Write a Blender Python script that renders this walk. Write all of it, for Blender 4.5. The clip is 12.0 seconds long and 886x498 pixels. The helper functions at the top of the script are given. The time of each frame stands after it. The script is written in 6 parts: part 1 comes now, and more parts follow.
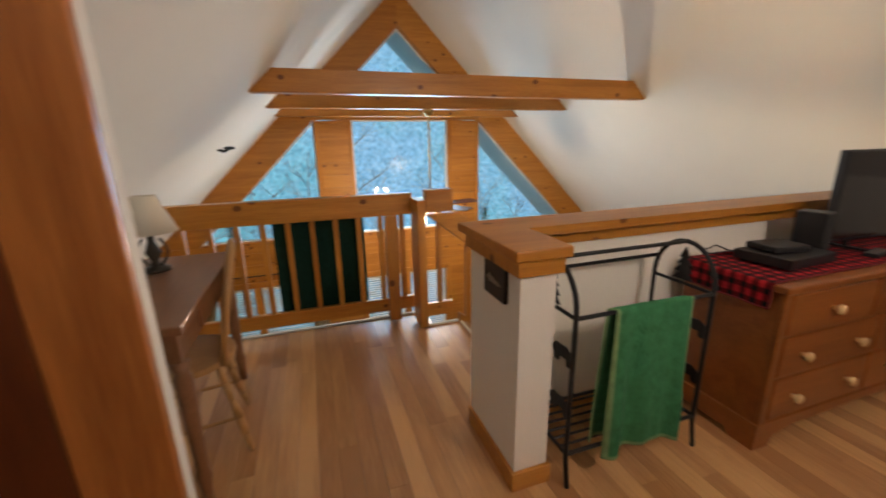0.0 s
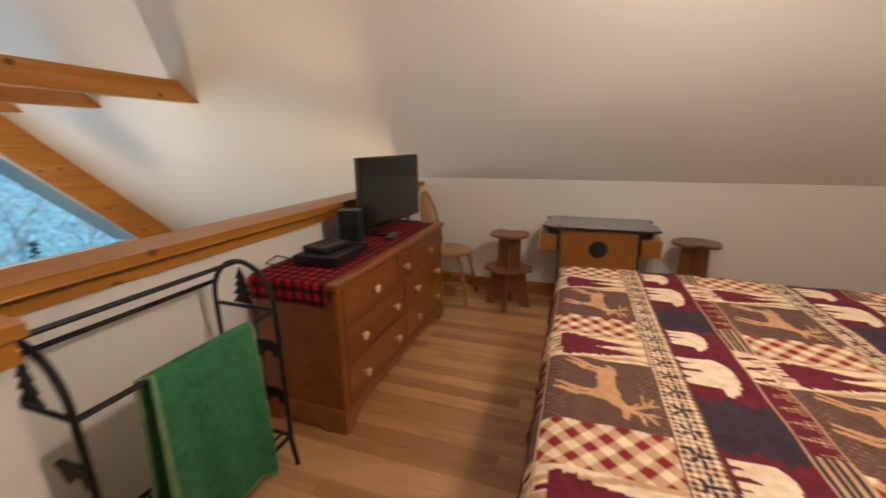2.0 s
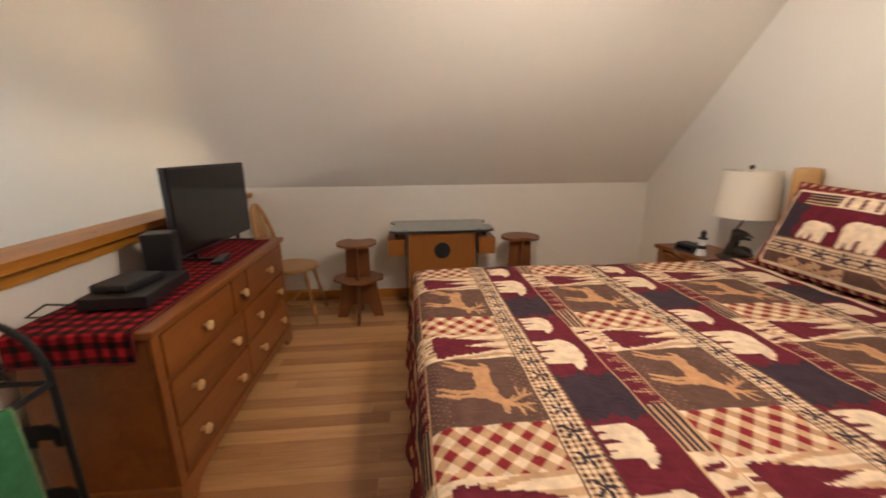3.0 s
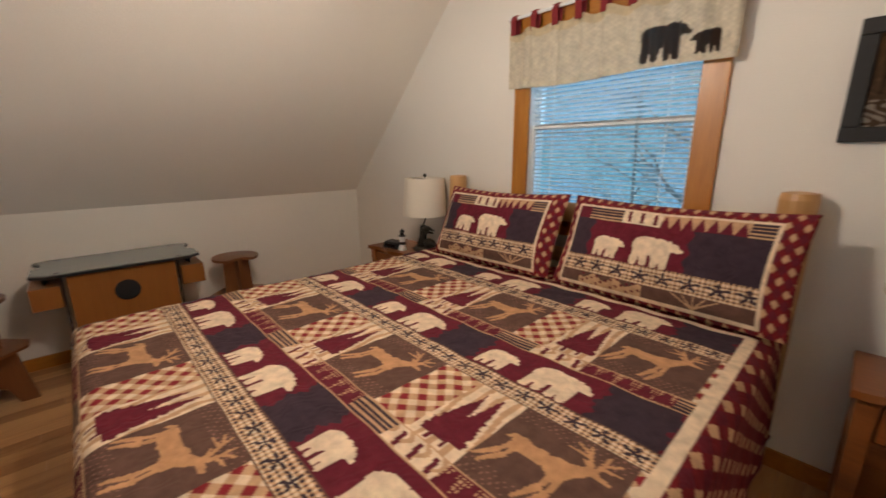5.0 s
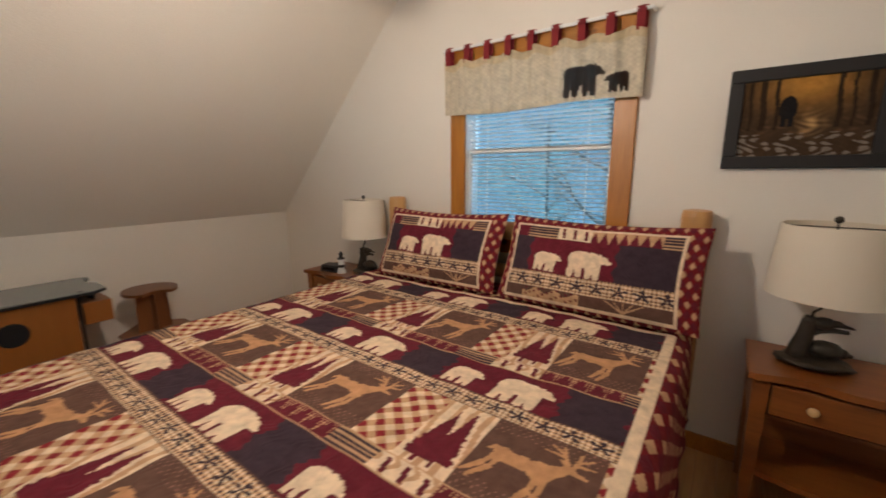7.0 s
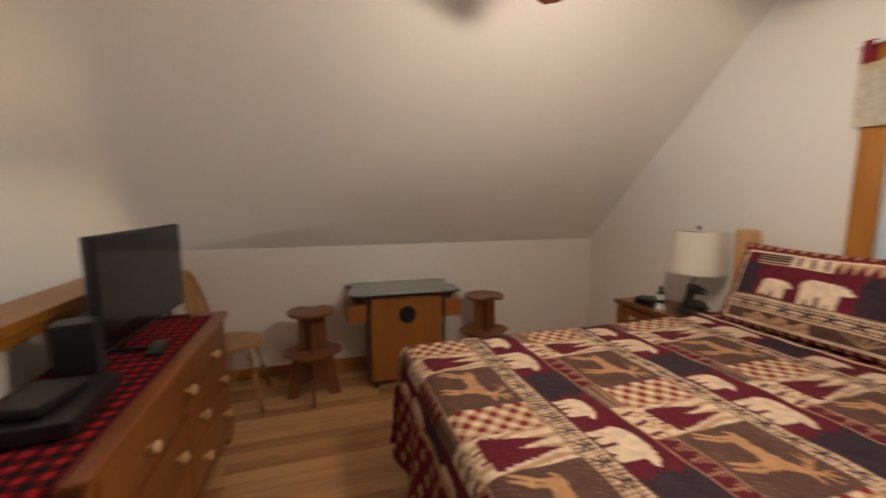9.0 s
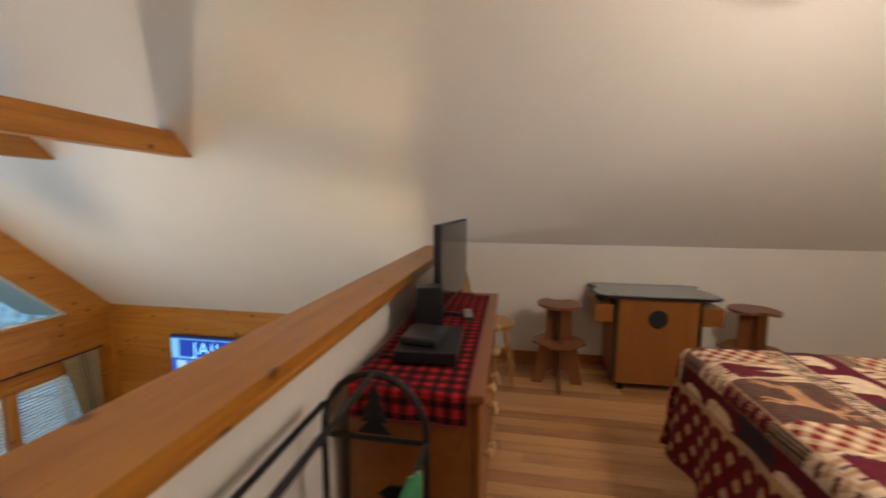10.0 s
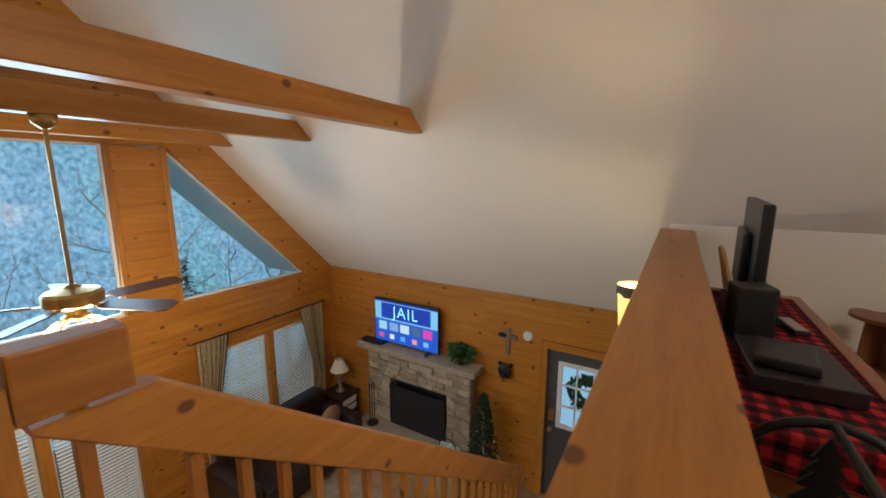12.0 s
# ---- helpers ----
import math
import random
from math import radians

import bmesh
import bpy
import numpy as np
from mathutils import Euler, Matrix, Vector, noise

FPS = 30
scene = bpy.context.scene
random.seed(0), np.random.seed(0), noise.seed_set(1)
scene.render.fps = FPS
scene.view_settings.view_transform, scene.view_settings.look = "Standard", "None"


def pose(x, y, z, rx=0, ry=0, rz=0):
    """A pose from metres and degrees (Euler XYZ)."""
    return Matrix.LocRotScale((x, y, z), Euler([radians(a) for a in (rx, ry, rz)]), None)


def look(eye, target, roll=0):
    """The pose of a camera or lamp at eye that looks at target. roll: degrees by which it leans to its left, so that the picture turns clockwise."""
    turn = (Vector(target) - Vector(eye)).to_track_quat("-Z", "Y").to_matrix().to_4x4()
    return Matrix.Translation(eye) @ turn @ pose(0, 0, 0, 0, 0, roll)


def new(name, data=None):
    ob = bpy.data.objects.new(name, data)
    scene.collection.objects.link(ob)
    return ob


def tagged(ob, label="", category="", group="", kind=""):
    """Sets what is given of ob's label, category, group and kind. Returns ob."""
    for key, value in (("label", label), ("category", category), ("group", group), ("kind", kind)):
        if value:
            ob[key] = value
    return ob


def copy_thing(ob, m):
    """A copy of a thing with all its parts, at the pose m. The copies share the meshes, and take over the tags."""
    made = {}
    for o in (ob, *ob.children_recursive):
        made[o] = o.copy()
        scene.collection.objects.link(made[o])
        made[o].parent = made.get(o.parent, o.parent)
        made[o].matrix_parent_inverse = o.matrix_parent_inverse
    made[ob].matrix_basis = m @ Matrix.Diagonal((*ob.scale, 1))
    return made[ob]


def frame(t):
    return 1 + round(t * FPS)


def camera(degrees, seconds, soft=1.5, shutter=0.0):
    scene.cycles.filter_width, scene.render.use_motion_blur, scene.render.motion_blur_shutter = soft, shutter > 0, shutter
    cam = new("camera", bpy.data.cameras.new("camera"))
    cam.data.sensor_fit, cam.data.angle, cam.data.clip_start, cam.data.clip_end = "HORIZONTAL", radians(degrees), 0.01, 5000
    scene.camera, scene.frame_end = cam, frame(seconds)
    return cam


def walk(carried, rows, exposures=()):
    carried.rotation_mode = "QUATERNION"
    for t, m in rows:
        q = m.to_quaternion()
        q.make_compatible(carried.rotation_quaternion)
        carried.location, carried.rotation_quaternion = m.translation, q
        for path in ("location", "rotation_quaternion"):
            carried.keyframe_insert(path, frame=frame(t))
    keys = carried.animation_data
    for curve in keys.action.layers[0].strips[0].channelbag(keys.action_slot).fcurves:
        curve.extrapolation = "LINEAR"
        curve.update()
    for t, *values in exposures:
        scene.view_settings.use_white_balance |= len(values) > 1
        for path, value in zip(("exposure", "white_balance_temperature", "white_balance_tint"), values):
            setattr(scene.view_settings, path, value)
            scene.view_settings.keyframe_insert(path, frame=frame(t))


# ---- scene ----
cam = camera(97.1, 12.0, soft=1.6, shutter=0.5)
PATH = [
    (0, (0.305, 0.427, 1.351), (0.913, 2.259, 0.827), -1.1),
    (0.5, (0.344, 0.462, 1.352), (1.359, 2.102, 0.824), -0.9),
    (1, (0.436, 0.459, 1.348), (1.81, 1.812, 0.819), -0.6),
    (1.5, (0.569, 0.431, 1.354), (2.218, 1.432, 0.829), -0.5),
    (2, (0.692, 0.409, 1.362), (2.519, 1.03, 0.84), -0.5),
    (2.5, (0.753, 0.43, 1.345), (2.674, 0.669, 0.839), -0.5),
    (3, (0.757, 0.487, 1.362), (2.687, 0.312, 0.865), -0.4),
    (3.2, (0.759, 0.496, 1.368), (2.669, 0.174, 0.871), -0.3),
    (4.8, (0.722, 0.373, 1.414), (2.204, -0.878, 0.925), -0.5),
    (5, (0.696, 0.355, 1.401), (2.119, -0.968, 0.926), -0.3),
    (5.5, (0.651, 0.345, 1.4), (1.91, -1.139, 0.939), -0.3),
    (6, (0.648, 0.345, 1.412), (1.792, -1.234, 0.965), -0.3),
    (6.5, (0.703, 0.372, 1.422), (1.791, -1.253, 1.003), -0.3),
    (6.7, (0.738, 0.398, 1.425), (1.818, -1.237, 1.019), -0.3),
    (7.5, (0.805, 0.590, 1.425), (2.165, -0.850, 1.085), -0.3),
    (8.3, (0.973, 0.641, 1.424), (2.554, -0.553, 1.151), -0.2),
    (8.5, (0.988, 0.675, 1.441), (2.67, -0.372, 1.166), 0.1),
    (9, (1.003, 0.818, 1.424), (2.897, 0.224, 1.173), 0.2),
    (9.5, (0.954, 1.052, 1.394), (2.937, 0.928, 1.164), 0.5),
    (10, (0.842, 1.288, 1.39), (2.8, 1.622, 1.157), 0.3),
    (10.5, (0.764, 1.526, 1.367), (2.642, 2.165, 1.113), 0.4),
    (11, (0.791, 1.695, 1.355), (2.585, 2.529, 1.064), 0.3),
    (11.5, (0.855, 1.848, 1.372), (2.585, 2.798, 1.046), 0.2),
    (12, (0.881, 1.939, 1.374), (2.57, 2.952, 1.022), 0.1),
]
walk(cam, [(t, look(eye, target, roll)) for t, eye, target, roll in PATH],
     [(0, 0.12), (1.5, 0.15), (2.5, 0.28), (3.2, 0.2), (5.0, -0.2), (6.7, -0.25), (8.3, -0.12), (9.0, -0.25), (9.5, 0.05), (10.5, 0.02), (12.0, -0.15)])

# ---- light ----
world = bpy.data.worlds.new("world")
scene.world = world
world.use_nodes = True
wn = world.node_tree
sky = wn.nodes.new("ShaderNodeTexSky")
sky.sky_type, sky.sun_disc = "NISHITA", False
sky.sun_elevation, sky.sun_rotation = radians(25), radians(200)
wn.links.new(sky.outputs[0], wn.nodes["Background"].inputs[0])
wn.nodes["Background"].inputs[1].default_value = 0.15

sun = new("sun", bpy.data.lights.new("sun", "SUN"))
sun.data.energy, sun.data.angle, sun.data.color = 0.6, radians(12), (1.0, 0.93, 0.84)
sun.matrix_world = look((0, 0, 20), (math.sin(radians(200)) * -8, math.cos(radians(200)) * -8, 14))


def bulb(name, place, watts, radius, color=(1.0, 0.74, 0.46)):
    lamp = new(name, bpy.data.lights.new(name, "POINT"))
    lamp.data.energy, lamp.data.shadow_soft_size, lamp.data.color = watts, radius, color
    lamp.location = place
    return lamp


def window_light(name, place, target, w, h, watts, color=(0.45, 0.75, 1.0)):
    lamp = new(name, bpy.data.lights.new(name, "AREA"))
    lamp.data.shape, lamp.data.size, lamp.data.size_y = "RECTANGLE", w, h
    lamp.data.energy, lamp.data.color = watts, color
    lamp.matrix_world = look(place, target)
    return lamp


BY = -1.77                     # bedroom window wall
WARM = (1.0, 0.83, 0.65)
bulb("great_room_fan_bulb", (1.62, 5.06, 0.42), 52, 0.06, WARM)
bulb("great_room_fan_bulb", (1.82, 5.16, 0.42), 52, 0.06, WARM)
bulb("bedroom_fan_bulb", (1.77, -0.12, 1.99), 70, 0.07, (1.0, 0.845, 0.71))
bulb("sconce_bulb", (2.80, 2.073, 0.80), 12, 0.03, (1.0, 0.80, 0.50))
window_light("gable_daylight", (1.77, 6.80, 0.8), (1.77, 4.0, 0.2), 1.5, 1.7, 60)
window_light("bedroom_daylight", (1.73, BY - 0.5, 1.9), (1.73, BY, 1.5), 1.2, 0.9, 16, (0.30, 0.62, 1.0))

# ---- materials ----


def mat(name, base, rough=0.6, metal=0.0, var=0.12, scale=6.0, stretch=(1, 1, 1), bump=0.15, fine=80.0, coat=0.0, island=0.0):
    """A surface with two scales of variation in tone and a fine relief."""
    m = bpy.data.materials.new(name)
    m.use_nodes = True
    nt = m.node_tree
    b = nt.nodes["Principled BSDF"]
    b.inputs["Roughness"].default_value, b.inputs["Metallic"].default_value = rough, metal
    b.inputs["Coat Weight"].default_value = coat
    co = nt.nodes.new("ShaderNodeTexCoord")
    mp = nt.nodes.new("ShaderNodeMapping")
    mp.inputs["Scale"].default_value = stretch
    nt.links.new(co.outputs["Object"], mp.inputs[0])
    n1, n2 = nt.nodes.new("ShaderNodeTexNoise"), nt.nodes.new("ShaderNodeTexNoise")
    n1.inputs["Scale"].default_value, n2.inputs["Scale"].default_value = scale, fine
    n1.inputs["Detail"].default_value = 5
    for n in (n1, n2):
        nt.links.new(mp.outputs[0], n.inputs["Vector"])
    add = nt.nodes.new("ShaderNodeMath")
    add.operation = "MULTIPLY_ADD"
    nt.links.new(n2.outputs[0], add.inputs[0])
    add.inputs[1].default_value = 0.35
    nt.links.new(n1.outputs[0], add.inputs[2])
    last = add.outputs[0]
    if island:
        oi = nt.nodes.new("ShaderNodeObjectInfo")
        a2 = nt.nodes.new("ShaderNodeMath")
        a2.operation = "MULTIPLY_ADD"
        nt.links.new(oi.outputs["Random"], a2.inputs[0])
        a2.inputs[1].default_value = island
        nt.links.new(last, a2.inputs[2])
        last = a2.outputs[0]
    ramp = nt.nodes.new("ShaderNodeMapRange")
    mid = 0.675 + island * 0.5
    ramp.inputs[1].default_value, ramp.inputs[2].default_value = mid - 0.45, mid + 0.45
    ramp.inputs[3].default_value, ramp.inputs[4].default_value = 1 - var, 1 + var
    nt.links.new(last, ramp.inputs[0])
    mul = nt.nodes.new("ShaderNodeVectorMath")
    mul.operation = "SCALE"
    mul.inputs[0].default_value = base
    nt.links.new(ramp.outputs[0], mul.inputs["Scale"])
    nt.links.new(mul.outputs[0], b.inputs["Base Color"])
    if bump:
        bp = nt.nodes.new("ShaderNodeBump")
        bp.inputs["Strength"].default_value, bp.inputs["Distance"].default_value = bump, 0.004
        nt.links.new(n2.outputs[0], bp.inputs["Height"])
        nt.links.new(bp.outputs[0], b.inputs["Normal"])
    m["made"] = "mat"
    return m


def wood(name, light, dark, axis=0, ring=14.0, rough=0.42, knots=1.0, coat=0.15, island=0.8, streak=1.0):
    """Wood with grain along an axis, per-board tone and dark knots."""
    m = bpy.data.materials.new(name)
    m.use_nodes = True
    nt = m.node_tree
    N, L = nt.nodes, nt.links
    b = N["Principled BSDF"]
    b.inputs["Roughness"].default_value, b.inputs["Coat Weight"].default_value = rough, coat
    b.inputs["Coat Roughness"].default_value = 0.25
    co, oi = N.new("ShaderNodeTexCoord"), N.new("ShaderNodeObjectInfo")
    off = N.new("ShaderNodeVectorMath")
    off.operation = "MULTIPLY_ADD"
    L.new(oi.outputs["Random"], off.inputs[0])
    off.inputs[1].default_value = (17.0, 11.0, 23.0)
    L.new(co.outputs["Object"], off.inputs[2])
    mp = N.new("ShaderNodeMapping")
    sc = [1.0, 1.0, 1.0]
    sc[axis] = 0.09
    mp.inputs["Scale"].default_value = sc
    L.new(off.outputs[0], mp.inputs[0])
    g = N.new("ShaderNodeTexNoise")
    g.inputs["Scale"].default_value, g.inputs["Detail"].default_value, g.inputs["Distortion"].default_value = ring, 6, 0.7
    f = N.new("ShaderNodeTexNoise")
    f.inputs["Scale"].default_value, f.inputs["Detail"].default_value = ring * 9, 3
    L.new(mp.outputs[0], g.inputs["Vector"])
    L.new(mp.outputs[0], f.inputs["Vector"])
    s = N.new("ShaderNodeMath")
    s.operation = "MULTIPLY_ADD"
    L.new(f.outputs[0], s.inputs[0])
    s.inputs[1].default_value = 0.45
    L.new(g.outputs[0], s.inputs[2])
    s2 = N.new("ShaderNodeMath")
    s2.operation = "MULTIPLY_ADD"
    L.new(oi.outputs["Random"], s2.inputs[0])
    s2.inputs[1].default_value = 0.3 * island
    L.new(s.outputs[0], s2.inputs[2])
    r = N.new("ShaderNodeMapRange")
    mid = 0.725 + 0.15 * island
    r.inputs[1].default_value, r.inputs[2].default_value = mid - 0.28 / streak, mid + 0.28 / streak
    L.new(s2.outputs[0], r.inputs[0])
    mix = N.new("ShaderNodeMix")
    mix.data_type = "RGBA"
    mix.inputs[6].default_value, mix.inputs[7].default_value = (*light, 1), (*dark, 1)
    L.new(r.outputs[0], mix.inputs[0])
    out = mix.outputs[2]
    if knots:
        mk = N.new("ShaderNodeMapping")
        sk = [6.0, 6.0, 6.0]
        sk[axis] = 4.6
        mk.inputs["Scale"].default_value = sk
        L.new(off.outputs[0], mk.inputs[0])
        v = N.new("ShaderNodeTexVoronoi")
        v.inputs["Scale"].default_value = 1.0
        L.new(mk.outputs[0], v.inputs["Vector"])
        kr = N.new("ShaderNodeMapRange")
        kr.inputs[1].default_value, kr.inputs[2].default_value = 0.105, 0.145
        kr.inputs[3].default_value, kr.inputs[4].default_value = 0.85 * knots, 0.0
        L.new(v.outputs["Distance"], kr.inputs[0])
        m2 = N.new("ShaderNodeMix")
        m2.data_type = "RGBA"
        m2.inputs[7].default_value = (dark[0] * 0.3, dark[1] * 0.2, dark[2] * 0.2, 1)
        L.new(kr.outputs[0], m2.inputs[0])
        L.new(out, m2.inputs[6])
        out = m2.outputs[2]
    L.new(out, b.inputs["Base Color"])
    bp = N.new("ShaderNodeBump")
    bp.inputs["Strength"].default_value, bp.inputs["Distance"].default_value = 0.12, 0.003
    L.new(s.outputs[0], bp.inputs["Height"])
    L.new(bp.outputs[0], b.inputs["Normal"])
    return m


def glow(name, color, strength):
    m = bpy.data.materials.new(name)
    m.use_nodes = True
    b = m.node_tree.nodes["Principled BSDF"]
    b.inputs["Base Color"].default_value = (*color, 1)
    b.inputs["Emission Color"].default_value, b.inputs["Emission Strength"].default_value = (*color, 1), strength
    return m


def clear_glass(name):
    m = bpy.data.materials.new(name)
    m.use_nodes = True
    nt = m.node_tree
    nt.nodes.remove(nt.nodes["Principled BSDF"])
    t, g = nt.nodes.new("ShaderNodeBsdfTransparent"), nt.nodes.new("ShaderNodeBsdfGlossy")
    g.inputs["Roughness"].default_value = 0.0
    t.inputs[0].default_value = (0.92, 0.96, 0.97, 1)
    fr, mx = nt.nodes.new("ShaderNodeFresnel"), nt.nodes.new("ShaderNodeMixShader")
    fr.inputs[0].default_value = 1.45
    nt.links.new(fr.outputs[0], mx.inputs[0])
    nt.links.new(t.outputs[0], mx.inputs[1])
    nt.links.new(g.outputs[0], mx.inputs[2])
    nt.links.new(mx.outputs[0], nt.nodes["Material Output"].inputs[0])
    return m


PINE_L, PINE_D = (0.55, 0.235, 0.034), (0.36, 0.128, 0.014)
M_pine = [wood("pine_%s" % "xyz"[a], PINE_L, PINE_D, a) for a in range(3)]
M_trim = wood("pine_trim", (0.46, 0.17, 0.04), (0.24, 0.07, 0.014), 2, knots=0.8)
M_darkpine = wood("dark_pine_door", (0.17, 0.045, 0.012), (0.09, 0.022, 0.006), 2)
M_wall = mat("painted_drywall", (0.78, 0.745, 0.68), 0.85, var=0.035, scale=1.4, fine=160, bump=0.25)
M_ceil = mat("textured_ceiling_paint", (0.78, 0.745, 0.68), 0.9, var=0.04, scale=1.6, fine=130, bump=0.35)
M_floor = wood("laminate_floor", (0.64, 0.36, 0.155), (0.38, 0.18, 0.068), 1, ring=9, rough=0.32, knots=0.0, coat=0.2, island=2.2)
M_under = mat("floor_joint", (0.10, 0.05, 0.025), 0.8)
M_lower = wood("lower_floor_planks", (0.42, 0.27, 0.15), (0.28, 0.16, 0.08), 0, ring=9, rough=0.35, knots=0.0)
M_glass = clear_glass("window_glass")
M_white = mat("white_vinyl", (0.80, 0.81, 0.80), 0.45, var=0.03, bump=0.03)
M_blind = mat("white_blind_slat", (0.82, 0.83, 0.82), 0.5, var=0.03, bump=0.03)
M_soffit = mat("painted_soffit", (0.78, 0.82, 0.82), 0.7, var=0.05)
M_stone = mat("fieldstone", (0.40, 0.33, 0.24), 0.85, var=0.4, scale=9, fine=60, bump=0.8, island=0.6)
M_mortar = mat("mortar", (0.25, 0.21, 0.17), 0.95, var=0.2)
M_slate = mat("mantel_stone", (0.36, 0.30, 0.23), 0.8, var=0.25, scale=8, bump=0.5)
M_black = mat("black_plastic", (0.012, 0.012, 0.014), 0.4, var=0.15, bump=0.05)
M_screen = mat("dark_screen", (0.006, 0.006, 0.008), 0.12, var=0.05, bump=0.0)
M_iron = mat("black_wrought_iron", (0.012, 0.012, 0.013), 0.5, metal=0.3, var=0.3, fine=200, bump=0.3)
M_leather = mat("dark_leather", (0.022, 0.014, 0.012), 0.35, var=0.3, scale=5, fine=120, bump=0.3)
M_door = mat("grey_painted_door", (0.075, 0.08, 0.085), 0.5, var=0.1, bump=0.08)
M_brass = mat("worn_brass", (0.55, 0.36, 0.12), 0.3, metal=1.0, var=0.2)
M_nickel = mat("brushed_nickel", (0.5, 0.47, 0.43), 0.35, metal=1.0, var=0.15)

# ---- building helpers ----


def box(bm, x0, x1, y0, y1, z0, z1):
    vs = [bm.verts.new((x, y, z)) for x in (x0, x1) for y in (y0, y1) for z in (z0, z1)]
    for f in ((0, 1, 3, 2), (4, 6, 7, 5), (0, 4, 5, 1), (2, 3, 7, 6), (0, 2, 6, 4), (1, 5, 7, 3)):
        bm.faces.new([vs[i] for i in f])
    return vs


def prism(bm, pts, lo, hi, axis="y"):
    """A polygon pushed through along an axis. pts are (x, z) for y, (x, y) for z, (y, z) for x."""
    def at(p, d):
        return (p[0], d, p[1]) if axis == "y" else (p[0], p[1], d) if axis == "z" else (d, p[0], p[1])
    a, b = [bm.verts.new(at(p, lo)) for p in pts], [bm.verts.new(at(p, hi)) for p in pts]
    n = len(pts)
    bm.faces.new(a)
    bm.faces.new(b[::-1])
    for i in range(n):
        bm.faces.new((a[i], b[i], b[(i + 1) % n], a[(i + 1) % n]))
    return a + b


def lathe(bm, prof, seg=20, at=(0, 0, 0), sx=1.0, sy=1.0):
    """Turned shape: (radius, height) pairs round the z axis."""
    rings = []
    for r, z in prof:
        rings.append([bm.verts.new((at[0] + sx * r * math.cos(2 * math.pi * i / seg), at[1] + sy * r * math.sin(2 * math.pi * i / seg), at[2] + z)) for i in range(seg)])
    for a, b in zip(rings, rings[1:]):
        for i in range(seg):
            bm.faces.new((a[i], a[(i + 1) % seg], b[(i + 1) % seg], b[i]))
    bm.faces.new(rings[0][::-1])
    bm.faces.new(rings[-1])


def tube(bm, pts, r, seg=8, r2=None):
    """A rod along points, with a radius that may run from r to r2."""
    pts = [Vector(p) for p in pts]
    rings = []
    for i, p in enumerate(pts):
        d = (pts[min(i + 1, len(pts) - 1)] - pts[max(i - 1, 0)]).normalized()
        u = d.orthogonal().normalized() if i == 0 else (u - d * u.dot(d)).normalized()
        v = d.cross(u)
        rr = r if r2 is None else r + (r2 - r) * i / (len(pts) - 1)
        rings.append([bm.verts.new(p + rr * (math.cos(2 * math.pi * k / seg) * u + math.sin(2 * math.pi * k / seg) * v)) for k in range(seg)])
    for a, b in zip(rings, rings[1:]):
        for k in range(seg):
            bm.faces.new((a[k], a[(k + 1) % seg], b[(k + 1) % seg], b[k]))
    bm.faces.new(rings[0][::-1])
    bm.faces.new(rings[-1])


def blob(bm, c, r, sub=2, wob=0.0, seed=0):
    """A rounded lump with radii r, made uneven by wob."""
    got = bmesh.ops.create_icosphere(bm, subdivisions=sub, radius=1.0)["verts"]
    for v in got:
        k = 1 + wob * noise.noise(v.co * 2.3 + Vector((seed, 0, 0)))
        v.co = Vector((c[0] + v.co.x * r[0] * k, c[1] + v.co.y * r[1] * k, c[2] + v.co.z * r[2] * k))
    return got


def bevel(bm, w, seg=2):
    bmesh.ops.bevel(bm, geom=list(bm.edges), offset=w, segments=seg, affect="EDGES", profile=0.6)
    return bm


def part(name, bm, material, parent=None, label="", smooth=False):
    me = bpy.data.meshes.new(name)
    bmesh.ops.recalc_face_normals(bm, faces=bm.faces)
    bm.to_mesh(me)
    bm.free()
    me.materials.append(material)
    if smooth:
        me.polygons.foreach_set("use_smooth", [True] * len(me.polygons))
    ob = new(name, me)
    if parent:
        ob.parent = parent
    if label:
        ob["label"] = label
    return ob


def boxpart(name, dims, material, parent=None, label="", bev=0.004, seg=2):
    bm = bmesh.new()
    box(bm, *dims)
    if bev:
        bevel(bm, bev, seg)
    return part(name, bm, material, parent, label)


def thing(name, place, label, category, group="", turn=0.0):
    ob = new(name)
    ob.matrix_basis = pose(*place, 0, 0, turn)
    ob.empty_display_size = 0.1
    return tagged(ob, label, category, group)


def structure(name, bm, material, label, category):
    return tagged(part(name, bm, material), label, category, kind="structure")


# ---- structure ----
RX, RZ = 1.77, 3.565           # ridge
SUMR = RX + RZ                 # right slope: x + z = SUMR
GY = 6.85                      # inner face of the glazed gable
LOW = -2.71                    # lower floor
XR, XL = 5.40, 2 * 1.77 - 5.40  # side walls of the great room
KR, KL, KZ = 4.29, 2 * 1.77 - 4.29, 1.045


def mirror(pts):
    return [(2 * RX - x, z) for x, z in pts][::-1]


for side, pts in (("right", [(RX, RZ), (5.75, SUMR - 5.75), (5.75, SUMR - 5.75 + 0.25), (RX, RZ + 0.25)]),):
    for nm, p in (("ceiling_slope_right", pts), ("ceiling_slope_left", mirror(pts))):
        bm = bmesh.new()
        prism(bm, p, BY - 0.15, GY + 0.15)
        structure(nm, bm, M_ceil, "cream textured drywall ceiling sloping down from the ridge", "ceiling")
    for nm, p in (("roof_overhang_right", pts), ("roof_overhang_left", mirror(pts))):
        bm = bmesh.new()
        prism(bm, p, GY + 0.15, GY + 2.15)
        structure(nm, bm, M_soffit, "pale painted soffit of the roof overhang outside the gable", "soffit")

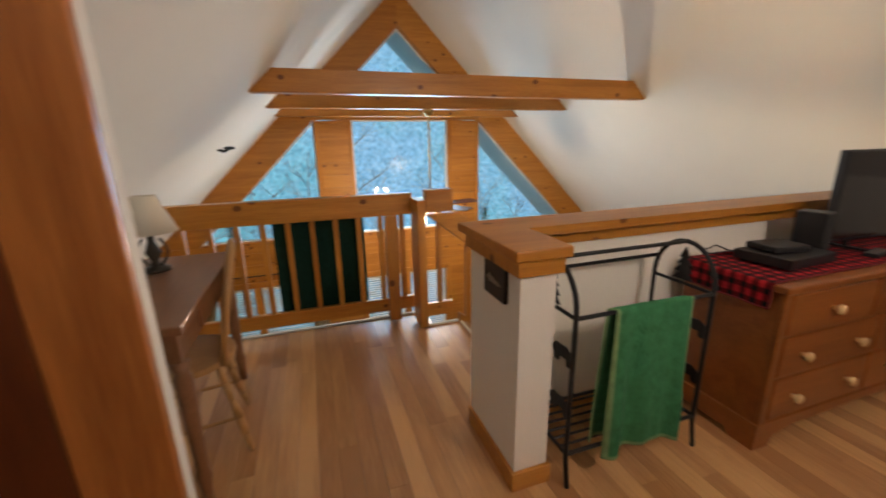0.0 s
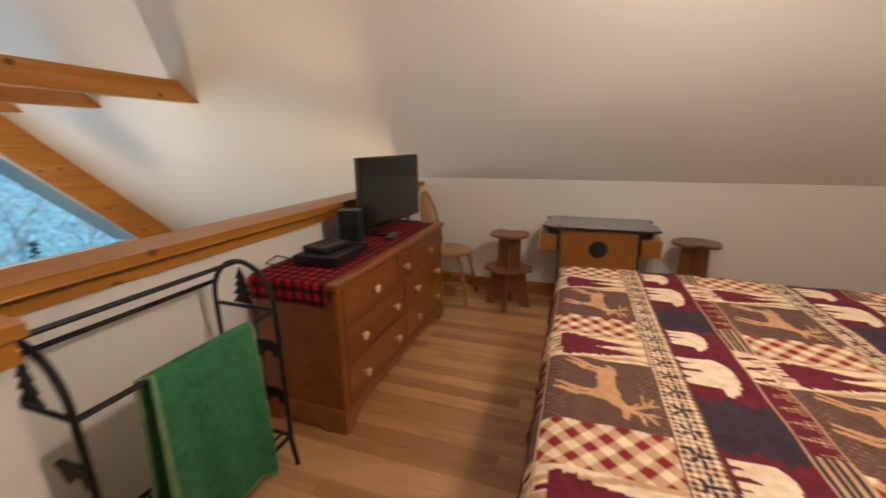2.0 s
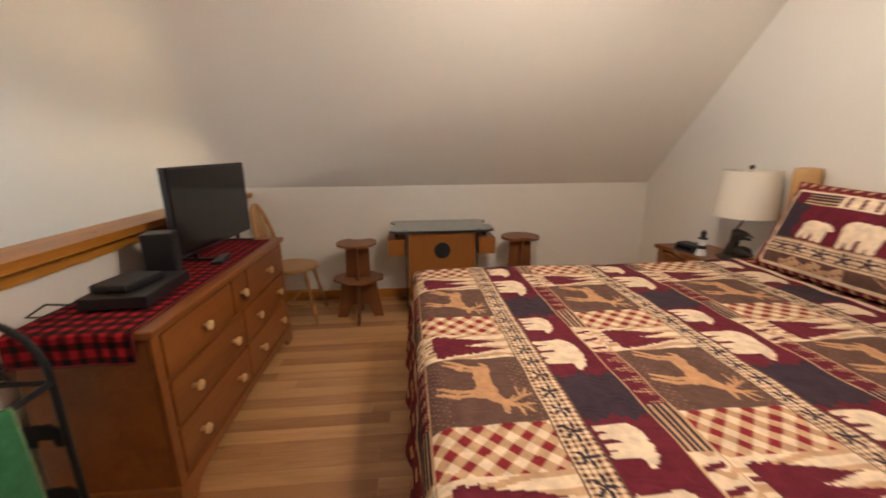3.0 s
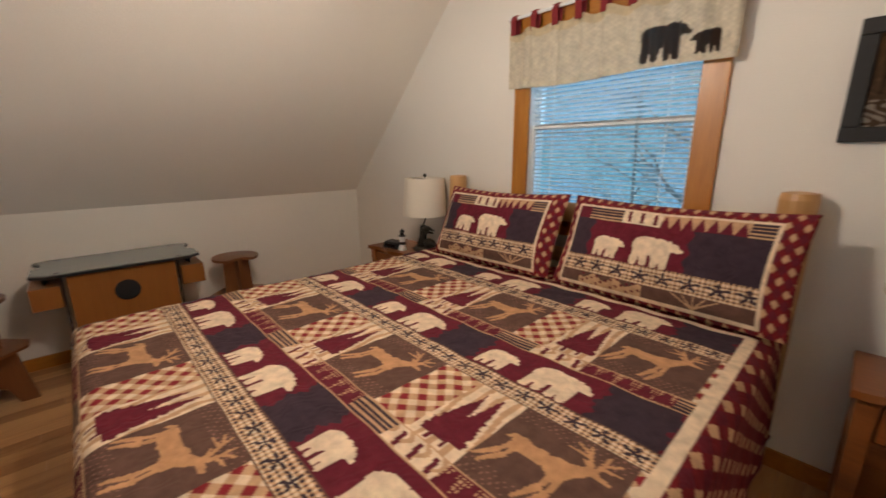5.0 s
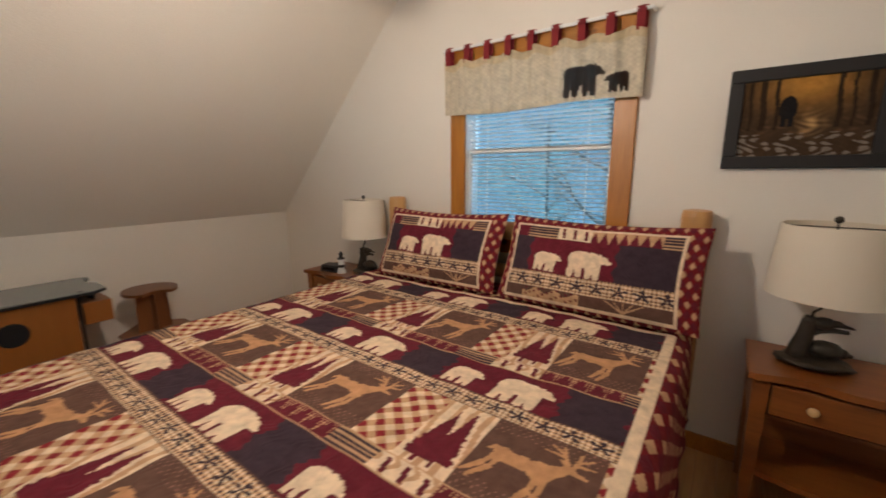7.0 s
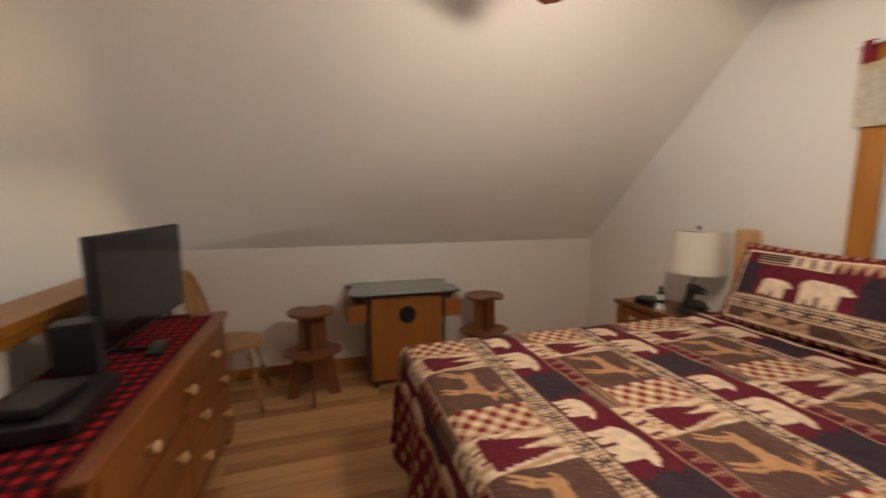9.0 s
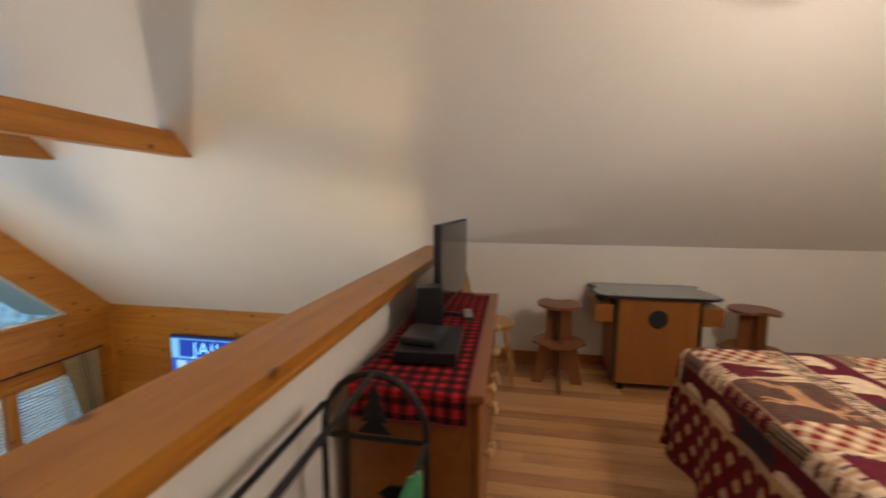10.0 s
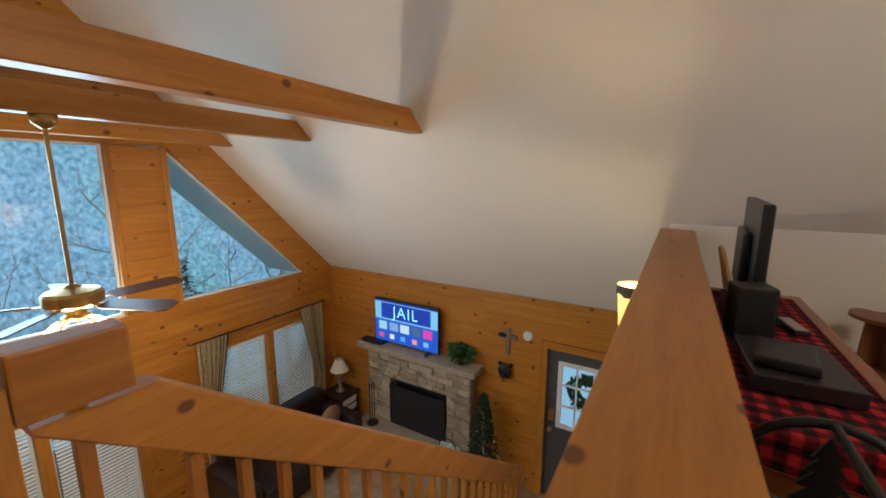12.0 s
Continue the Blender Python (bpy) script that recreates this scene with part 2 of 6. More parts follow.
# window wall of the bedroom
WX0, WX1, WZ0, WZ1 = 1.28, 2.185, 1.02, 2.08
bm = bmesh.new()
t0, t1 = BY - 0.15, BY
roof = lambda x: min(SUMR - x, RZ - RX + x)
prism(bm, [(WX1, -0.3), (KR + 0.1, -0.3), (KR + 0.1, roof(KR + 0.1)), (WX1, roof(WX1))], t0, t1)
prism(bm, [(KL - 0.1, -0.3), (WX0, -0.3), (WX0, roof(WX0)), (KL - 0.1, roof(KL - 0.1))], t0, t1)
prism(bm, [(WX0, -0.3), (WX1, -0.3), (WX1, WZ0), (WX0, WZ0)], t0, t1)
prism(bm, [(WX0, WZ1), (WX1, WZ1), (WX1, roof(WX1)), (RX, RZ), (WX0, roof(WX0))], t0, t1)
wall_back = structure("wall_back", bm, M_wall, "cream drywall gable wall behind the bed", "wall")
for nm, x0, x1 in (("knee_wall_right", KR, KR + 0.1), ("knee_wall_left", KL - 0.1, KL)):
    bm = bmesh.new()
    box(bm, x0, x1, BY, 1.98 if x0 > 0 else 3.25, -0.25, KZ + (0.02 if x0 > 0 else 0.02))
    structure(nm, bm, M_wall, "low cream drywall knee wall under the slope", "wall")

# loft slab with its floor
bm = bmesh.new()
prism(bm, [(KL, BY), (KR, BY), (KR, 1.98), (1.30, 1.98), (1.30, 3.06), (1.02, 3.06), (1.02, 3.32), (KL, 3.32)], -0.25, -0.014, "z")
floor = structure("floor", bm, M_under, "golden brown laminate plank floor of the loft", "floor")
bm = bmesh.new()
prism(bm, [(KL, 3.322), (1.022, 3.322), (1.022, 3.062), (1.302, 3.062), (1.302, 1.985), (1.322, 1.985), (1.322, 3.082), (1.042, 3.082), (1.042, 3.342), (KL, 3.342)], -0.27, 0.012, "z")
structure("trim_loft_edge", bm, M_wall, "cream edge trim round the loft floor", "trim")

# half wall with its stub and timber cap
bm = bmesh.new()
prism(bm, [(0.955, 1.545), (1.10, 1.545), (1.10, 1.885), (KR, 1.885), (KR, 1.985), (0.955, 1.985)], 0.0, 0.955, "z")
half_wall = structure("half_wall", bm, M_wall, "white drywall half wall beside the stairs", "wall")
bm = bmesh.new()
prism(bm, [(0.915, 1.505), (1.135, 1.505), (1.135, 1.82), (4.345, 1.82), (4.345, 2.045), (0.915, 2.045)], 0.965, 1.005, "z")
bevel(bm, 0.006)
cap = structure("trim_half_wall_cap", bm, M_pine[0], "knotty pine cap board along the half wall", "trim")
bm = bmesh.new()
prism(bm, [(0.935, 1.525), (1.118, 1.525), (1.118, 1.866), (KR, 1.866), (KR, 1.884), (1.102, 1.884), (1.102, 1.543), (0.953, 1.543), (0.953, 1.987), (KR, 1.987), (KR, 2.005), (0.935, 2.005)], 0.905, 0.965, "z")
structure("trim_half_wall_apron", bm, M_pine[0], "pine apron moulding under the half wall cap", "trim")
bm = bmesh.new()
prism(bm, [(0.940, 1.530), (1.115, 1.530), (1.115, 1.870), (KR, 1.870), (KR, 1.884), (1.101, 1.884), (1.101, 1.544), (0.954, 1.544), (0.954, 1.985), (0.940, 1.985)], 0.0, 0.085, "z")
bevel(bm, 0.002, 1)
structure("baseboard_half_wall", bm, M_pine[0], "pine baseboard round the half wall", "baseboard")
bm = bmesh.new()
box(bm, KR - 0.015, KR, BY, 1.868, 0, 0.085)
box(bm, KL + 0.5, KR - 0.016, BY, BY + 0.015, 0, 0.085)
structure("baseboard", bm, M_pine[1], "pine baseboard along the bedroom walls", "baseboard")
bm = bmesh.new()
box(bm, 1.30, XR, 1.885, 1.98, LOW, -0.252)
structure("wall_under_loft", bm, M_wall, "cream drywall wall under the loft", "wall")

# partition by the desk, closing the loft's side
bm = bmesh.new()
prism(bm, [(-0.36, BY), (-0.26, BY), (-0.26, 1.17), (0.010, 1.17), (0.010, 1.225), (-0.36, 1.225)], 0.0, 1.40, "z")
prism(bm, [(-0.36, BY), (-0.26, BY), (-0.26, 1.17), (0.010, 1.17), (0.010, 1.225), (-0.36, 1.225)], 1.40, 1.435, "z")
structure("wall_partition", bm, M_wall, "cream drywall partition beside the desk nook", "wall")
bm = bmesh.new()
prism(bm, [(-0.36, 1.435), (-0.26, 1.435), (-0.26, 1.535), ], BY, 1.225)
prism(bm, [(-0.26, 1.435), (0.010, 1.435), (0.010, 1.805), (-0.26, 1.535)], 1.17, 1.225)
structure("wall_partition_top", bm, M_wall, "cream drywall wedge between partition and slope", "wall")
bm = bmesh.new()
prism(bm, [(-0.128, 0), (0.018, 0), (0.018, 1.81), (-0.128, 1.665)], 1.145, 1.17)
bevel(bm, 0.004)
structure("trim_partition", bm, M_trim, "pine casing board on the end of the partition", "trim")

bm = bmesh.new()
box(bm, -0.2585, -0.23, 0.15, 1.14, 0.0, 1.53)
bevel(bm, 0.004)
structure("door_2", bm, M_darkpine, "dark reddish pine door leaf against the partition", "door")

bm = bmesh.new()
prism(bm, [(-0.2285, 0), (-0.130, 0), (-0.130, 1.662), (-0.2285, 1.565)], 1.142, 1.168)
structure("door_2_stile", bm, M_darkpine, "dark reddish pine door stile beside the casing", "door")

rnd = random.Random(7)


def board(name, parent, x0, x1, y0, y1, z0, z1, material, c=0.004):
    """One board with its long front edges eased; a piece of a wall or floor."""
    vs = [(x, y, z) for x in (x0, x1) for y in (y0, y1) for z in (z0, z1)]
    me = bpy.data.meshes.new(name)
    me.from_pydata(vs, [], [(0, 1, 3, 2), (4, 6, 7, 5), (0, 4, 5, 1), (2, 3, 7, 6), (0, 2, 6, 4), (1, 5, 7, 3)])
    me.materials.append(material)
    ob = new(name, me)
    ob.parent = parent
    return ob


def solid(a, b, holes):
    """The stretches of a..b that no hole covers."""
    out, at = [], a
    for h0, h1 in sorted(holes):
        if h0 > at:
            out.append((at, min(h0, b)))
        at = max(at, h1)
    if at < b:
        out.append((at, b))
    return [s for s in out if s[1] - s[0] > 0.02]


def holed(bm, u0, u1, v0, v1, holes, put):
    """Blocks that fill a rectangle but for rectangular holes (u0, u1, v0, v1)."""
    cuts = sorted({v0, v1, *[h[2] for h in holes], *[h[3] for h in holes]})
    for a, b in zip(cuts, cuts[1:]):
        if a < v0 or b > v1:
            continue
        for s, e in solid(u0, u1, [(h[0], h[1]) for h in holes if h[2] < b - 1e-6 and h[3] > a + 1e-6]):
            put(s, e, a, b)


def plank_rows(parent, u0, u1, v0, v1, holes, height, put, length=2.4):
    v = v0
    while v < v1 - 0.03:
        top = min(v + height, v1)
        for s, e in solid(u0, u1, [(h[0], h[1]) for h in holes if h[2] < top - 0.01 and h[3] > v + 0.01]):
            at = s
            while at < e - 0.01:
                n = min(e, at + length * rnd.uniform(0.6, 1.2))
                if e - n < 0.4:
                    n = e
                put(at + 0.001, n - 0.001, v + 0.0015, top - 0.0015)
                at = n
        v = top


# great room: glazed gable
HR = (3.40, 4.98, -2.22, -0.80)
HL = (2 * RX - 4.98, 2 * RX - 3.40, -2.22, -0.80)
HM = (1.05, 2.49, -2.68, -0.84)
SILL = -0.06
bm = bmesh.new()
band = [(RX, RZ), (XR + 0.1, SUMR - XR - 0.1), (4.89, SILL), (RX, 3.045)]
prism(bm, band, GY + 0.025, GY + 0.15)
prism(bm, mirror(band), GY + 0.025, GY + 0.15)
prism(bm, [(2.56, SILL), (3.11, SILL), (3.11, 1.70), (2.56, 1.72)], GY + 0.025, GY + 0.15)
prism(bm, [(0.43, SILL), (0.98, SILL), (0.98, 1.72), (0.43, 1.70)], GY + 0.025, GY + 0.15)
prism(bm, [(0.41, 1.72), (3.13, 1.72), (2.45, 2.37), (1.09, 2.37)], GY + 0.025, GY + 0.15)
holed(bm, XL, XR, LOW, SILL, [HR, HL, HM], lambda a, b, c, d: box(bm, a, b, GY + 0.025, GY + 0.15, c, d))
wall_front = structure("wall_front", bm, M_pine[0], "knotty pine plank gable wall with large windows", "wall")


def front_board(a, b, c, d):
    board("plank", wall_front, a, b, GY + rnd.uniform(-0.002, 0.002), GY + 0.024, c, d, M_pine[0])


plank_rows(wall_front, XL, XR, LOW, SILL - 0.02, [HR, HL, HM], 0.19, front_board)
plank_rows(wall_front, 2.60, 3.07, SILL, 1.70, [], 0.19, front_board)
plank_rows(wall_front, 0.47, 0.94, SILL, 1.70, [], 0.19, front_board)
plank_rows(wall_front, 0.80, 2.74, 1.76, 2.33, [], 0.19, front_board)

bm = bmesh.new()
tb = [(RX, RZ), (XR, SUMR - XR), (4.87, SILL - 0.02), (RX, 3.07)]
prism(bm, tb, GY - 0.03, GY + 0.022)
structure("trim_gable_right", bm, M_pine[0], "broad knotty pine board following the roof slope", "trim")
bm = bmesh.new()
prism(bm, mirror(tb), GY - 0.03, GY + 0.022)
structure("trim_gable_left", bm, M_pine[0], "broad knotty pine board following the roof slope", "trim")


def casing(name, x0, x1, y0, y1, z0, z1, axis=2):
    bm = bmesh.new()
    box(bm, x0, x1, y0, y1, z0, z1)
    bevel(bm, 0.004, 1)
    return structure(name, bm, M_pine[axis], "pine window casing", "trim")


for x in (2.555, 3.06, 0.435, 0.935):
    casing("trim_gable_casing", x, x + 0.05, GY - 0.022, GY + 0.02, SILL, 1.72)
casing("trim_gable_head", 0.98, 2.56, GY - 0.02, GY + 0.02, 1.715, 1.77, 0)
casing("trim_gable_sill", -1.30, 4.84, GY - 0.024, GY + 0.02, SILL - 0.05, SILL, 0)

win_no = [0]


def pane(parent, pts, y, name="pane"):
    bm = bmesh.new()
    prism(bm, pts, y, y + 0.006)
    ob = part(name, bm, M_glass, parent)
    ob.visible_shadow = False
    return ob


def sash(parent, pts, y, w=0.022, material=None):
    """A frame that follows a polygon's edge."""
    c = Vector((sum(p[0] for p in pts) / len(pts), sum(p[1] for p in pts) / len(pts)))
    inner = []
    n = len(pts)
    for i in range(n):
        p, a, b = Vector(pts[i]), Vector(pts[i - 1]), Vector(pts[(i + 1) % n])
        d1, d2 = (p - a).normalized(), (b - p).normalized()
        n1, n2 = Vector((-d1.y, d1.x)), Vector((-d2.y, d2.x))
        if n1.dot(c - p) < 0:
            n1, n2 = -n1, -n2
        k = (n1 + n2) / (1 + n1.dot(n2))
        inner.append(tuple(p + k * w))
    bm = bmesh.new()
    for i in range(n):
        j = (i + 1) % n
        prism(bm, [pts[i], pts[j], inner[j], inner[i]], y - 0.015, y + 0.03)
    part("window_frame", bm, material or M_white, parent)


def window(pts, y, label):
    win_no[0] += 1
    w = tagged(new("window_%d" % win_no[0]), label, "window", kind="structure")
    pane(w, pts, y + 0.01)
    sash(w, pts, y)
    return w


def blinds(w, x0, x1, z0, z1, y, tilt, pitch=0.04):
    bm = bmesh.new()
    box(bm, x0, x1, y - 0.02, y + 0.02, z1 - 0.035, z1)
    part("head_rail", bm, M_blind, w)
    me = None
    n = int((z1 - z0 - 0.05) / pitch)
    for i in range(n):
        if me is None:
            bm = bmesh.new()
            c, s = math.cos(radians(tilt)) * 0.019, math.sin(radians(tilt)) * 0.019
            vs = prism(bm, [(-c, -s - 0.0008), (0, 0.002), (c, s - 0.0008), (c, s + 0.0008), (0, 0.0036), (-c, -s + 0.0008)], x0, x1, "x")
            ob = part("slat", bm, M_blind, w)
            me = ob.data
        else:
            ob = new("slat", me)
            ob.parent = w
        ob.location = (0, y, z1 - 0.06 - i * pitch)
    for x in (x0 + 0.12, x1 - 0.12):
        bm = bmesh.new()
        box(bm, x - 0.003, x + 0.003, y - 0.022, y - 0.020, z0, z1 - 0.02)
        part("ladder_tape", bm, M_blind, w)


GL = "large fixed gable window looking out on winter woods"
window([(0.985, SILL), (2.555, SILL), (2.555, 1.715), (0.985, 1.715)], GY + 0.06, GL)
tri = [(3.11, SILL), (4.87, SILL), (3.11, 1.70)]
window(tri, GY + 0.06, "triangular gable window under the roof slope")
window(mirror(tri), GY + 0.06, "triangular gable window under the roof slope")
window([(1.10, 2.37), (2.44, 2.37), (RX, 3.04)], GY + 0.06, "small triangular window at the gable's peak")
for (a, b, c, d), mid in ((HR, 4.19), (HL, 2 * RX - 4.19), (HM, 1.77)):
    for x0, x1 in ((a, mid - 0.05), (mid + 0.05, b)):
        w = window([(x0, c), (x1, c), (x1, d), (x0, d)], GY + 0.08, "white blind half closed over a great room window")
        blinds(w, x0 + 0.03, x1 - 0.03, c + 0.03, d - 0.02, GY + 0.03, 10)
    casing("trim_window_mullion", mid - 0.05, mid + 0.05, GY - 0.02, GY + 0.15, c, d)
    for x in (a - 0.09, b):
        casing("trim_window_side", x, x + 0.09, GY - 0.02, GY + 0.01, c - 0.02, d + 0.09)
    casing("trim_window_top", a, b, GY - 0.02, GY + 0.01, d, d + 0.09, 0)
    casing("trim_window_bottom", a, b, GY - 0.03, GY + 0.01, c - 0.08, c, 0)

# great room: side walls and floor
DOOR = (2.24, 3.15, LOW, -0.66)
bm = bmesh.new()
holed(bm, -0.5, GY, LOW, SUMR - XR + 0.02, [DOOR], lambda a, b, c, d: box(bm, XR + 0.025, XR + 0.15, a, b, c, d))
wall_right = structure("wall_right", bm, M_pine[1], "knotty pine plank wall of the great room", "wall")
plank_rows(wall_right, 1.98, GY, LOW, -0.13, [DOOR], 0.215, lambda a, b, c, d: board("plank", wall_right, XR + rnd.uniform(-0.002, 0.002), XR + 0.024, a, b, c, d, M_pine[1]), 3.0)
bm = bmesh.new()
box(bm, XR - 0.035, XR + 0.02, 1.98, GY - 0.03, -0.128, -0.05)
structure("trim_wall_top", bm, M_pine[1], "pine trim board under the slope", "trim")
bm = bmesh.new()
box(bm, XL - 0.15, XL, -0.5, GY, LOW, RZ - RX + XL + 0.02)
structure("wall_left", bm, M_pine[1], "knotty pine wall of the great room", "wall")
bm = bmesh.new()
box(bm, XL, XR, -0.65, -0.5, LOW, -0.25)
structure("wall_lower_back", bm, M_wall, "plain wall under the loft", "wall")
bm = bmesh.new()
box(bm, XL - 0.2, XR + 0.2, -0.7, GY + 0.2, LOW - 0.1, LOW)
structure("floor_lower", bm, M_lower, "light wooden floor of the great room", "floor")
for y0, y1 in ((2.15, 2.24), (3.15, 3.24)):
    bm = bmesh.new()
    box(bm, XR - 0.02, XR + 0.02, y0, y1, LOW, -0.57)
    structure("trim_door_side", bm, M_pine[2], "pine door casing", "trim")
bm = bmesh.new()
box(bm, XR - 0.02, XR + 0.02, 2.24, 3.15, -0.66, -0.57)
structure("trim_door_head", bm, M_pine[1], "pine door casing", "trim")

# strip added over the corner gap to keep outdoor light from leaking in
bm = bmesh.new()
box(bm, XR - 0.035, XR - 0.004, GY - 0.035, GY - 0.004, LOW, -0.13)
bevel(bm, 0.004, 1)
structure("trim_corner", bm, M_pine[2], "pine strip added to block light leaking through the plank wall corner", "trim")

# tie beams across the great room
for y in (3.755, 5.06, 6.36):
    z0, z1 = 1.735, 1.905
    p = [(2 * RX - (SUMR - z0), z0), (SUMR - z0, z0), (SUMR - z1, z1), (2 * RX - (SUMR - z1), z1)]
    bm = bmesh.new()
    prism(bm, p, y, y + 0.12)
    bevel(bm, 0.006, 1)
    tagged(part("tie_beam", bm, M_pine[0]), "knotty pine tie beam spanning between the roof slopes", "beam", "tie beams", "structure")

# bedroom window
w = window([(WX0, WZ0), (WX1, WZ0), (WX1, 1.56), (WX0, 1.56)], BY - 0.07, "double-hung window with white blind above the headboard")
pane(w, [(WX0, 1.56), (WX1, 1.56), (WX1, WZ1), (WX0, WZ1)], BY - 0.09)
sash(w, [(WX0, 1.54), (WX1, 1.54), (WX1, WZ1), (WX0, WZ1)], BY - 0.11)
blinds(w, WX0 + 0.015, WX1 - 0.015, WZ0 + 0.02, WZ1, BY - 0.025, 12, 0.024)
for x0, x1 in ((WX0 - 0.11, WX0), (WX1, WX1 + 0.11)):
    casing("trim_bedroom_window", x0, x1, BY, BY + 0.022, WZ0 - 0.1, WZ1 + 0.11)
casing("trim_bedroom_window_head", WX0, WX1, BY, BY + 0.022, WZ1, WZ1 + 0.11, 0)
casing("trim_bedroom_window_stool", WX0, WX1, BY, BY + 0.03, WZ0 - 0.1, WZ0, 0)

# outside: ground falling away into a valley, woods
GROUND = lambda r: -4.2 - min(max(0, r - 9), 20) * 0.5
bm = bmesh.new()
bmesh.ops.create_grid(bm, x_segments=60, y_segments=60, size=150)
for v in bm.verts:
    r = v.co.length
    v.co.z = GROUND(r) + 0.4 * noise.noise(v.co * 0.08)
M_ground = mat("leaf_litter_ground", (0.16, 0.13, 0.10), 0.95, var=0.4, scale=1.2, fine=9)
structure("ground", bm, M_ground, "winter hillside covered in fallen leaves", "ground")
M_bark = mat("grey_bark", (0.46, 0.45, 0.43), 0.9, var=0.4, scale=4, fine=30, bump=0.6)
M_pineleaf = mat("evergreen_needles", (0.045, 0.10, 0.05), 0.8, var=0.5, scale=3)


def bare_tree(x, y, h, seed):
    r = random.Random(seed)
    t = thing("bare_tree", (x, y, GROUND(math.hypot(x, y)) - 0.4), "leafless grey winter tree with fine spreading branches", "tree", "woods")
    bm = bmesh.new()
    pts = [(0.15 * math.sin(i * 1.3 + seed) * i / 6, 0.15 * math.cos(i + seed) * i / 6, h * i / 8) for i in range(9)]
    tube(bm, pts, 0.13, 7, 0.02)
    part("trunk", bm, M_bark, t)
    bm = bmesh.new()

    def limb(p, d, ln, rad, depth):
        q, pts = Vector(p), [Vector(p)]
        for i in range(4):
            d = (d + Vector((r.uniform(-.25, .25), r.uniform(-.25, .25), r.uniform(-.12, .2)))).normalized()
            q = q + d * ln / 4
            pts.append(q.copy())
        tube(bm, pts, rad, 4, rad * 0.35)
        if depth:
            for k in range(4):
                a = pts[r.randint(1, 4)]
                limb(a, (d + Vector((r.uniform(-1, 1), r.uniform(-1, 1), r.uniform(-.2, .7)))).normalized(), ln * 0.55, rad * 0.5, depth - 1)
    for i in range(13):
        z = h * (0.25 + 0.7 * i / 13)
        a = i * 2.4 + seed
        limb((0, 0, z), Vector((math.cos(a), math.sin(a), 0.5)), 2.6 * (1 - 0.5 * i / 13), 0.035, 2)
    part("branches", bm, M_bark, t)
    return t


proto = bare_tree(2.0, 17.0, 11, 3)
spots = [(-1.5, 15), (5.5, 16), (8.5, 19), (12.5, 22), (-5, 20), (0.2, 22), (10.5, 15), (15, 18), (-9, 16), (4, 25), (7, 26), (-3, 27), (3, -9), (0.5, -11), (2.3, -14), (5.5, -12), (-2, -13), (4, -17)]
for i, (x, y) in enumerate(spots):
    copy_thing(proto, pose(x, y, GROUND(math.hypot(x, y)) - 0.4, 0, 0, i * 77) @ Matrix.Scale(0.85 + 0.05 * (i % 7), 4))


def evergreen(x, y, h, seed):
    r = random.Random(seed)
    t = thing("evergreen_tree", (x, y, GROUND(math.hypot(x, y)) - 0.4), "dark green pine tree in the woods", "tree", "woods")
    bm = bmesh.new()
    tube(bm, [(0, 0, 0), (0, 0, h)], 0.14, 7, 0.02)
    part("trunk", bm, M_bark, t)
    bm = bmesh.new()
    for i in range(520):
        k = r.random()
        z, rad, a = h * (0.2 + 0.8 * k), (1 - k) * h * 0.22 * r.uniform(0.3, 1), r.uniform(0, 6.28)
        c = Vector((rad * math.cos(a), rad * math.sin(a), z))
        s = 0.16 + 0.16 * r.random()
        out = Vector((math.cos(a), math.sin(a), -0.3)) * s
        sd = Vector((-math.sin(a), math.cos(a), r.uniform(-.4, .4))) * s * 0.4
        bm.faces.new([bm.verts.new(c - out), bm.verts.new(c + sd), bm.verts.new(c + out), bm.verts.new(c - sd)])
    part("crown", bm, M_pineleaf, t)


for i, (x, y, h) in enumerate(((0.6, 24, 9), (2.6, 27, 12), (-4, 24, 10), (13, 28, 11), (1.5, -22, 10))):
    evergreen(x, y, h, 40 + i)

# self-lit woods backdrop: hazy blue daylight is put into the emission colour
M_back = bpy.data.materials.new("glowing_far_woods")
M_back.use_nodes = True
nt = M_back.node_tree
bb = nt.nodes["Principled BSDF"]
co, mp, nz, wv = nt.nodes.new("ShaderNodeTexCoord"), nt.nodes.new("ShaderNodeMapping"), nt.nodes.new("ShaderNodeTexNoise"), nt.nodes.new("ShaderNodeTexNoise")
mp.inputs["Scale"].default_value = (1.0, 1.0, 0.7)
nt.links.new(co.outputs["Object"], mp.inputs[0])
nt.links.new(mp.outputs[0], wv.inputs["Vector"])
nt.links.new(co.outputs["Object"], nz.inputs["Vector"])
wv.inputs["Scale"].default_value, wv.inputs["Detail"].default_value = 5.0, 10
nz.inputs["Scale"].default_value, nz.inputs["Detail"].default_value = 0.12, 6
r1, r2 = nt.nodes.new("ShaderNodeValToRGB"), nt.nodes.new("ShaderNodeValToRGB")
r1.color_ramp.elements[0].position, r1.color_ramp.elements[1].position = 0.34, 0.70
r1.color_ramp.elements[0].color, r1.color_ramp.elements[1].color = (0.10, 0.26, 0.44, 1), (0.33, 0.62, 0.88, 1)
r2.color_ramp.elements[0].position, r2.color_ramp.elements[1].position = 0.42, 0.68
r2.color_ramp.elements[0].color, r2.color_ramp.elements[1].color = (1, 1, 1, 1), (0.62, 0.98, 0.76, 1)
mm = nt.nodes.new("ShaderNodeMix")
mm.data_type, mm.blend_type = "RGBA", "MULTIPLY"
mm.inputs[0].default_value = 1.0
nt.links.new(wv.outputs[0], r1.inputs[0])
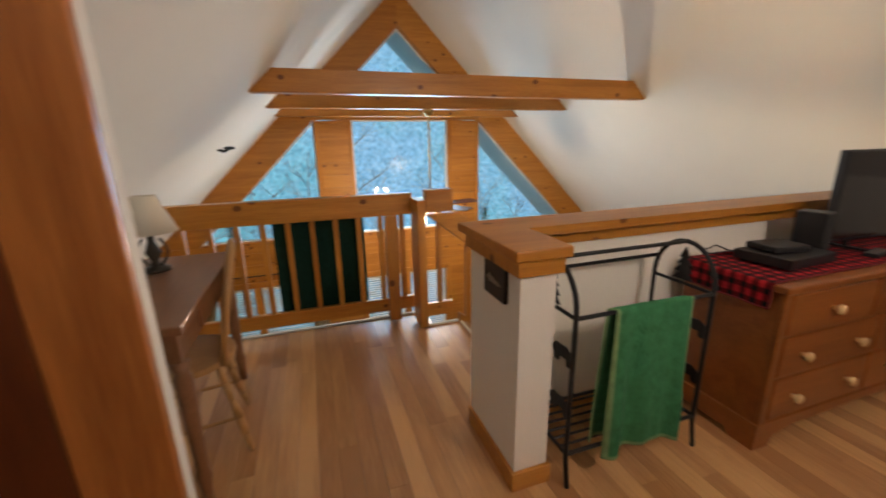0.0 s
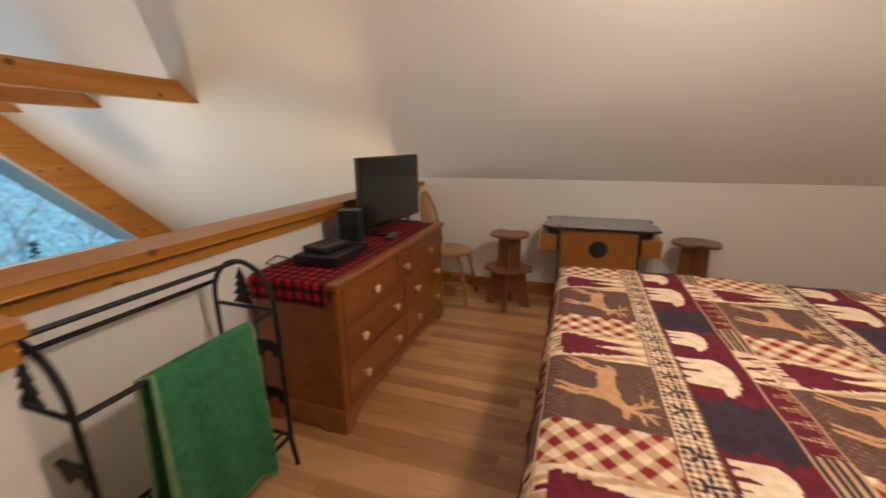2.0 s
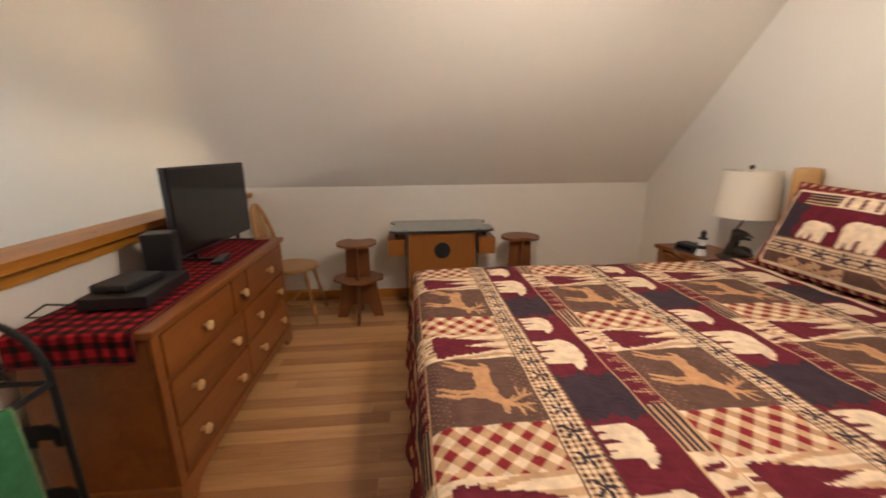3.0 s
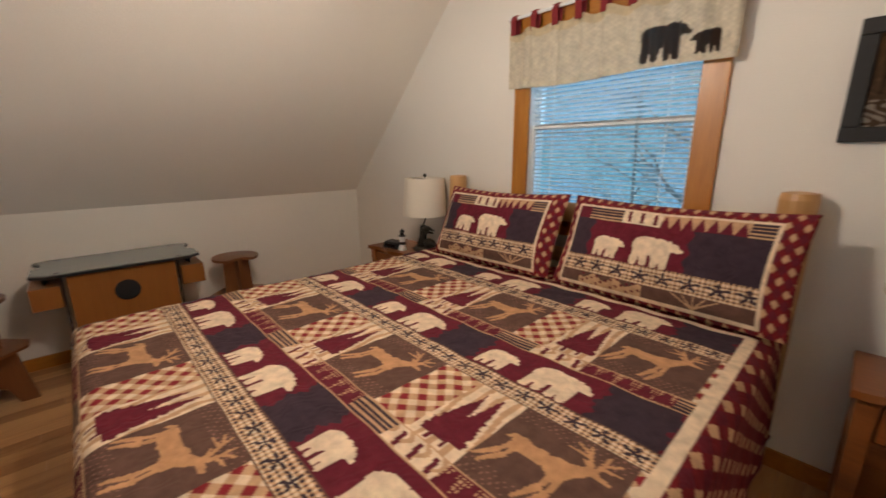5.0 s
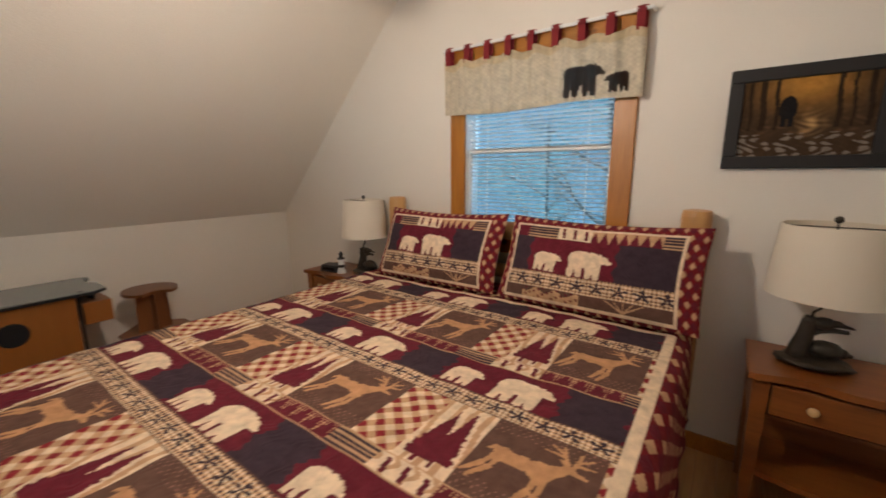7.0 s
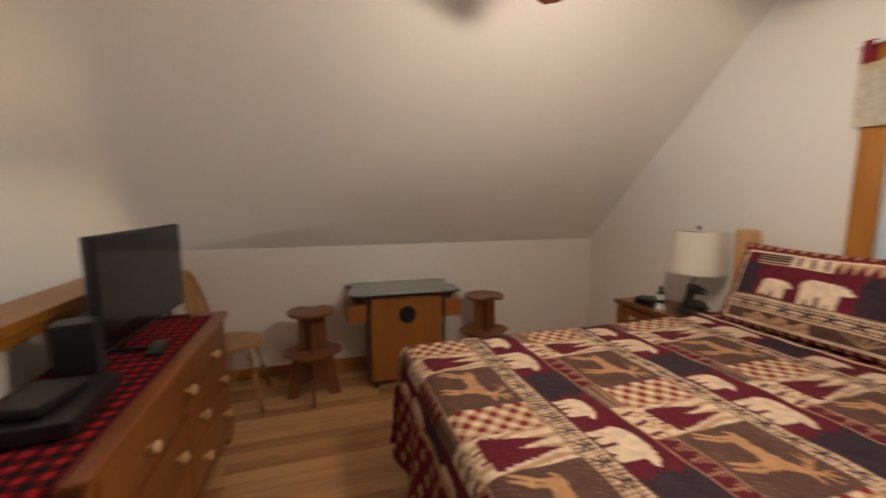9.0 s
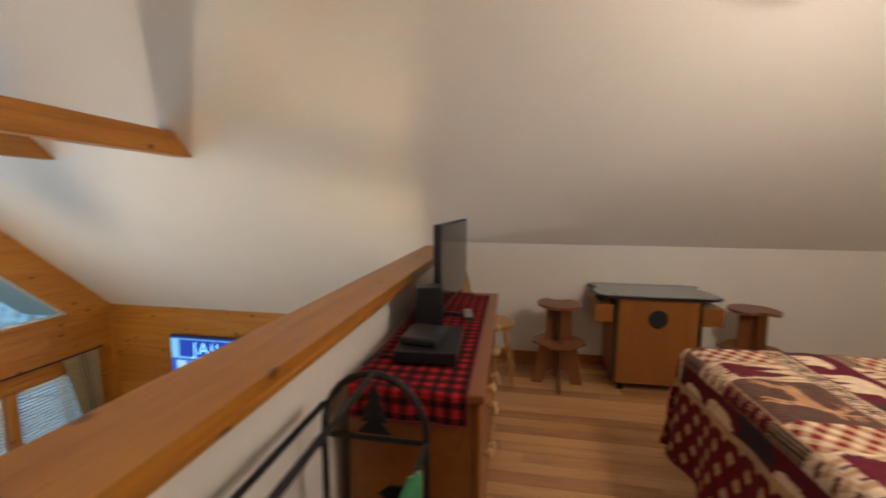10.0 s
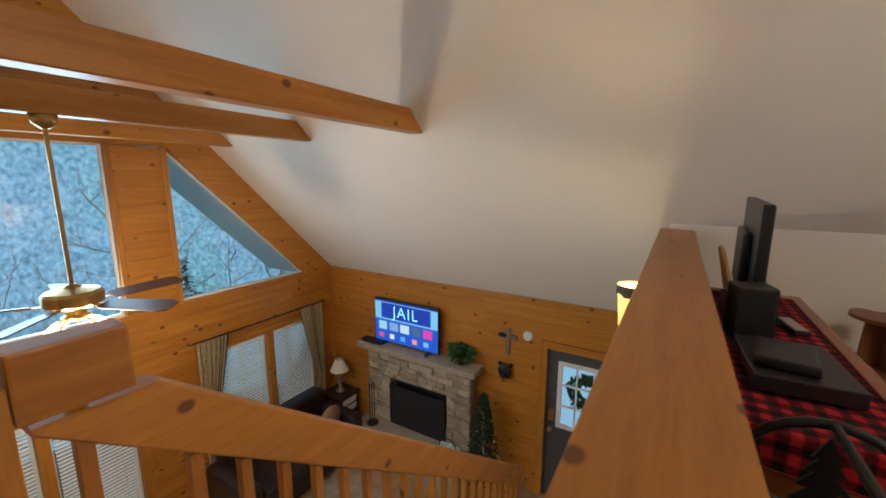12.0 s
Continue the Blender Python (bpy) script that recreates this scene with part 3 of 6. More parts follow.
nt.links.new(nz.outputs[0], r2.inputs[0])
nt.links.new(r1.outputs[0], mm.inputs[6])
nt.links.new(r2.outputs[0], mm.inputs[7])
# pale tangled twigs at two sizes
last = mm.outputs[2]
for scale, width, amount in ((0.6, 0.022, 0.55), (1.4, 0.032, 0.50)):
    warp = nt.nodes.new("ShaderNodeTexNoise")
    warp.inputs["Scale"].default_value, warp.inputs["Detail"].default_value = scale * 1.3, 3
    nt.links.new(co.outputs["Object"], warp.inputs["Vector"])
    sh = nt.nodes.new("ShaderNodeVectorMath")
    sh.operation = "MULTIPLY_ADD"
    nt.links.new(warp.outputs["Color"], sh.inputs[0])
    sh.inputs[1].default_value = (1.6 / scale,) * 3
    nt.links.new(co.outputs["Object"], sh.inputs[2])
    twig = nt.nodes.new("ShaderNodeTexVoronoi")
    twig.feature = "DISTANCE_TO_EDGE"
    twig.inputs["Scale"].default_value = scale
    nt.links.new(sh.outputs[0], twig.inputs["Vector"])
    line = nt.nodes.new("ShaderNodeMapRange")
    line.inputs[1].default_value, line.inputs[2].default_value = 0.0, width
    line.inputs[3].default_value, line.inputs[4].default_value = amount, 0.0
    nt.links.new(twig.outputs["Distance"], line.inputs[0])
    mix = nt.nodes.new("ShaderNodeMix")
    mix.data_type = "RGBA"
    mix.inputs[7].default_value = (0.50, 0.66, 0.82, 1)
    nt.links.new(line.outputs[0], mix.inputs[0])
    nt.links.new(last, mix.inputs[6])
    last = mix.outputs[2]
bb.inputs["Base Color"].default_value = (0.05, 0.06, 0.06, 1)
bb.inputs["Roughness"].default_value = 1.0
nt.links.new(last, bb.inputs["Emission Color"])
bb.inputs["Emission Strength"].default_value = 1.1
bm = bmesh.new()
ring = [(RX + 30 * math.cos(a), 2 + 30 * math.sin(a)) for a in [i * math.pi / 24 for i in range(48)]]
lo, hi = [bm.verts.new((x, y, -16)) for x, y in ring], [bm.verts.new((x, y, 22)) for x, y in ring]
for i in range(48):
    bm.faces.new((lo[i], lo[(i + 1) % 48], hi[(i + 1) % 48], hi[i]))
structure("backdrop", bm, M_back, "glowing backdrop of winter woods with blue daylight haze in its colour", "woods")

# rails of the loft and the stairs
BAL = 0.034


def rail_run(name, x0, x1, y, top, label, posts=()):
    t = thing(name, (0, 0, 0), label, "railing")
    boxpart("top_rail", (x0, x1, y - 0.045, y + 0.045, top - 0.155, top), M_pine[0], t, bev=0.006)
    boxpart("bottom_rail", (x0, x1, y - 0.02, y + 0.02, 0.09, 0.19), M_pine[0], t)
    n = max(1, round((x1 - x0) / 0.165))
    me = None
    for i in range(n):
        x = x0 + (i + 0.5) * (x1 - x0) / n
        if any(abs(x - p) < 0.07 for p in posts):
            continue
        if me is None:
            ob = boxpart("baluster", (-BAL / 2, BAL / 2, -BAL / 2, BAL / 2, 0.19, top - 0.155), M_pine[2], t, bev=0.003)
            me = ob.data
        else:
            ob = new("baluster", me)
            ob.parent = t
        ob.location = (x, y, 0)
    for p in posts:
        boxpart("post", (p - 0.045, p + 0.045, y - 0.043, y + 0.043, 0.013, top - 0.156), M_pine[2], t)
    return t


rail_run("loft_railing", KL + 0.16, 1.0, 3.27, 1.0, "knotty pine loft railing with square balusters", (0.84,))
t = rail_run("landing_railing", 1.046, 1.248, 3.06, 1.04, "short pine railing section beside the stair opening")
boxpart("newel", (0.985, 1.044, 3.02, 3.225, 0.013, 0.97), M_pine[2], t)

t = thing("stair_railing", (0, 0, 0), "sloping knotty pine stair handrail with square balusters", "railing")
sl = 0.785
X0, X1 = 1.30, 4.30
zc = lambda x: 0.77 - sl * (x - 1.30)
bm = bmesh.new()
prism(bm, [(1.06, zc(1.06) - 0.10), (X1, zc(X1) - 0.10), (X1, zc(X1) + 0.10), (X0, zc(X0) + 0.10), (1.06, zc(X0) + 0.10)], 3.02, 3.10)
bevel(bm, 0.006, 1)
part("top_rail", bm, M_pine[0], t)
bm = bmesh.new()
prism(bm, [(X0, zc(X0) - 0.80), (X1, zc(X1) - 0.80), (X1, zc(X1) - 0.69), (X0, zc(X0) - 0.69)], 3.04, 3.08)
part("bottom_rail", bm, M_pine[0], t)
for i in range(21):
    x = X0 + 0.07 + i * 0.14
    bm = bmesh.new()
    prism(bm, [(x - BAL / 2, zc(x) - 0.70), (x + BAL / 2, zc(x) - 0.70), (x + BAL / 2, zc(x) - 0.105), (x - BAL / 2, zc(x) - 0.105)], 3.043, 3.077)
    part("baluster", bm, M_pine[2], t)

t = thing("staircase", (0, 0, 0), "open wooden staircase leading down from the loft", "stairs")
for y in (2.0, 3.0):
    bm = bmesh.new()
    prism(bm, [(1.325, -0.02), (1.325, -0.30), (4.3, LOW), (4.32, LOW), (4.32, LOW + 0.10)], y, y + 0.035)
    part("stringer", bm, M_pine[0], t)
for i in range(14):
    boxpart("tread", (1.33 + i * 0.2, 1.33 + i * 0.2 + 0.235, 2.036, 2.999, -0.18 * (i + 1) - 0.04, -0.18 * (i + 1)), M_pine[1], t)

# laminate planks of the loft
x = KL
while x < KR - 0.01:
    x2 = min(x + 0.088, KR)
    y1 = 1.884 if x > 1.31 else 3.06 if x > 1.02 else 3.32
    y = BY - rnd.uniform(0, 0.9)
    while y < y1:
        n = y + 1.28
        a, b = max(y, BY), min(n, y1)
        if b - a > 0.02:
            board("plank", floor, x + 0.0006, x2 - 0.0006, a + 0.0006, b - 0.0006, -0.014, rnd.uniform(-0.0004, 0), M_floor)
        y = n
    x = x2

# ---- loft: things ----
M_log = wood("honey_log", (0.62, 0.36, 0.14), (0.48, 0.25, 0.09), 2, ring=7, knots=0.5, coat=0.3)
M_maple = wood("honey_maple", (0.50, 0.27, 0.095), (0.36, 0.17, 0.05), 2, ring=8, knots=0.0, coat=0.3)
M_oak = wood("dresser_stained_wood", (0.32, 0.105, 0.024), (0.20, 0.058, 0.012), 0, ring=9, rough=0.35, knots=0.0, coat=0.35)
M_cherry = wood("nightstand_wood", (0.30, 0.10, 0.022), (0.17, 0.05, 0.011), 0, ring=8, rough=0.35, knots=0.0, coat=0.3)
M_knob = wood("pale_knob", (0.72, 0.50, 0.25), (0.62, 0.40, 0.18), 2, knots=0.0)
M_game = wood("game_cabinet_veneer", (0.34, 0.13, 0.028), (0.27, 0.095, 0.02), 2, ring=6, knots=0.0, coat=0.1)
M_stool = wood("stool_plywood", (0.24, 0.09, 0.03), (0.16, 0.055, 0.018), 2, ring=7, knots=0.0)
M_bronze = mat("dark_bronze_resin", (0.035, 0.027, 0.018), 0.5, metal=0.2, var=0.5, scale=20, bump=0.5)
M_shade = bpy.data.materials.new("linen_lampshade")
M_shade.use_nodes = True
M_shade.node_tree.nodes["Principled BSDF"].inputs["Base Color"].default_value = (0.74, 0.68, 0.57, 1)
M_shade.node_tree.nodes["Principled BSDF"].inputs["Roughness"].default_value = 0.9
M_sheet = mat("mattress_ticking", (0.6, 0.6, 0.58), 0.9)
M_gtowel = mat("green_terry", (0.030, 0.155, 0.060), 0.95, var=0.22, scale=8, fine=350, bump=0.9)
M_hem = mat("pale_green_hem", (0.22, 0.33, 0.17), 0.95)
M_dkgreen = mat("dark_green_cloth", (0.006, 0.030, 0.022), 0.9, var=0.2, fine=200)
# smoked glass grey raised to stand in for light mirrored in the plate
M_glasstop = mat("smoked_glass_reflect_grey", (0.23, 0.26, 0.26), 0.06, var=0.04, bump=0.0)
M_felt = mat("speaker_cloth", (0.015, 0.015, 0.017), 0.95, fine=400, bump=0.5)

MAROON, NAVY, TAN, CREAM = (0.135, 0.015, 0.027), (0.047, 0.029, 0.040), (0.53, 0.33, 0.19), (0.75, 0.60, 0.43)
BROWN, RED, DEER = (0.125, 0.066, 0.050), (0.25, 0.020, 0.027), (0.52, 0.285, 0.145)


def cloth_material(name):
    m = bpy.data.materials.new(name)
    m.use_nodes = True
    nt = m.node_tree
    b = nt.nodes["Principled BSDF"]
    b.inputs["Roughness"].default_value = 0.92
    b.inputs["Specular IOR Level"].default_value = 0.2
    at = nt.nodes.new("ShaderNodeVertexColor")
    at.layer_name = "print"
    n = nt.nodes.new("ShaderNodeTexNoise")
    n.inputs["Scale"].default_value, n.inputs["Detail"].default_value = 30, 6
    r = nt.nodes.new("ShaderNodeMapRange")
    r.inputs[1].default_value, r.inputs[2].default_value, r.inputs[3].default_value, r.inputs[4].default_value = 0.3, 0.7, 0.82, 1.18
    sc = nt.nodes.new("ShaderNodeVectorMath")
    sc.operation = "SCALE"
    co = nt.nodes.new("ShaderNodeTexCoord")
    nt.links.new(co.outputs["Object"], n.inputs["Vector"])
    nt.links.new(n.outputs[0], r.inputs[0])
    nt.links.new(at.outputs[0], sc.inputs[0])
    nt.links.new(r.outputs[0], sc.inputs["Scale"])
    nt.links.new(sc.outputs[0], b.inputs["Base Color"])
    v = nt.nodes.new("ShaderNodeTexWave")
    v.inputs["Scale"].default_value, v.inputs["Distortion"].default_value, v.inputs["Detail"].default_value = 9, 14, 1
    v.inputs["Detail Scale"].default_value = 2.0
    nt.links.new(co.outputs["Object"], v.inputs["Vector"])
    bp = nt.nodes.new("ShaderNodeBump")
    bp.inputs["Strength"].default_value, bp.inputs["Distance"].default_value = 0.35, 0.004
    nt.links.new(v.outputs[0], bp.inputs["Height"])
    nt.links.new(bp.outputs[0], b.inputs["Normal"])
    return m


M_print = cloth_material("printed_quilt_cotton")


def ell(u, v, cu, cv, ru, rv, turn=0.0):
    c, s = math.cos(radians(turn)), math.sin(radians(turn))
    a, b = u - cu, v - cv
    return ((a * c + b * s) / ru) ** 2 + ((b * c - a * s) / rv) ** 2 < 1


def rod(u, v, a, b, w0, w1):
    """A tapered stroke from a to b."""
    du, dv = b[0] - a[0], b[1] - a[1]
    k = np.clip(((u - a[0]) * du + (v - a[1]) * dv) / (du * du + dv * dv), 0, 1)
    return (u - a[0] - k * du) ** 2 + (v - a[1] - k * dv) ** 2 < (w0 + (w1 - w0) * k) ** 2


def bear_shape(u, v):
    """A walking bear in a unit box, nose to the right."""
    s = ell(u, v, 0.33, 0.62, 0.31, 0.31) | ell(u, v, 0.56, 0.63, 0.23, 0.28) | ell(u, v, 0.79, 0.68, 0.14, 0.145) | ell(u, v, 0.92, 0.61, 0.08, 0.07) | ell(u, v, 0.74, 0.83, 0.04, 0.06)
    for a, b in (((0.16, 0.58), (0.10, 0.04)), ((0.30, 0.48), (0.31, 0.05)), ((0.57, 0.50), (0.54, 0.03)), ((0.68, 0.52), (0.72, 0.03))):
        s |= rod(u, v, a, b, 0.115, 0.068)
        s |= rod(u, v, b, (b[0] + 0.05, b[1]), 0.04, 0.03)
    return s


def deer_shape(u, v):
    """A striding stag in a unit box, nose to the right."""
    s = ell(u, v, 0.37, 0.56, 0.22, 0.090, 3) | ell(u, v, 0.55, 0.56, 0.12, 0.115) | ell(u, v, 0.22, 0.575, 0.09, 0.095) | rod(u, v, (0.61, 0.59), (0.74, 0.70), 0.080, 0.042) | rod(u, v, (0.74, 0.71), (0.89, 0.69), 0.042, 0.020) | rod(u, v, (0.72, 0.76), (0.66, 0.80), 0.03, 0.012) | rod(u, v, (0.13, 0.63), (0.08, 0.58), 0.03, 0.015)
    for a, b in (((0.17, 0.54), (0.11, 0.38)), ((0.11, 0.38), (0.00, 0.20)), ((0.22, 0.52), (0.18, 0.36)), ((0.18, 0.36), (0.07, 0.17)), ((0.57, 0.48), (0.55, 0.30)), ((0.55, 0.30), (0.47, 0.09)), ((0.62, 0.48), (0.62, 0.28)), ((0.62, 0.28), (0.55, 0.07))):
        s |= rod(u, v, a, b, 0.036, 0.016)
    for a, b in (((0.75, 0.75), (0.66, 0.90)), ((0.66, 0.90), (0.55, 0.95)), ((0.78, 0.75), (0.80, 0.97)), ((0.68, 0.86), (0.52, 0.85)), ((0.70, 0.83), (0.64, 0.98)), ((0.79, 0.86), (0.90, 0.93)), ((0.78, 0.81), (0.93, 0.84))):
        s |= rod(u, v, a, b, 0.020, 0.011)
    return s


def tree_shape(u, v):
    """A ragged fir in a unit box."""
    k = np.clip((0.95 - v) / 0.83, 0, 1)
    w = 0.44 * k * (0.72 + 0.28 * (1 - np.mod(k * 8, 1.0) * 0.9)) + 0.02 * np.sin(u * 90 + v * 60) * k
    return ((np.abs(u - 0.5) < w) & (v > 0.12) & (v < 0.95)) | ((np.abs(u - 0.5) < 0.05) & (v <= 0.12) & (v > 0.02))


def leaf_shape(u, v):
    a, b = u - 0.5, v - 0.5
    r, t = np.hypot(a, b), np.arctan2(b, a)
    return r < 0.24 + 0.20 * np.cos(5 * t - math.pi / 2)


def paint(col, mask, c):
    col[mask] = c


def houndstooth(col, m, u, v, p=0.020):
    a, b = np.mod(u / p, 1) < 0.55, np.mod(v / p, 1) < 0.55
    paint(col, m, TAN)
    paint(col, m & (a & b), CREAM)
    paint(col, m & ~(a | b), NAVY)


def diamonds(col, m, u, v, p=0.092, a=MAROON, b=TAN):
    s, t = np.mod((u + v * 0.65) / p, 1), np.mod((u - v * 0.65) / p, 1)
    paint(col, m, a)
    paint(col, m & (s < 0.45) & (t < 0.45), b)
    paint(col, m & ((s < 0.45) ^ (t < 0.45)), tuple(0.72 * q for q in RED))


def quilt_print(x, y):
    """The patchwork print of the quilt, by place on the bed."""
    col = np.zeros((len(x), 3))
    al = np.ones(len(x), bool)
    PX, PY = 0.606, 0.607
    u = np.mod(1.822 - x, PX)
    # rows of the print along the bed, the last one drawn out over the mattress top
    turns = np.where(y > -0.511, (0.089 - y) / 0.600, 1 + (-0.511 - y) / 0.661)
    v = np.mod(turns * PY + 0.080, PY)
    m = v < 0.080
    houndstooth(col, m, x, v, 0.0155)
    lu = np.mod(x / 0.076, 1)
    paint(col, m & (v > 0.010) & (v < 0.070) & leaf_shape(lu, (v - 0.010) / 0.060), NAVY)
    paint(col, m & ((v < 0.004) | (v > 0.076)), BROWN)
    m = (v >= 0.080) & (v < 0.250)
    paint(col, m, MAROON)
    rag = 0.010 * np.sin(v * 70) + 0.006 * np.sin(v * 190)
    paint(col, m & (u > 0.118 + rag) & (u < 0.305 + rag), NAVY)
    ub = np.mod(u - 0.30, PX)
    paint(col, m & bear_shape((ub - 0.022) / 0.138, (v - 0.092) / 0.112), CREAM)
    paint(col, m & bear_shape((ub - 0.205) / 0.198, (v - 0.086) / 0.140), CREAM)
    m = (v >= 0.250) & (v < 0.322)
    vv = (v - 0.250) / 0.072
    paint(col, m, MAROON)
    k = m & (u < 0.268)
    paint(col, k & (np.mod(u * 90, 1) < 0.6) & (np.mod(vv * 6, 1) < 0.6), TAN)
    tw = np.abs(np.mod(u / 0.0535, 1) - 0.5)
    paint(col, k & (tw < 0.50 * (1 - vv) + 0.05) & (vv > 0.12), MAROON)
    paint(col, k & (tw < 0.06) & (vv <= 0.16), MAROON)
    k = m & (u >= 0.268) & (u < 0.424)
    paint(col, k, NAVY)
    paint(col, k & (np.mod(vv * 4.5, 1) < 0.38), TAN)
    k = m & (u >= 0.424)
    paint(col, k, CREAM)
    paint(col, k & (np.mod(u * 17 + 0.2 * np.sin(vv * 7), 1) < 0.3), TAN)
    paint(col, k & (np.mod((u + 0.012 * vv) / 0.058, 1) < 0.26) & (vv > 0.15) & (vv < 0.85), MAROON)
    paint(col, m & ((vv < 0.05) | (vv > 0.95)), TAN)
    m = v >= 0.322
    w = (v - 0.322) / 0.285
    k = m & (u < 0.297)
    paint(col, k, BROWN)
    grass = np.sin(u * 310 + 40 * v) * np.sin(v * 260 - 30 * u) > 0.72
    paint(col, k & grass & ((w < 0.2) | (w > 0.84)), tuple(2.2 * q for q in BROWN))
    paint(col, k & deer_shape((u - 0.008) / 0.285, (w - 0.02) / 0.96), DEER)
    k = m & (u >= 0.297) & (u < 0.445)
    cs, ct = np.mod((u + v) / 0.072, 1) < 0.5, np.mod((u - v) / 0.072, 1) < 0.5
    paint(col, k, TAN)
    paint(col, k & cs & ct, RED)
    paint(col, k & ~cs & ~ct, CREAM)
    k = m & (u >= 0.445)
    paint(col, k, CREAM)
    paint(col, k & (np.mod(u * 22 + 0.35 * np.sin(v * 14), 1) < 0.38), TAN)
    paint(col, k & (tree_shape((u - 0.440) / 0.125, w / 0.92) | tree_shape((u - 0.492) / 0.118, (w - 0.02) / 0.98)), MAROON)
    HEAD, SIDE, FAR = -1.345, 0.908, 2.775
    diamonds(col, al & ((x < SIDE) | (y < HEAD) | (x > FAR)), x, y)
    inside = (y > HEAD - 0.03) & (x > SIDE - 0.037) & (x < FAR + 0.03)
    paint(col, inside & ((x < SIDE) | (x > FAR) | (y < HEAD)), CREAM)
    return col


def printed_sheet(name, nu, nv, place, colour, material):
    """A sheet of nu x nv cells: place and colour are vector functions of the sheet's own (s, t) from 0 to 1."""
    s, t = np.meshgrid(np.linspace(0, 1, nu + 1), np.linspace(0, 1, nv + 1), indexing="ij")
    co = place(s.ravel(), t.ravel())
    col = colour(s.ravel(), t.ravel())
    i = (np.arange(nu)[:, None] * (nv + 1) + np.arange(nv)[None, :]).ravel()
    quads = np.stack([i, i + nv + 1, i + nv + 2, i + 1], 1)
    me = bpy.data.meshes.new(name)
    me.vertices.add(len(co))
    me.vertices.foreach_set("co", co.astype(np.float32).ravel())
    me.loops.add(quads.size)
    me.loops.foreach_set("vertex_index", quads.astype(np.int32).ravel())
    me.polygons.add(len(quads))
    me.polygons.foreach_set("loop_start", np.arange(0, quads.size, 4, dtype=np.int32))
    me.update(calc_edges=True)
    me.polygons.foreach_set("use_smooth", [True] * len(me.polygons))
    at = me.color_attributes.new("print", "FLOAT_COLOR", "POINT")
    at.data.foreach_set("color", np.concatenate([col, np.ones((len(col), 1))], 1).astype(np.float32).ravel())
    me.materials.append(material)
    return new(name, me)


# bed
QX0, QX1, QY0, QY1, QZ = 0.820, 2.81, -1.66, 0.47, 0.738
bed = thing("bed", (1.80, -0.62, 0), "king bed with a honey pine log headboard", "bed")
for x in (-0.935, 0.925):
    bm = bmesh.new()
    lathe(bm, [(0.058, 0.0), (0.062, 0.3), (0.060, 0.8), (0.063, 1.22), (0.058, 1.245), (0.03, 1.25)], 20, (x, -1.065, 0))
    part("headboard_post", bm, M_log, bed, smooth=False)
for z, r in ((1.075, 0.055), (0.82, 0.045), (0.55, 0.045)):
    bm = bmesh.new()
    tube(bm, [(-0.92, -1.075, z), (-0.8, -1.065, z + 0.004), (0, -1.07, z - 0.004), (0.8, -1.065, z + 0.003), (0.92, -1.075, z)], r, 14)
    part("headboard_rail", bm, M_log, bed, smooth=True)
boxpart("box_spring", (-0.93, 0.93, -1.0, 1.02, 0.16, 0.42), M_sheet, bed, bev=0.02)
boxpart("mattress", (-0.95, 0.95, -1.0, 1.03, 0.425, 0.70), M_sheet, bed, bev=0.05, seg=3)
for x in (-0.85, 0.85):
    for y in (-0.9, 0.95):
        boxpart("leg", (x - 0.03, x + 0.03, y - 0.03, y + 0.03, 0, 0.16), M_black, bed)

DROP = 0.50
R = 0.075


def edge(d):
    """Along the cloth past a rounded edge: how far out and how far down."""
    d = np.maximum(d, 0)
    a = np.clip(d / R, 0, math.pi / 2)
    return R * np.sin(a), R * (1 - np.cos(a)) + np.maximum(d - R * math.pi / 2, 0)


def quilt_place(s, t):
    a = QX0 - DROP + s * (QX1 - QX0 + 2 * DROP)
    b = QY0 + t * (QY1 + DROP - QY0)
    i0, i1, j1 = QX0 + R, QX1 - R, QY1 - R
    ox1, dx1 = edge(a - i1)
    ox0, dx0 = edge(i0 - a)
    oy, dy = edge(b - j1)
    x = np.clip(a, i0, i1) + ox1 - ox0
    y = np.minimum(b, j1) + oy
    down = np.maximum(np.maximum(dx0, dx1), dy)
    wave = np.clip(down - 0.1, 0, 1)
    x = x + np.where(dx1 > 0.1, 1, np.where(dx0 > 0.1, -0.8, 0)) * wave * (0.05 + 0.02 * np.sin(b * 21))
    y = y + np.where(dy > 0.1, 1, 0) * wave * (0.06 + 0.05 * np.sin(a * 19))
    z = QZ - down + 0.004 * np.sin(a * 5.1) * np.cos(b * 4.3) + 0.0025 * np.sin(a * 31 + 2 * np.sin(b * 17)) * np.sin(b * 29)
    return np.stack([x, y, z], 1)


def quilt_colour(s, t):
    a = QX0 - DROP + s * (QX1 - QX0 + 2 * DROP)
    b = QY0 + t * (QY1 + DROP - QY0)
    col = quilt_print(a, b)
    low = np.maximum(a - (QX1 + 0.16), b - (QY1 + 0.14))
    diamonds(col, low > 0.03, a, b)
    paint(col, (low > 0) & (low < 0.03), TAN)
    return col


q = printed_sheet("quilt", 640, 580, quilt_place, quilt_colour, M_print)
tagged(q, "maroon and brown patchwork quilt with bears, stags and firs", "quilt")
sd = q.modifiers.new("thick", "SOLIDIFY")
sd.thickness, sd.offset = 0.008, -1
rim = [(0.0, k / 60) for k in range(61)] + [(k / 90, 1.0) for k in range(1, 91)] + [(1.0, 1 - k / 60) for k in range(1, 61)]
hem = quilt_place(np.array([p[0] for p in rim]), np.array([p[1] for p in rim]))
bm = bmesh.new()
tube(bm, [tuple(p) for p in hem], 0.007, 6)
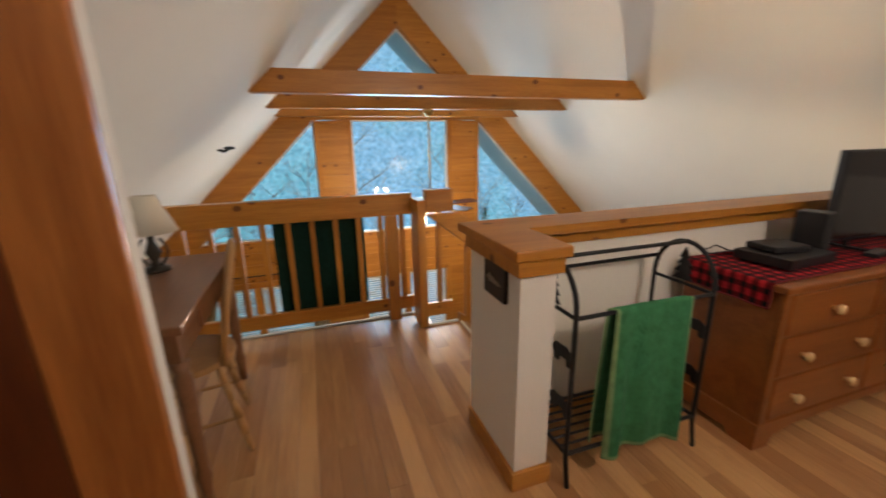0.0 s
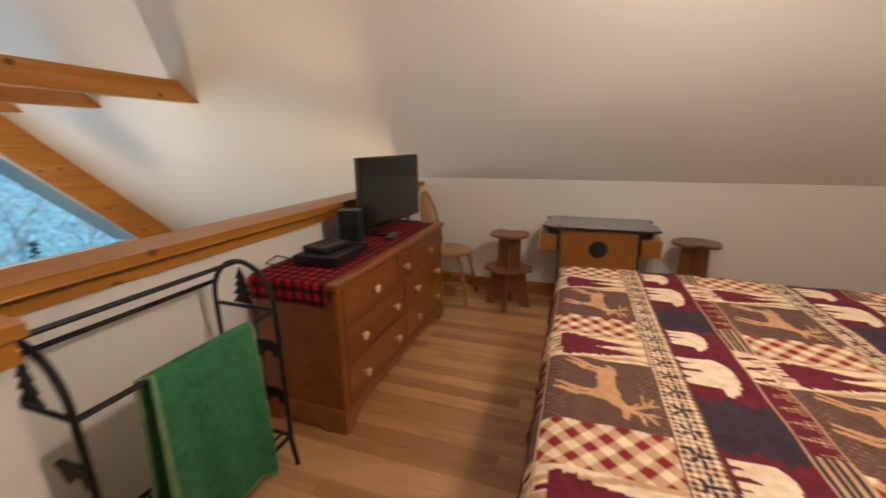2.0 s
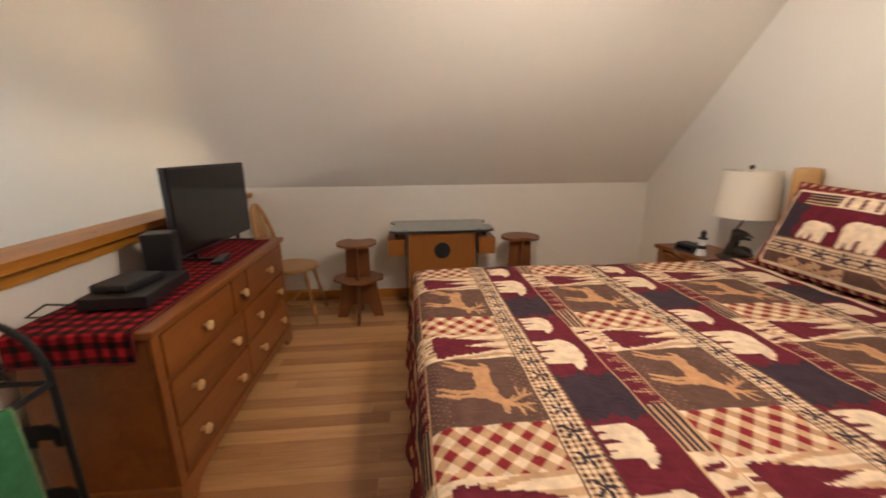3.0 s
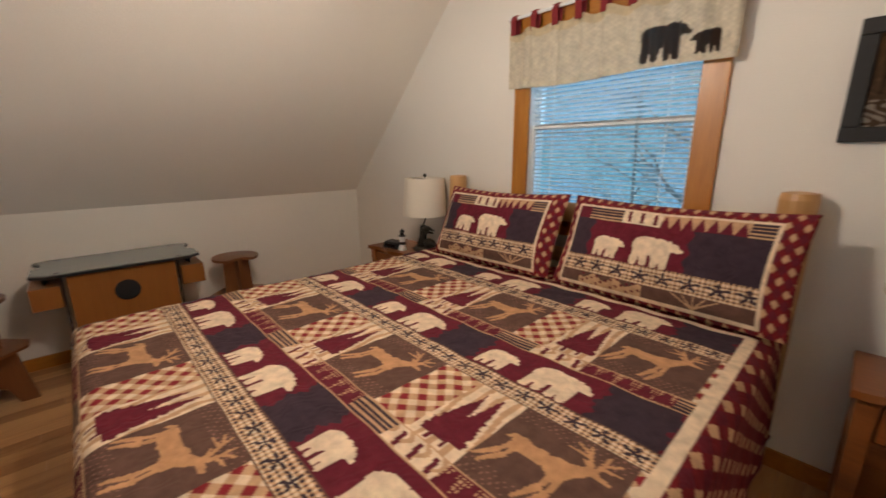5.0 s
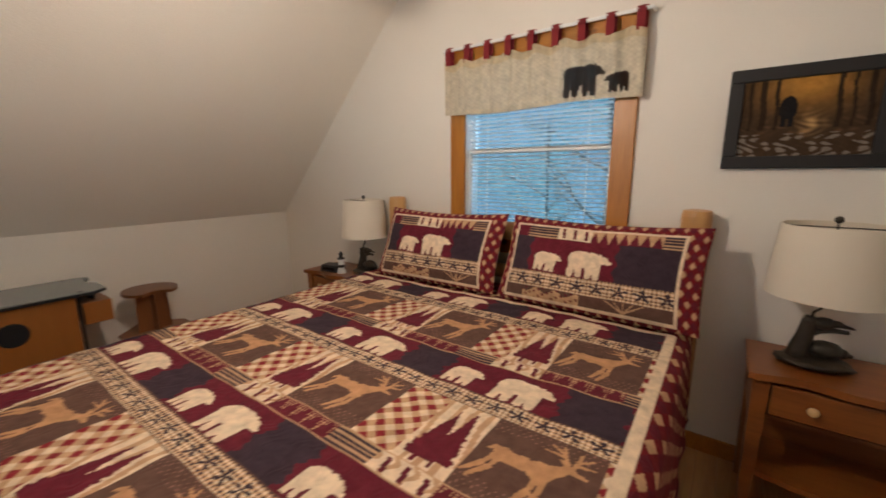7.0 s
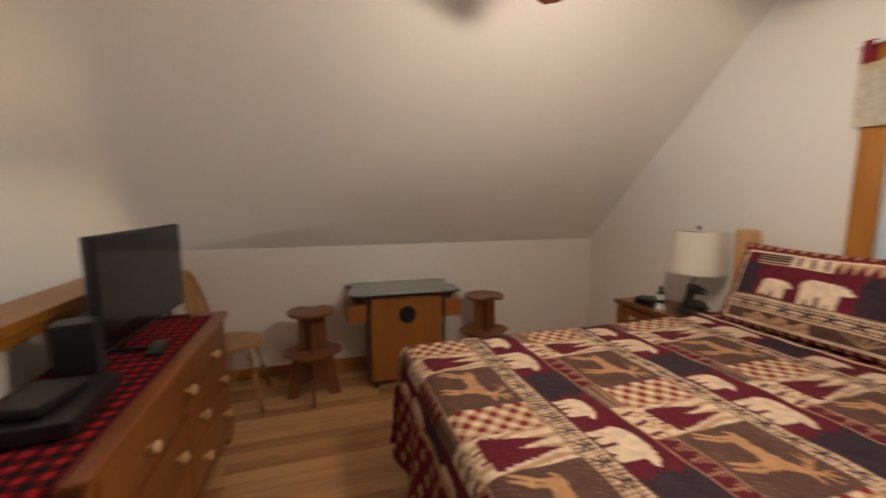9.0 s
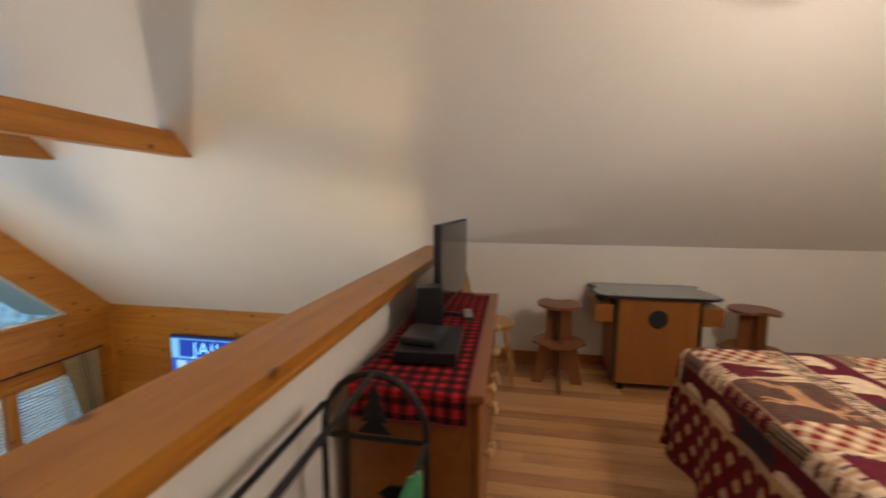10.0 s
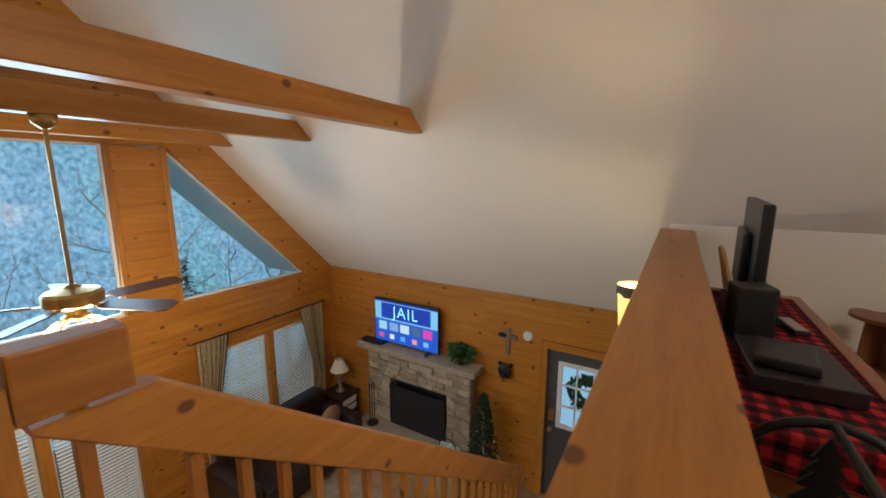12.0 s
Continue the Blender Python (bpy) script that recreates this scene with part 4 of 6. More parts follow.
part("binding", bm, mat("maroon_binding", MAROON, 0.9, fine=200), q, "narrow maroon cloth binding", True)


def pillow_print(s, t, w, h):
    u, v = s * w, t * h
    col = np.zeros((len(u), 3))
    al = np.ones(len(u), bool)
    diamonds(col, al, u, v, 0.054)
    inn = (u > 0.062) & (u < w - 0.092) & (v > 0.030) & (v < h - 0.060)
    paint(col, (u > 0.048) & (u < w - 0.078) & (v > 0.018) & (v < h - 0.048), CREAM)
    paint(col, inn, NAVY)
    m = inn & (v < 0.085)
    paint(col, m, BROWN)
    paint(col, m & (u > 0.16) & (u < 0.46) & (v < 0.070 + 0.012 * np.sin(u * 60)), TAN)
    paint(col, m & (np.sin(u * 130) * np.sin(v * 190 + u * 50) > 0.6) & (u > 0.16) & (u < 0.46), MAROON)
    for k in range(5):
        paint(col, m & rod(u, v, (0.66, 0.035), (0.58 + 0.04 * k, 0.080), 0.004, 0.002), TAN)
    m = inn & (v >= 0.085) & (v < 0.165)
    houndstooth(col, m, u, v, 0.0165)
    paint(col, m & leaf_shape(np.mod(u / 0.098, 1), (v - 0.092) / 0.066), NAVY)
    m = inn & (v >= 0.165) & (v < h - 0.122)
    rag = 0.008 * np.sin(v * 80)
    paint(col, m & (u > 0.165 + rag) & (u < 0.60 + rag), MAROON)
    paint(col, m & bear_shape((u - 0.195) / 0.148, (v - 0.176) / 0.108), CREAM)
    paint(col, m & bear_shape((u - 0.372) / 0.212, (v - 0.171) / 0.142), CREAM)
    m = inn & (v >= h - 0.122)
    vv = (v - h + 0.122) / 0.062
    paint(col, m, MAROON)
    paint(col, m & (u > 0.13) & (u < 0.30), NAVY)
    paint(col, m & (u > 0.13) & (u < 0.30) & (np.mod(vv * 4, 1) < 0.38), TAN)
    k = m & (u > 0.30) & (u < 0.47)
    paint(col, k, CREAM)
    paint(col, k & (np.mod((u + 0.01 * vv) / 0.055, 1) < 0.28) & (vv > 0.12), MAROON)
    k = m & (u > 0.47) & (u < w - 0.17)
    paint(col, k & (np.abs(np.mod(u / 0.046, 1) - 0.5) > 0.5 * (1 - vv)), TAN)
    k = m & (u >= w - 0.17)
    paint(col, k, NAVY)
    paint(col, k & (np.mod(vv * 4, 1) < 0.38), TAN)
    return col


def pillow(x, w, lean, y, turn):
    h = 0.475

    def place(s, t):
        ss, tt = np.where(s < 0.5, s * 2, 2 - s * 2), t
        e = (1 - np.abs(2 * ss - 1) ** 3.2) * (1 - np.abs(2 * tt - 1) ** 3.2)
        puff = 0.085 * np.maximum(e, 0) ** 0.6 + 0.008 * np.sin(ss * 19 + tt * 9) * e
        px = (0.5 - ss) * w * (1 - 0.035 * np.sin(math.pi * tt))
        pz = tt * h * (1 - 0.05 * np.sin(math.pi * ss))
        return np.stack([px, np.where(s < 0.5, puff, -puff), pz], 1)

    def colour(s, t):
        return pillow_print(np.where(s < 0.5, s * 2, 2 - s * 2), t, w, h)

    ob = printed_sheet("pillow", 420, 130, place, colour, M_print)
    ob.matrix_basis = pose(x, y, QZ + 0.012, lean, 0, turn)
    return tagged(ob, "plump pillow in a maroon bear-print sham leaning on the headboard", "pillow", "pillows on the bed")


pillow(2.205, 0.88, 24, -1.385, 1)
pillow(1.265, 0.95, 24, -1.375, -2)

# nightstands


def nightstand(x0, x1, label):
    yb, yf, H = BY + 0.03, -1.36, 0.66
    t = thing("nightstand", ((x0 + x1) / 2, (yb + yf) / 2, 0), label, "nightstand", "nightstands by the bed")
    w, d = (x1 - x0) / 2, (yf - yb) / 2
    bm = bmesh.new()
    fr = [(-w + 2 * w * i / 24, d + 0.018 * math.cos(i / 24 * 4 * math.pi) - 0.012) for i in range(25)]
    prism(bm, [(-w, -d), *fr, (w, -d)], H - 0.028, H, "z")
    bevel(bm, 0.006, 2)
    part("top", bm, M_cherry, t)
    for sx in (-1, 1):
        for sy in (-1, 1):
            cx, cy = sx * (w - 0.045), sy * (d - 0.045)
            bm = bmesh.new()
            for (a, ea), (b, eb) in zip(((0.0, 0.018), (0.35, 0.024)), ((0.35, 0.024), (H - 0.028, 0.028))):
                va = [bm.verts.new((cx + i * ea, cy + j * ea, a)) for i, j in ((-1, -1), (1, -1), (1, 1), (-1, 1))]
                vb = [bm.verts.new((cx + i * eb, cy + j * eb, b)) for i, j in ((-1, -1), (1, -1), (1, 1), (-1, 1))]
                for k in range(4):
                    bm.faces.new((va[k], va[(k + 1) % 4], vb[(k + 1) % 4], vb[k]))
                bm.faces.new(va[::-1])
                bm.faces.new(vb)
            part("leg", bm, M_cherry, t)
    for sx in (-1, 1):
        boxpart("side_panel", (sx * (w - 0.03) - 0.008, sx * (w - 0.03) + 0.008, -d + 0.06, d - 0.06, H - 0.22, H - 0.029), M_cherry, t)
    boxpart("back_panel", (-w + 0.06, w - 0.06, -d + 0.02, -d + 0.035, 0.14, H - 0.029), M_cherry, t)
    dr = boxpart("drawer", (-w + 0.078, w - 0.078, d - 0.05, d - 0.025, H - 0.17, H - 0.045), M_cherry, t, bev=0.008)
    for kx in (-0.12, 0.12):
        bm = bmesh.new()
        lathe(bm, [(0.008, 0), (0.008, 0.012), (0.018, 0.02), (0.016, 0.03), (0.006, 0.034)], 14)
        bmesh.ops.transform(bm, matrix=pose(kx, d - 0.026, H - 0.105, -90), verts=bm.verts)
        part("knob", bm, M_knob, dr, "pale turned wooden knob", True)
    boxpart("drawer_bottom", (-w + 0.07, w - 0.07, -d + 0.04, d - 0.052, H - 0.20, H - 0.185), M_cherry, t)
    bm = bmesh.new()
    prism(bm, [(-w + 0.05, -d + 0.04), (-w + 0.05, d - 0.05), (-w * 0.4, d - 0.02), (w * 0.4, d - 0.02), (w - 0.05, d - 0.05), (w - 0.05, -d + 0.04)], 0.20, 0.222, "z")
    part("lower_shelf", bm, M_cherry, t)
    return t


nightstand(-0.02, 0.62, "cherry wood nightstand with open shelf and one drawer")
nightstand(2.85, 3.46, "cherry wood nightstand in the corner beyond the bed")


def table_lamp(x, y, r, label):
    t = thing("table_lamp", (x, y, 0.66), label, "lamp", "bedside lamps", 180)
    bm = bmesh.new()
    blob(bm, (0, 0, 0.022), (0.115, 0.085, 0.022), 3, 0.25, x)
    for v in bm.verts:
        v.co.z = max(v.co.z, 0.0)
    part("base", bm, M_bronze, t, smooth=True)
    bm = bmesh.new()
    tube(bm, [(-0.055, 0, 0.015), (-0.048, 0, 0.06), (-0.036, 0.004, 0.12), (-0.028, 0, 0.185), (-0.026, 0, 0.20)], 0.036, 12, 0.021)
    tube(bm, [(-0.034, 0, 0.125), (0.005, 0.005, 0.150), (0.05, 0, 0.160), (0.085, 0, 0.158)], 0.013, 8, 0.007)
    for v in bm.verts:
        v.co += 0.004 * noise.noise_vector(v.co * 45)
    part("stem", bm, M_bronze, t, "bronze resin tree stump with a branch", True)
    bm = bmesh.new()
    tube(bm, [(-0.026, 0, 0.195), (-0.022, 0, 0.222), (-0.004, 0, 0.240), (0.0, 0, 0.262), (0.0, 0, 0.315)], 0.005, 8)
    part("lamp_pipe", bm, M_bronze, t, "thin bent lamp pipe")
    bm = bmesh.new()
    blob(bm, (0.030, 0.01, 0.072), (0.055, 0.040, 0.036), 3, 0.15, 3)
    blob(bm, (0.078, 0.01, 0.070), (0.022, 0.020, 0.019), 2)
    blob(bm, (0.098, 0.01, 0.066), (0.014, 0.010, 0.008), 2)
    part("ornament", bm, M_bronze, t, "crouching animal figure on the base", True)
    bm = bmesh.new()
    blob(bm, (0.012, 0.0, 0.182), (0.036, 0.024, 0.024), 3, 0.15)
    blob(bm, (0.048, 0, 0.186), (0.020, 0.015, 0.014), 2)
    tube(bm, [(0.06, 0, 0.183), (0.098, 0, 0.176)], 0.009, 8, 0.004)
    part("ornament", bm, M_bronze, t, "long-billed bird figure on the branch", True)
    bm = bmesh.new()
    n, rings = 72, []
    for rr, z in ((r * 0.88, 0.565), (r, 0.290), (r - 0.004, 0.290), (r * 0.88 - 0.004, 0.565)):
        rings.append([bm.verts.new((rr * math.cos(2 * math.pi * i / n), rr * math.sin(2 * math.pi * i / n), z)) for i in range(n)])
    for a, b in zip(rings, rings[1:] + rings[:1]):
        for i in range(n):
            bm.faces.new((a[i], a[(i + 1) % n], b[(i + 1) % n], b[i]))
    part("shade", bm, M_shade, t, "off-white linen drum shade")
    bm = bmesh.new()
    tube(bm, [(0, 0, 0.31), (0, 0, 0.572)], 0.003, 6)
    tube(bm, [(-r * 0.87, 0, 0.556), (r * 0.87, 0, 0.556)], 0.0025, 6)
    blob(bm, (0, 0, 0.584), (0.014, 0.014, 0.014), 2)
    part("finial", bm, M_bronze, t)
    return t


table_lamp(0.415, -1.555, 0.185, "unlit table lamp with bronze tree base and linen drum shade")
table_lamp(2.945, -1.555, 0.168, "unlit bronze wildlife lamp with linen drum shade beside the clock")

t = thing("lighthouse_figurine", (3.12, -1.46, 0.66), "small white and black lighthouse figurine on the nightstand", "figurine")
bm = bmesh.new()
lathe(bm, [(0.032, 0), (0.032, 0.02), (0.026, 0.022), (0.022, 0.11)], 18)
part("tower", bm, M_white, t, smooth=False)
bm = bmesh.new()
lathe(bm, [(0.0275, 0.045), (0.0255, 0.068)], 18)
part("stripe", bm, M_black, t)
bm = bmesh.new()
lathe(bm, [(0.029, 0.11), (0.029, 0.118), (0.015, 0.119), (0.015, 0.145), (0.021, 0.147), (0.003, 0.17)], 18)
part("lantern", bm, M_black, t)
t = thing("alarm_clock", (3.235, -1.47, 0.66), "black digital alarm clock on the nightstand", "clock", turn=8)
bm = bmesh.new()
prism(bm, [(-0.05, 0), (0.06, 0), (0.04, 0.05), (-0.04, 0.055)], -0.08, 0.08, "x")
bevel(bm, 0.006)
part("case", bm, M_black, t)
boxpart("display", (-0.06, 0.06, 0.052, 0.0545, 0.012, 0.036), M_screen, t, bev=0)

# picture over the nightstand
t = thing("framed_picture", (0.54, BY + 0.001, 1.64), "black framed autumn forest painting on the wall", "picture")
M_frame = mat("black_stained_frame", (0.010, 0.008, 0.007), 0.6, var=0.3, scale=12, bump=0.1)
W2, H2, F = 0.262, 0.207, 0.052
for d in ((-W2, W2, 0, 0.028, H2 - F, H2), (-W2, W2, 0, 0.028, -H2, -H2 + F), (-W2, -W2 + F, 0, 0.0275, -H2 + F, H2 - F), (W2 - F, W2, 0, 0.0275, -H2 + F, H2 - F)):
    boxpart("frame_side", d, M_frame, t, bev=0.005)


def art(s, t):
    col = np.zeros((len(s), 3))
    n = np.sin(s * 37 + 3 * np.sin(t * 23)) * np.sin(t * 41 + 2 * np.sin(s * 17)) * 0.5 + 0.5
    col[:] = (0.055, 0.032, 0.018)
    col += np.outer(np.clip(n - 0.45, 0, 1) * np.clip(0.75 - t, 0, 1), (0.20, 0.10, 0.05))
    g = np.exp(-((s - 0.5) / 0.30) ** 2 - ((t - 0.95) / 0.28) ** 2)
    col += np.outer(g, (0.42, 0.20, 0.03))
    g = np.exp(-((s - 0.45) / 0.08) ** 2 - ((t - 0.4) / 0.13) ** 2)
    col += np.outer(g * n, (0.42, 0.26, 0.10))
    for k, w in ((0.06, 0.02), (0.17, 0.012), (0.27, 0.02), (0.72, 0.016), (0.83, 0.025), (0.93, 0.015)):
        paint(col, (np.abs(s - k - 0.01 * np.sin(t * 9)) < w) & (t > 0.35), (0.030, 0.018, 0.010))
    paint(col, (np.hypot((s - 0.63) / 0.07, (t - 0.62) / 0.16) < 1) & (t > 0.48), (0.012, 0.011, 0.012))
    paint(col, ((np.abs(s - 0.60) < 0.02) | (np.abs(s - 0.66) < 0.02)) & (t > 0.38) & (t < 0.5), (0.012, 0.011, 0.012))
    m = (t < 0.30) & (n > 0.62)
    paint(col, m, (0.20, 0.17, 0.14))
    return col


ob = printed_sheet("painting", 120, 90, lambda s, u: np.stack([-W2 + F + s * 2 * (W2 - F), 0 * s + 0.012, -H2 + F + u * 2 * (H2 - F)], 1), art, M_print)
ob.parent = t

# valance over the bedroom window
VX0, VX1, VZ0, VZ1, VY = 1.145, 2.300, 1.775, 2.09, BY + 0.07


def val_col(s, t):
    col = np.tile(np.array((0.68, 0.61, 0.48)), (len(s), 1)) * (0.93 + 0.07 * np.sin(s * 200) * np.sin(t * 90))[:, None]
    u = (1 - s) * (VX1 - VX0)
    v = t * (VZ1 - VZ0)
    paint(col, bear_shape((u - 0.765) / 0.215, (v - 0.025) / 0.170), (0.022, 0.009, 0.006))
    paint(col, v > VZ1 - VZ0 - 0.045, (0.60, 0.49, 0.31))
    paint(col, bear_shape((1.095 - u) / 0.120, (v - 0.032) / 0.100), (0.022, 0.009, 0.006))
    return col


M_valance = cloth_material("thin_valance_cotton")
vb = M_valance.node_tree.nodes["Principled BSDF"]
vt, vm = M_valance.node_tree.nodes.new("ShaderNodeBsdfTranslucent"), M_valance.node_tree.nodes.new("ShaderNodeMixShader")
vt.inputs[0].default_value = (0.75, 0.72, 0.62, 1)
vm.inputs[0].default_value = 0.22
M_valance.node_tree.links.new(vb.outputs[0], vm.inputs[1])
M_valance.node_tree.links.new(vt.outputs[0], vm.inputs[2])
M_valance.node_tree.links.new(vm.outputs[0], M_valance.node_tree.nodes["Material Output"].inputs[0])
cur = thing("valance", (0, 0, 0), "cream tab-top valance with dark bear appliques and red tabs", "curtain")
ob = printed_sheet("fabric", 260, 70, lambda s, t: np.stack([VX0 + s * (VX1 - VX0), VY + 0.014 * np.sin(s * 46 + 1.5 * np.sin(s * 11)) * (0.4 + 0.6 * t) + 0.004 * np.sin(s * 120), VZ0 + t * (VZ1 - VZ0) - 0.012 * np.cos(s * 46) * t + 0.01 * np.sin(s * 7) * (1 - t)], 1), val_col, M_valance)
ob.parent = cur
ob.modifiers.new("thick", "SOLIDIFY").thickness = 0.003
M_tab = mat("red_cloth_tab", (0.20, 0.015, 0.02), 0.9, fine=200)
M_tabw = mat("white_cloth_tab", (0.62, 0.58, 0.5), 0.9, fine=200)
for i in range(9):
    x = VX0 + 0.03 + i * (VX1 - VX0 - 0.06) / 8
    bm = bmesh.new()
    tube(bm, [(x, VY + 0.012, 2.075), (x, VY + 0.016, 2.15), (x, VY, 2.18), (x, VY - 0.016, 2.15), (x, VY - 0.012, 2.075)], 0.003, 4)
    for v in bm.verts:
        v.co.x = x + (v.co.x - x) * 9
    part("tab", bm, M_tab, cur, "red cloth tab")
bm = bmesh.new()
tube(bm, [(VX0 - 0.02, BY + 0.02, 2.165), (VX0 - 0.015, VY, 2.165), (VX1 + 0.015, VY, 2.165), (VX1 + 0.02, BY + 0.02, 2.165)], 0.009, 8)
part("rod", bm, M_white, cur)

# cocktail game table and its stools
t = thing("cocktail_game_table", (4.02, 0.215, 0), "arcade cocktail table with wooden cabinet and smoked glass top", "game table")
bm = bmesh.new()
X, Y = 0.235, 0.425
top = [(-X, -Y + 0.07), (-X + 0.05, -Y), (-0.02, -Y), (0.03, -Y + 0.04), (0.12, -Y + 0.04), (X - 0.04, -Y), (X, -Y + 0.07), (X, Y - 0.07), (X - 0.04, Y), (0.12, Y - 0.04), (0.03, Y - 0.04), (-0.02, Y), (-X + 0.05, Y), (-X, Y - 0.07)]
prism(bm, top, 0.712, 0.728, "z")
part("table_top", bm, M_black, t)
bm = bmesh.new()
prism(bm, [(x * 0.99, y * 0.99) for x, y in top], 0.7285, 0.736, "z")
part("glass", bm, M_glasstop, t, "smoked glass plate with reflected grey in its colour")
for x, y in ((-0.2, -0.3), (-0.2, 0.3), (0.2, -0.3), (0.2, 0.3)):
    bm = bmesh.new()
    lathe(bm, [(0.012, 0.736), (0.012, 0.739), (0.004, 0.741)], 10, (x, y, 0))
    part("clip", bm, M_black, t)
boxpart("body", (-0.21, 0.21, -0.272, 0.272, 0.065, 0.711), M_game, t, bev=0.006)
for y in (-0.29, 0.285):
    boxpart("edge_strip", (-0.213, -0.19, y, y + 0.012, 0.065, 0.711), M_black, t, bev=0.002)
for s in (-1, 1):
    cp = boxpart("control_panel", (-0.19, 0.16, min(s * 0.30, s * 0.44), max(s * 0.30, s * 0.44), 0.52, 0.655), M_game, t, bev=0.006)
    for k in (-0.06, 0.0, 0.06):
        bm = bmesh.new()
        lathe(bm, [(0.014, 0.655), (0.014, 0.664), (0.01, 0.668)], 12, (k, s * 0.37, 0))
        part("button", bm, M_black, cp)
    bm = bmesh.new()
    tube(bm, [(-0.12, s * 0.37, 0.65), (-0.12, s * 0.37, 0.685)], 0.005, 8)
    blob(bm, (-0.12, s * 0.37, 0.69), (0.014, 0.014, 0.014), 2)
    part("joystick", bm, M_black, cp)
bm = bmesh.new()
lathe(bm, [(0.066, 0), (0.066, 0.004), (0.060, 0.008), (0.03, 0.010), (0.01, 0.011)], 28)
bmesh.ops.transform(bm, matrix=pose(-0.211, 0.0, 0.565, 0, -90), verts=bm.verts)
part("speaker_grille", bm, M_felt, t, "round black speaker grille")
for x in (-0.17, 0.17):
    for y in (-0.23, 0.23):
        bm = bmesh.new()
        lathe(bm, [(0.03, -0.012), (0.033, 0), (0.03, 0.012)], 14)
        bmesh.ops.transform(bm, matrix=pose(x, y, 0.033, 90), verts=bm.verts)
        tube(bm, [(x, y, 0.03), (x, y, 0.066)], 0.008, 6)
        part("caster", bm, M_black, t)

st = thing("plywood_stool", (3.86, 0.90, 0), "interlocking plywood bar stool with notched round seat", "stool", "stools at the game table", 90)
bm = bmesh.new()
ring = []
for i in range(33):
    a = radians(-70 + i * 320 / 32 - 90)
    ring.append((0.155 * math.cos(a), 0.155 * math.sin(a)))
ring = [p for p in ring] + [(0.03, -0.09), (-0.0, -0.075)]
angs = [radians(a) for a in range(-60, 241, 8)]
ring = [(0.16 * math.cos(a), 0.16 * math.sin(a)) for a in angs] + [(-0.03, -0.095), (0.03, -0.095)]
prism(bm, ring, 0.622, 0.642, "z")
part("seat", bm, M_stool, st)
for rot in (0, 90):
    bm = bmesh.new()
    prof = [(-0.19, 0.0), (-0.11, 0.0), (-0.07, 0.10), (0, 0.13), (0.07, 0.10), (0.11, 0.0), (0.19, 0.0), (0.135, 0.34), (0.10, 0.345), (0.09, 0.621), (-0.09, 0.621), (-0.10, 0.345), (-0.135, 0.34)]
    prism(bm, prof, -0.009, 0.009)
    bmesh.ops.transform(bm, matrix=pose(0, 0, 0, 0, 0, rot + 0.0), verts=bm.verts)
    if rot:
        bmesh.ops.translate(bm, verts=bm.verts, vec=(0, 0, 0.0006))
    part("cross_panel", bm, M_stool, st)
bm = bmesh.new()
prism(bm, [(-0.20, -0.05), (-0.05, -0.20), (0.05, -0.20), (0.20, -0.05), (0.20, 0.05), (0.05, 0.20), (-0.05, 0.20), (-0.20, 0.05)], 0.335, 0.35, "z")
part("foot_shelf", bm, M_stool, st)
st2 = copy_thing(st, pose(3.93, -0.46, 0, 0, 0, -90))


def windsor(x, y, turn, label):
    t = thing("windsor_chair", (x, y, 0), label, "chair", "windsor chairs", turn)
    bm = bmesh.new()
    pts = [(0.20 * math.cos(a) * (1.0 if math.sin(a) > 0 else 0.92), 0.20 * math.sin(a)) for a in [i * 2 * math.pi / 28 for i in range(28)]]
    prism(bm, pts, 0.425, 0.455, "z")
    bevel(bm, 0.010, 2)
    part("seat", bm, M_maple, t)
    for sx in (-1, 1):
        for sy in (-1, 1):
            bm = bmesh.new()
            a, b = Vector((sx * 0.12, sy * 0.12, 0.43)), Vector((sx * 0.19, sy * 0.20, 0.0))
            k = [0.012, 0.017, 0.012, 0.020, 0.016, 0.011]
            for i in range(5):
                tube(bm, [a.lerp(b, i / 5), a.lerp(b, (i + 1) / 5)], k[i], 10, k[i + 1])
            part("leg", bm, M_maple, t, smooth=True)
        bm = bmesh.new()
        tube(bm, [(sx * 0.16, -0.165, 0.17), (sx * 0.16, 0.165, 0.17)], 0.009, 8)
        part("stretcher", bm, M_maple, t)
    bm = bmesh.new()
    tube(bm, [(-0.16, 0, 0.17), (0.16, 0, 0.17)], 0.009, 8)
    part("stretcher", bm, M_maple, t)
    hoop = [(0.185 * math.cos(a), 0.15 + 0.10 * math.sin(a), 0.455 + 0.49 * math.sin(a) ** 0.8) for a in [i * math.pi / 20 for i in range(21)]]
    bm = bmesh.new()
    tube(bm, hoop, 0.016, 8)
    part("hoop", bm, M_maple, t, "bent bow back", True)
    for i in range(7):
        u = -0.12 + i * 0.04
        a = math.acos(max(-1, min(1, u * 1.25 / 0.185)))
        bm = bmesh.new()
        tube(bm, [(u, 0.155, 0.45), (u * 1.1, 0.155 + 0.05 * math.sin(a), 0.45 + 0.25 * math.sin(a) ** 0.8), (u * 1.25, 0.15 + 0.10 * math.sin(a), 0.455 + 0.49 * math.sin(a) ** 0.8)], 0.008, 6)
        part("spindle", bm, M_maple, t)
    return t


windsor(3.92, 1.43, 0, "honey maple bow-back chair in the corner behind the dresser")
windsor(-0.30, 2.29, -80, "honey maple bow-back chair drawn up to the desk")

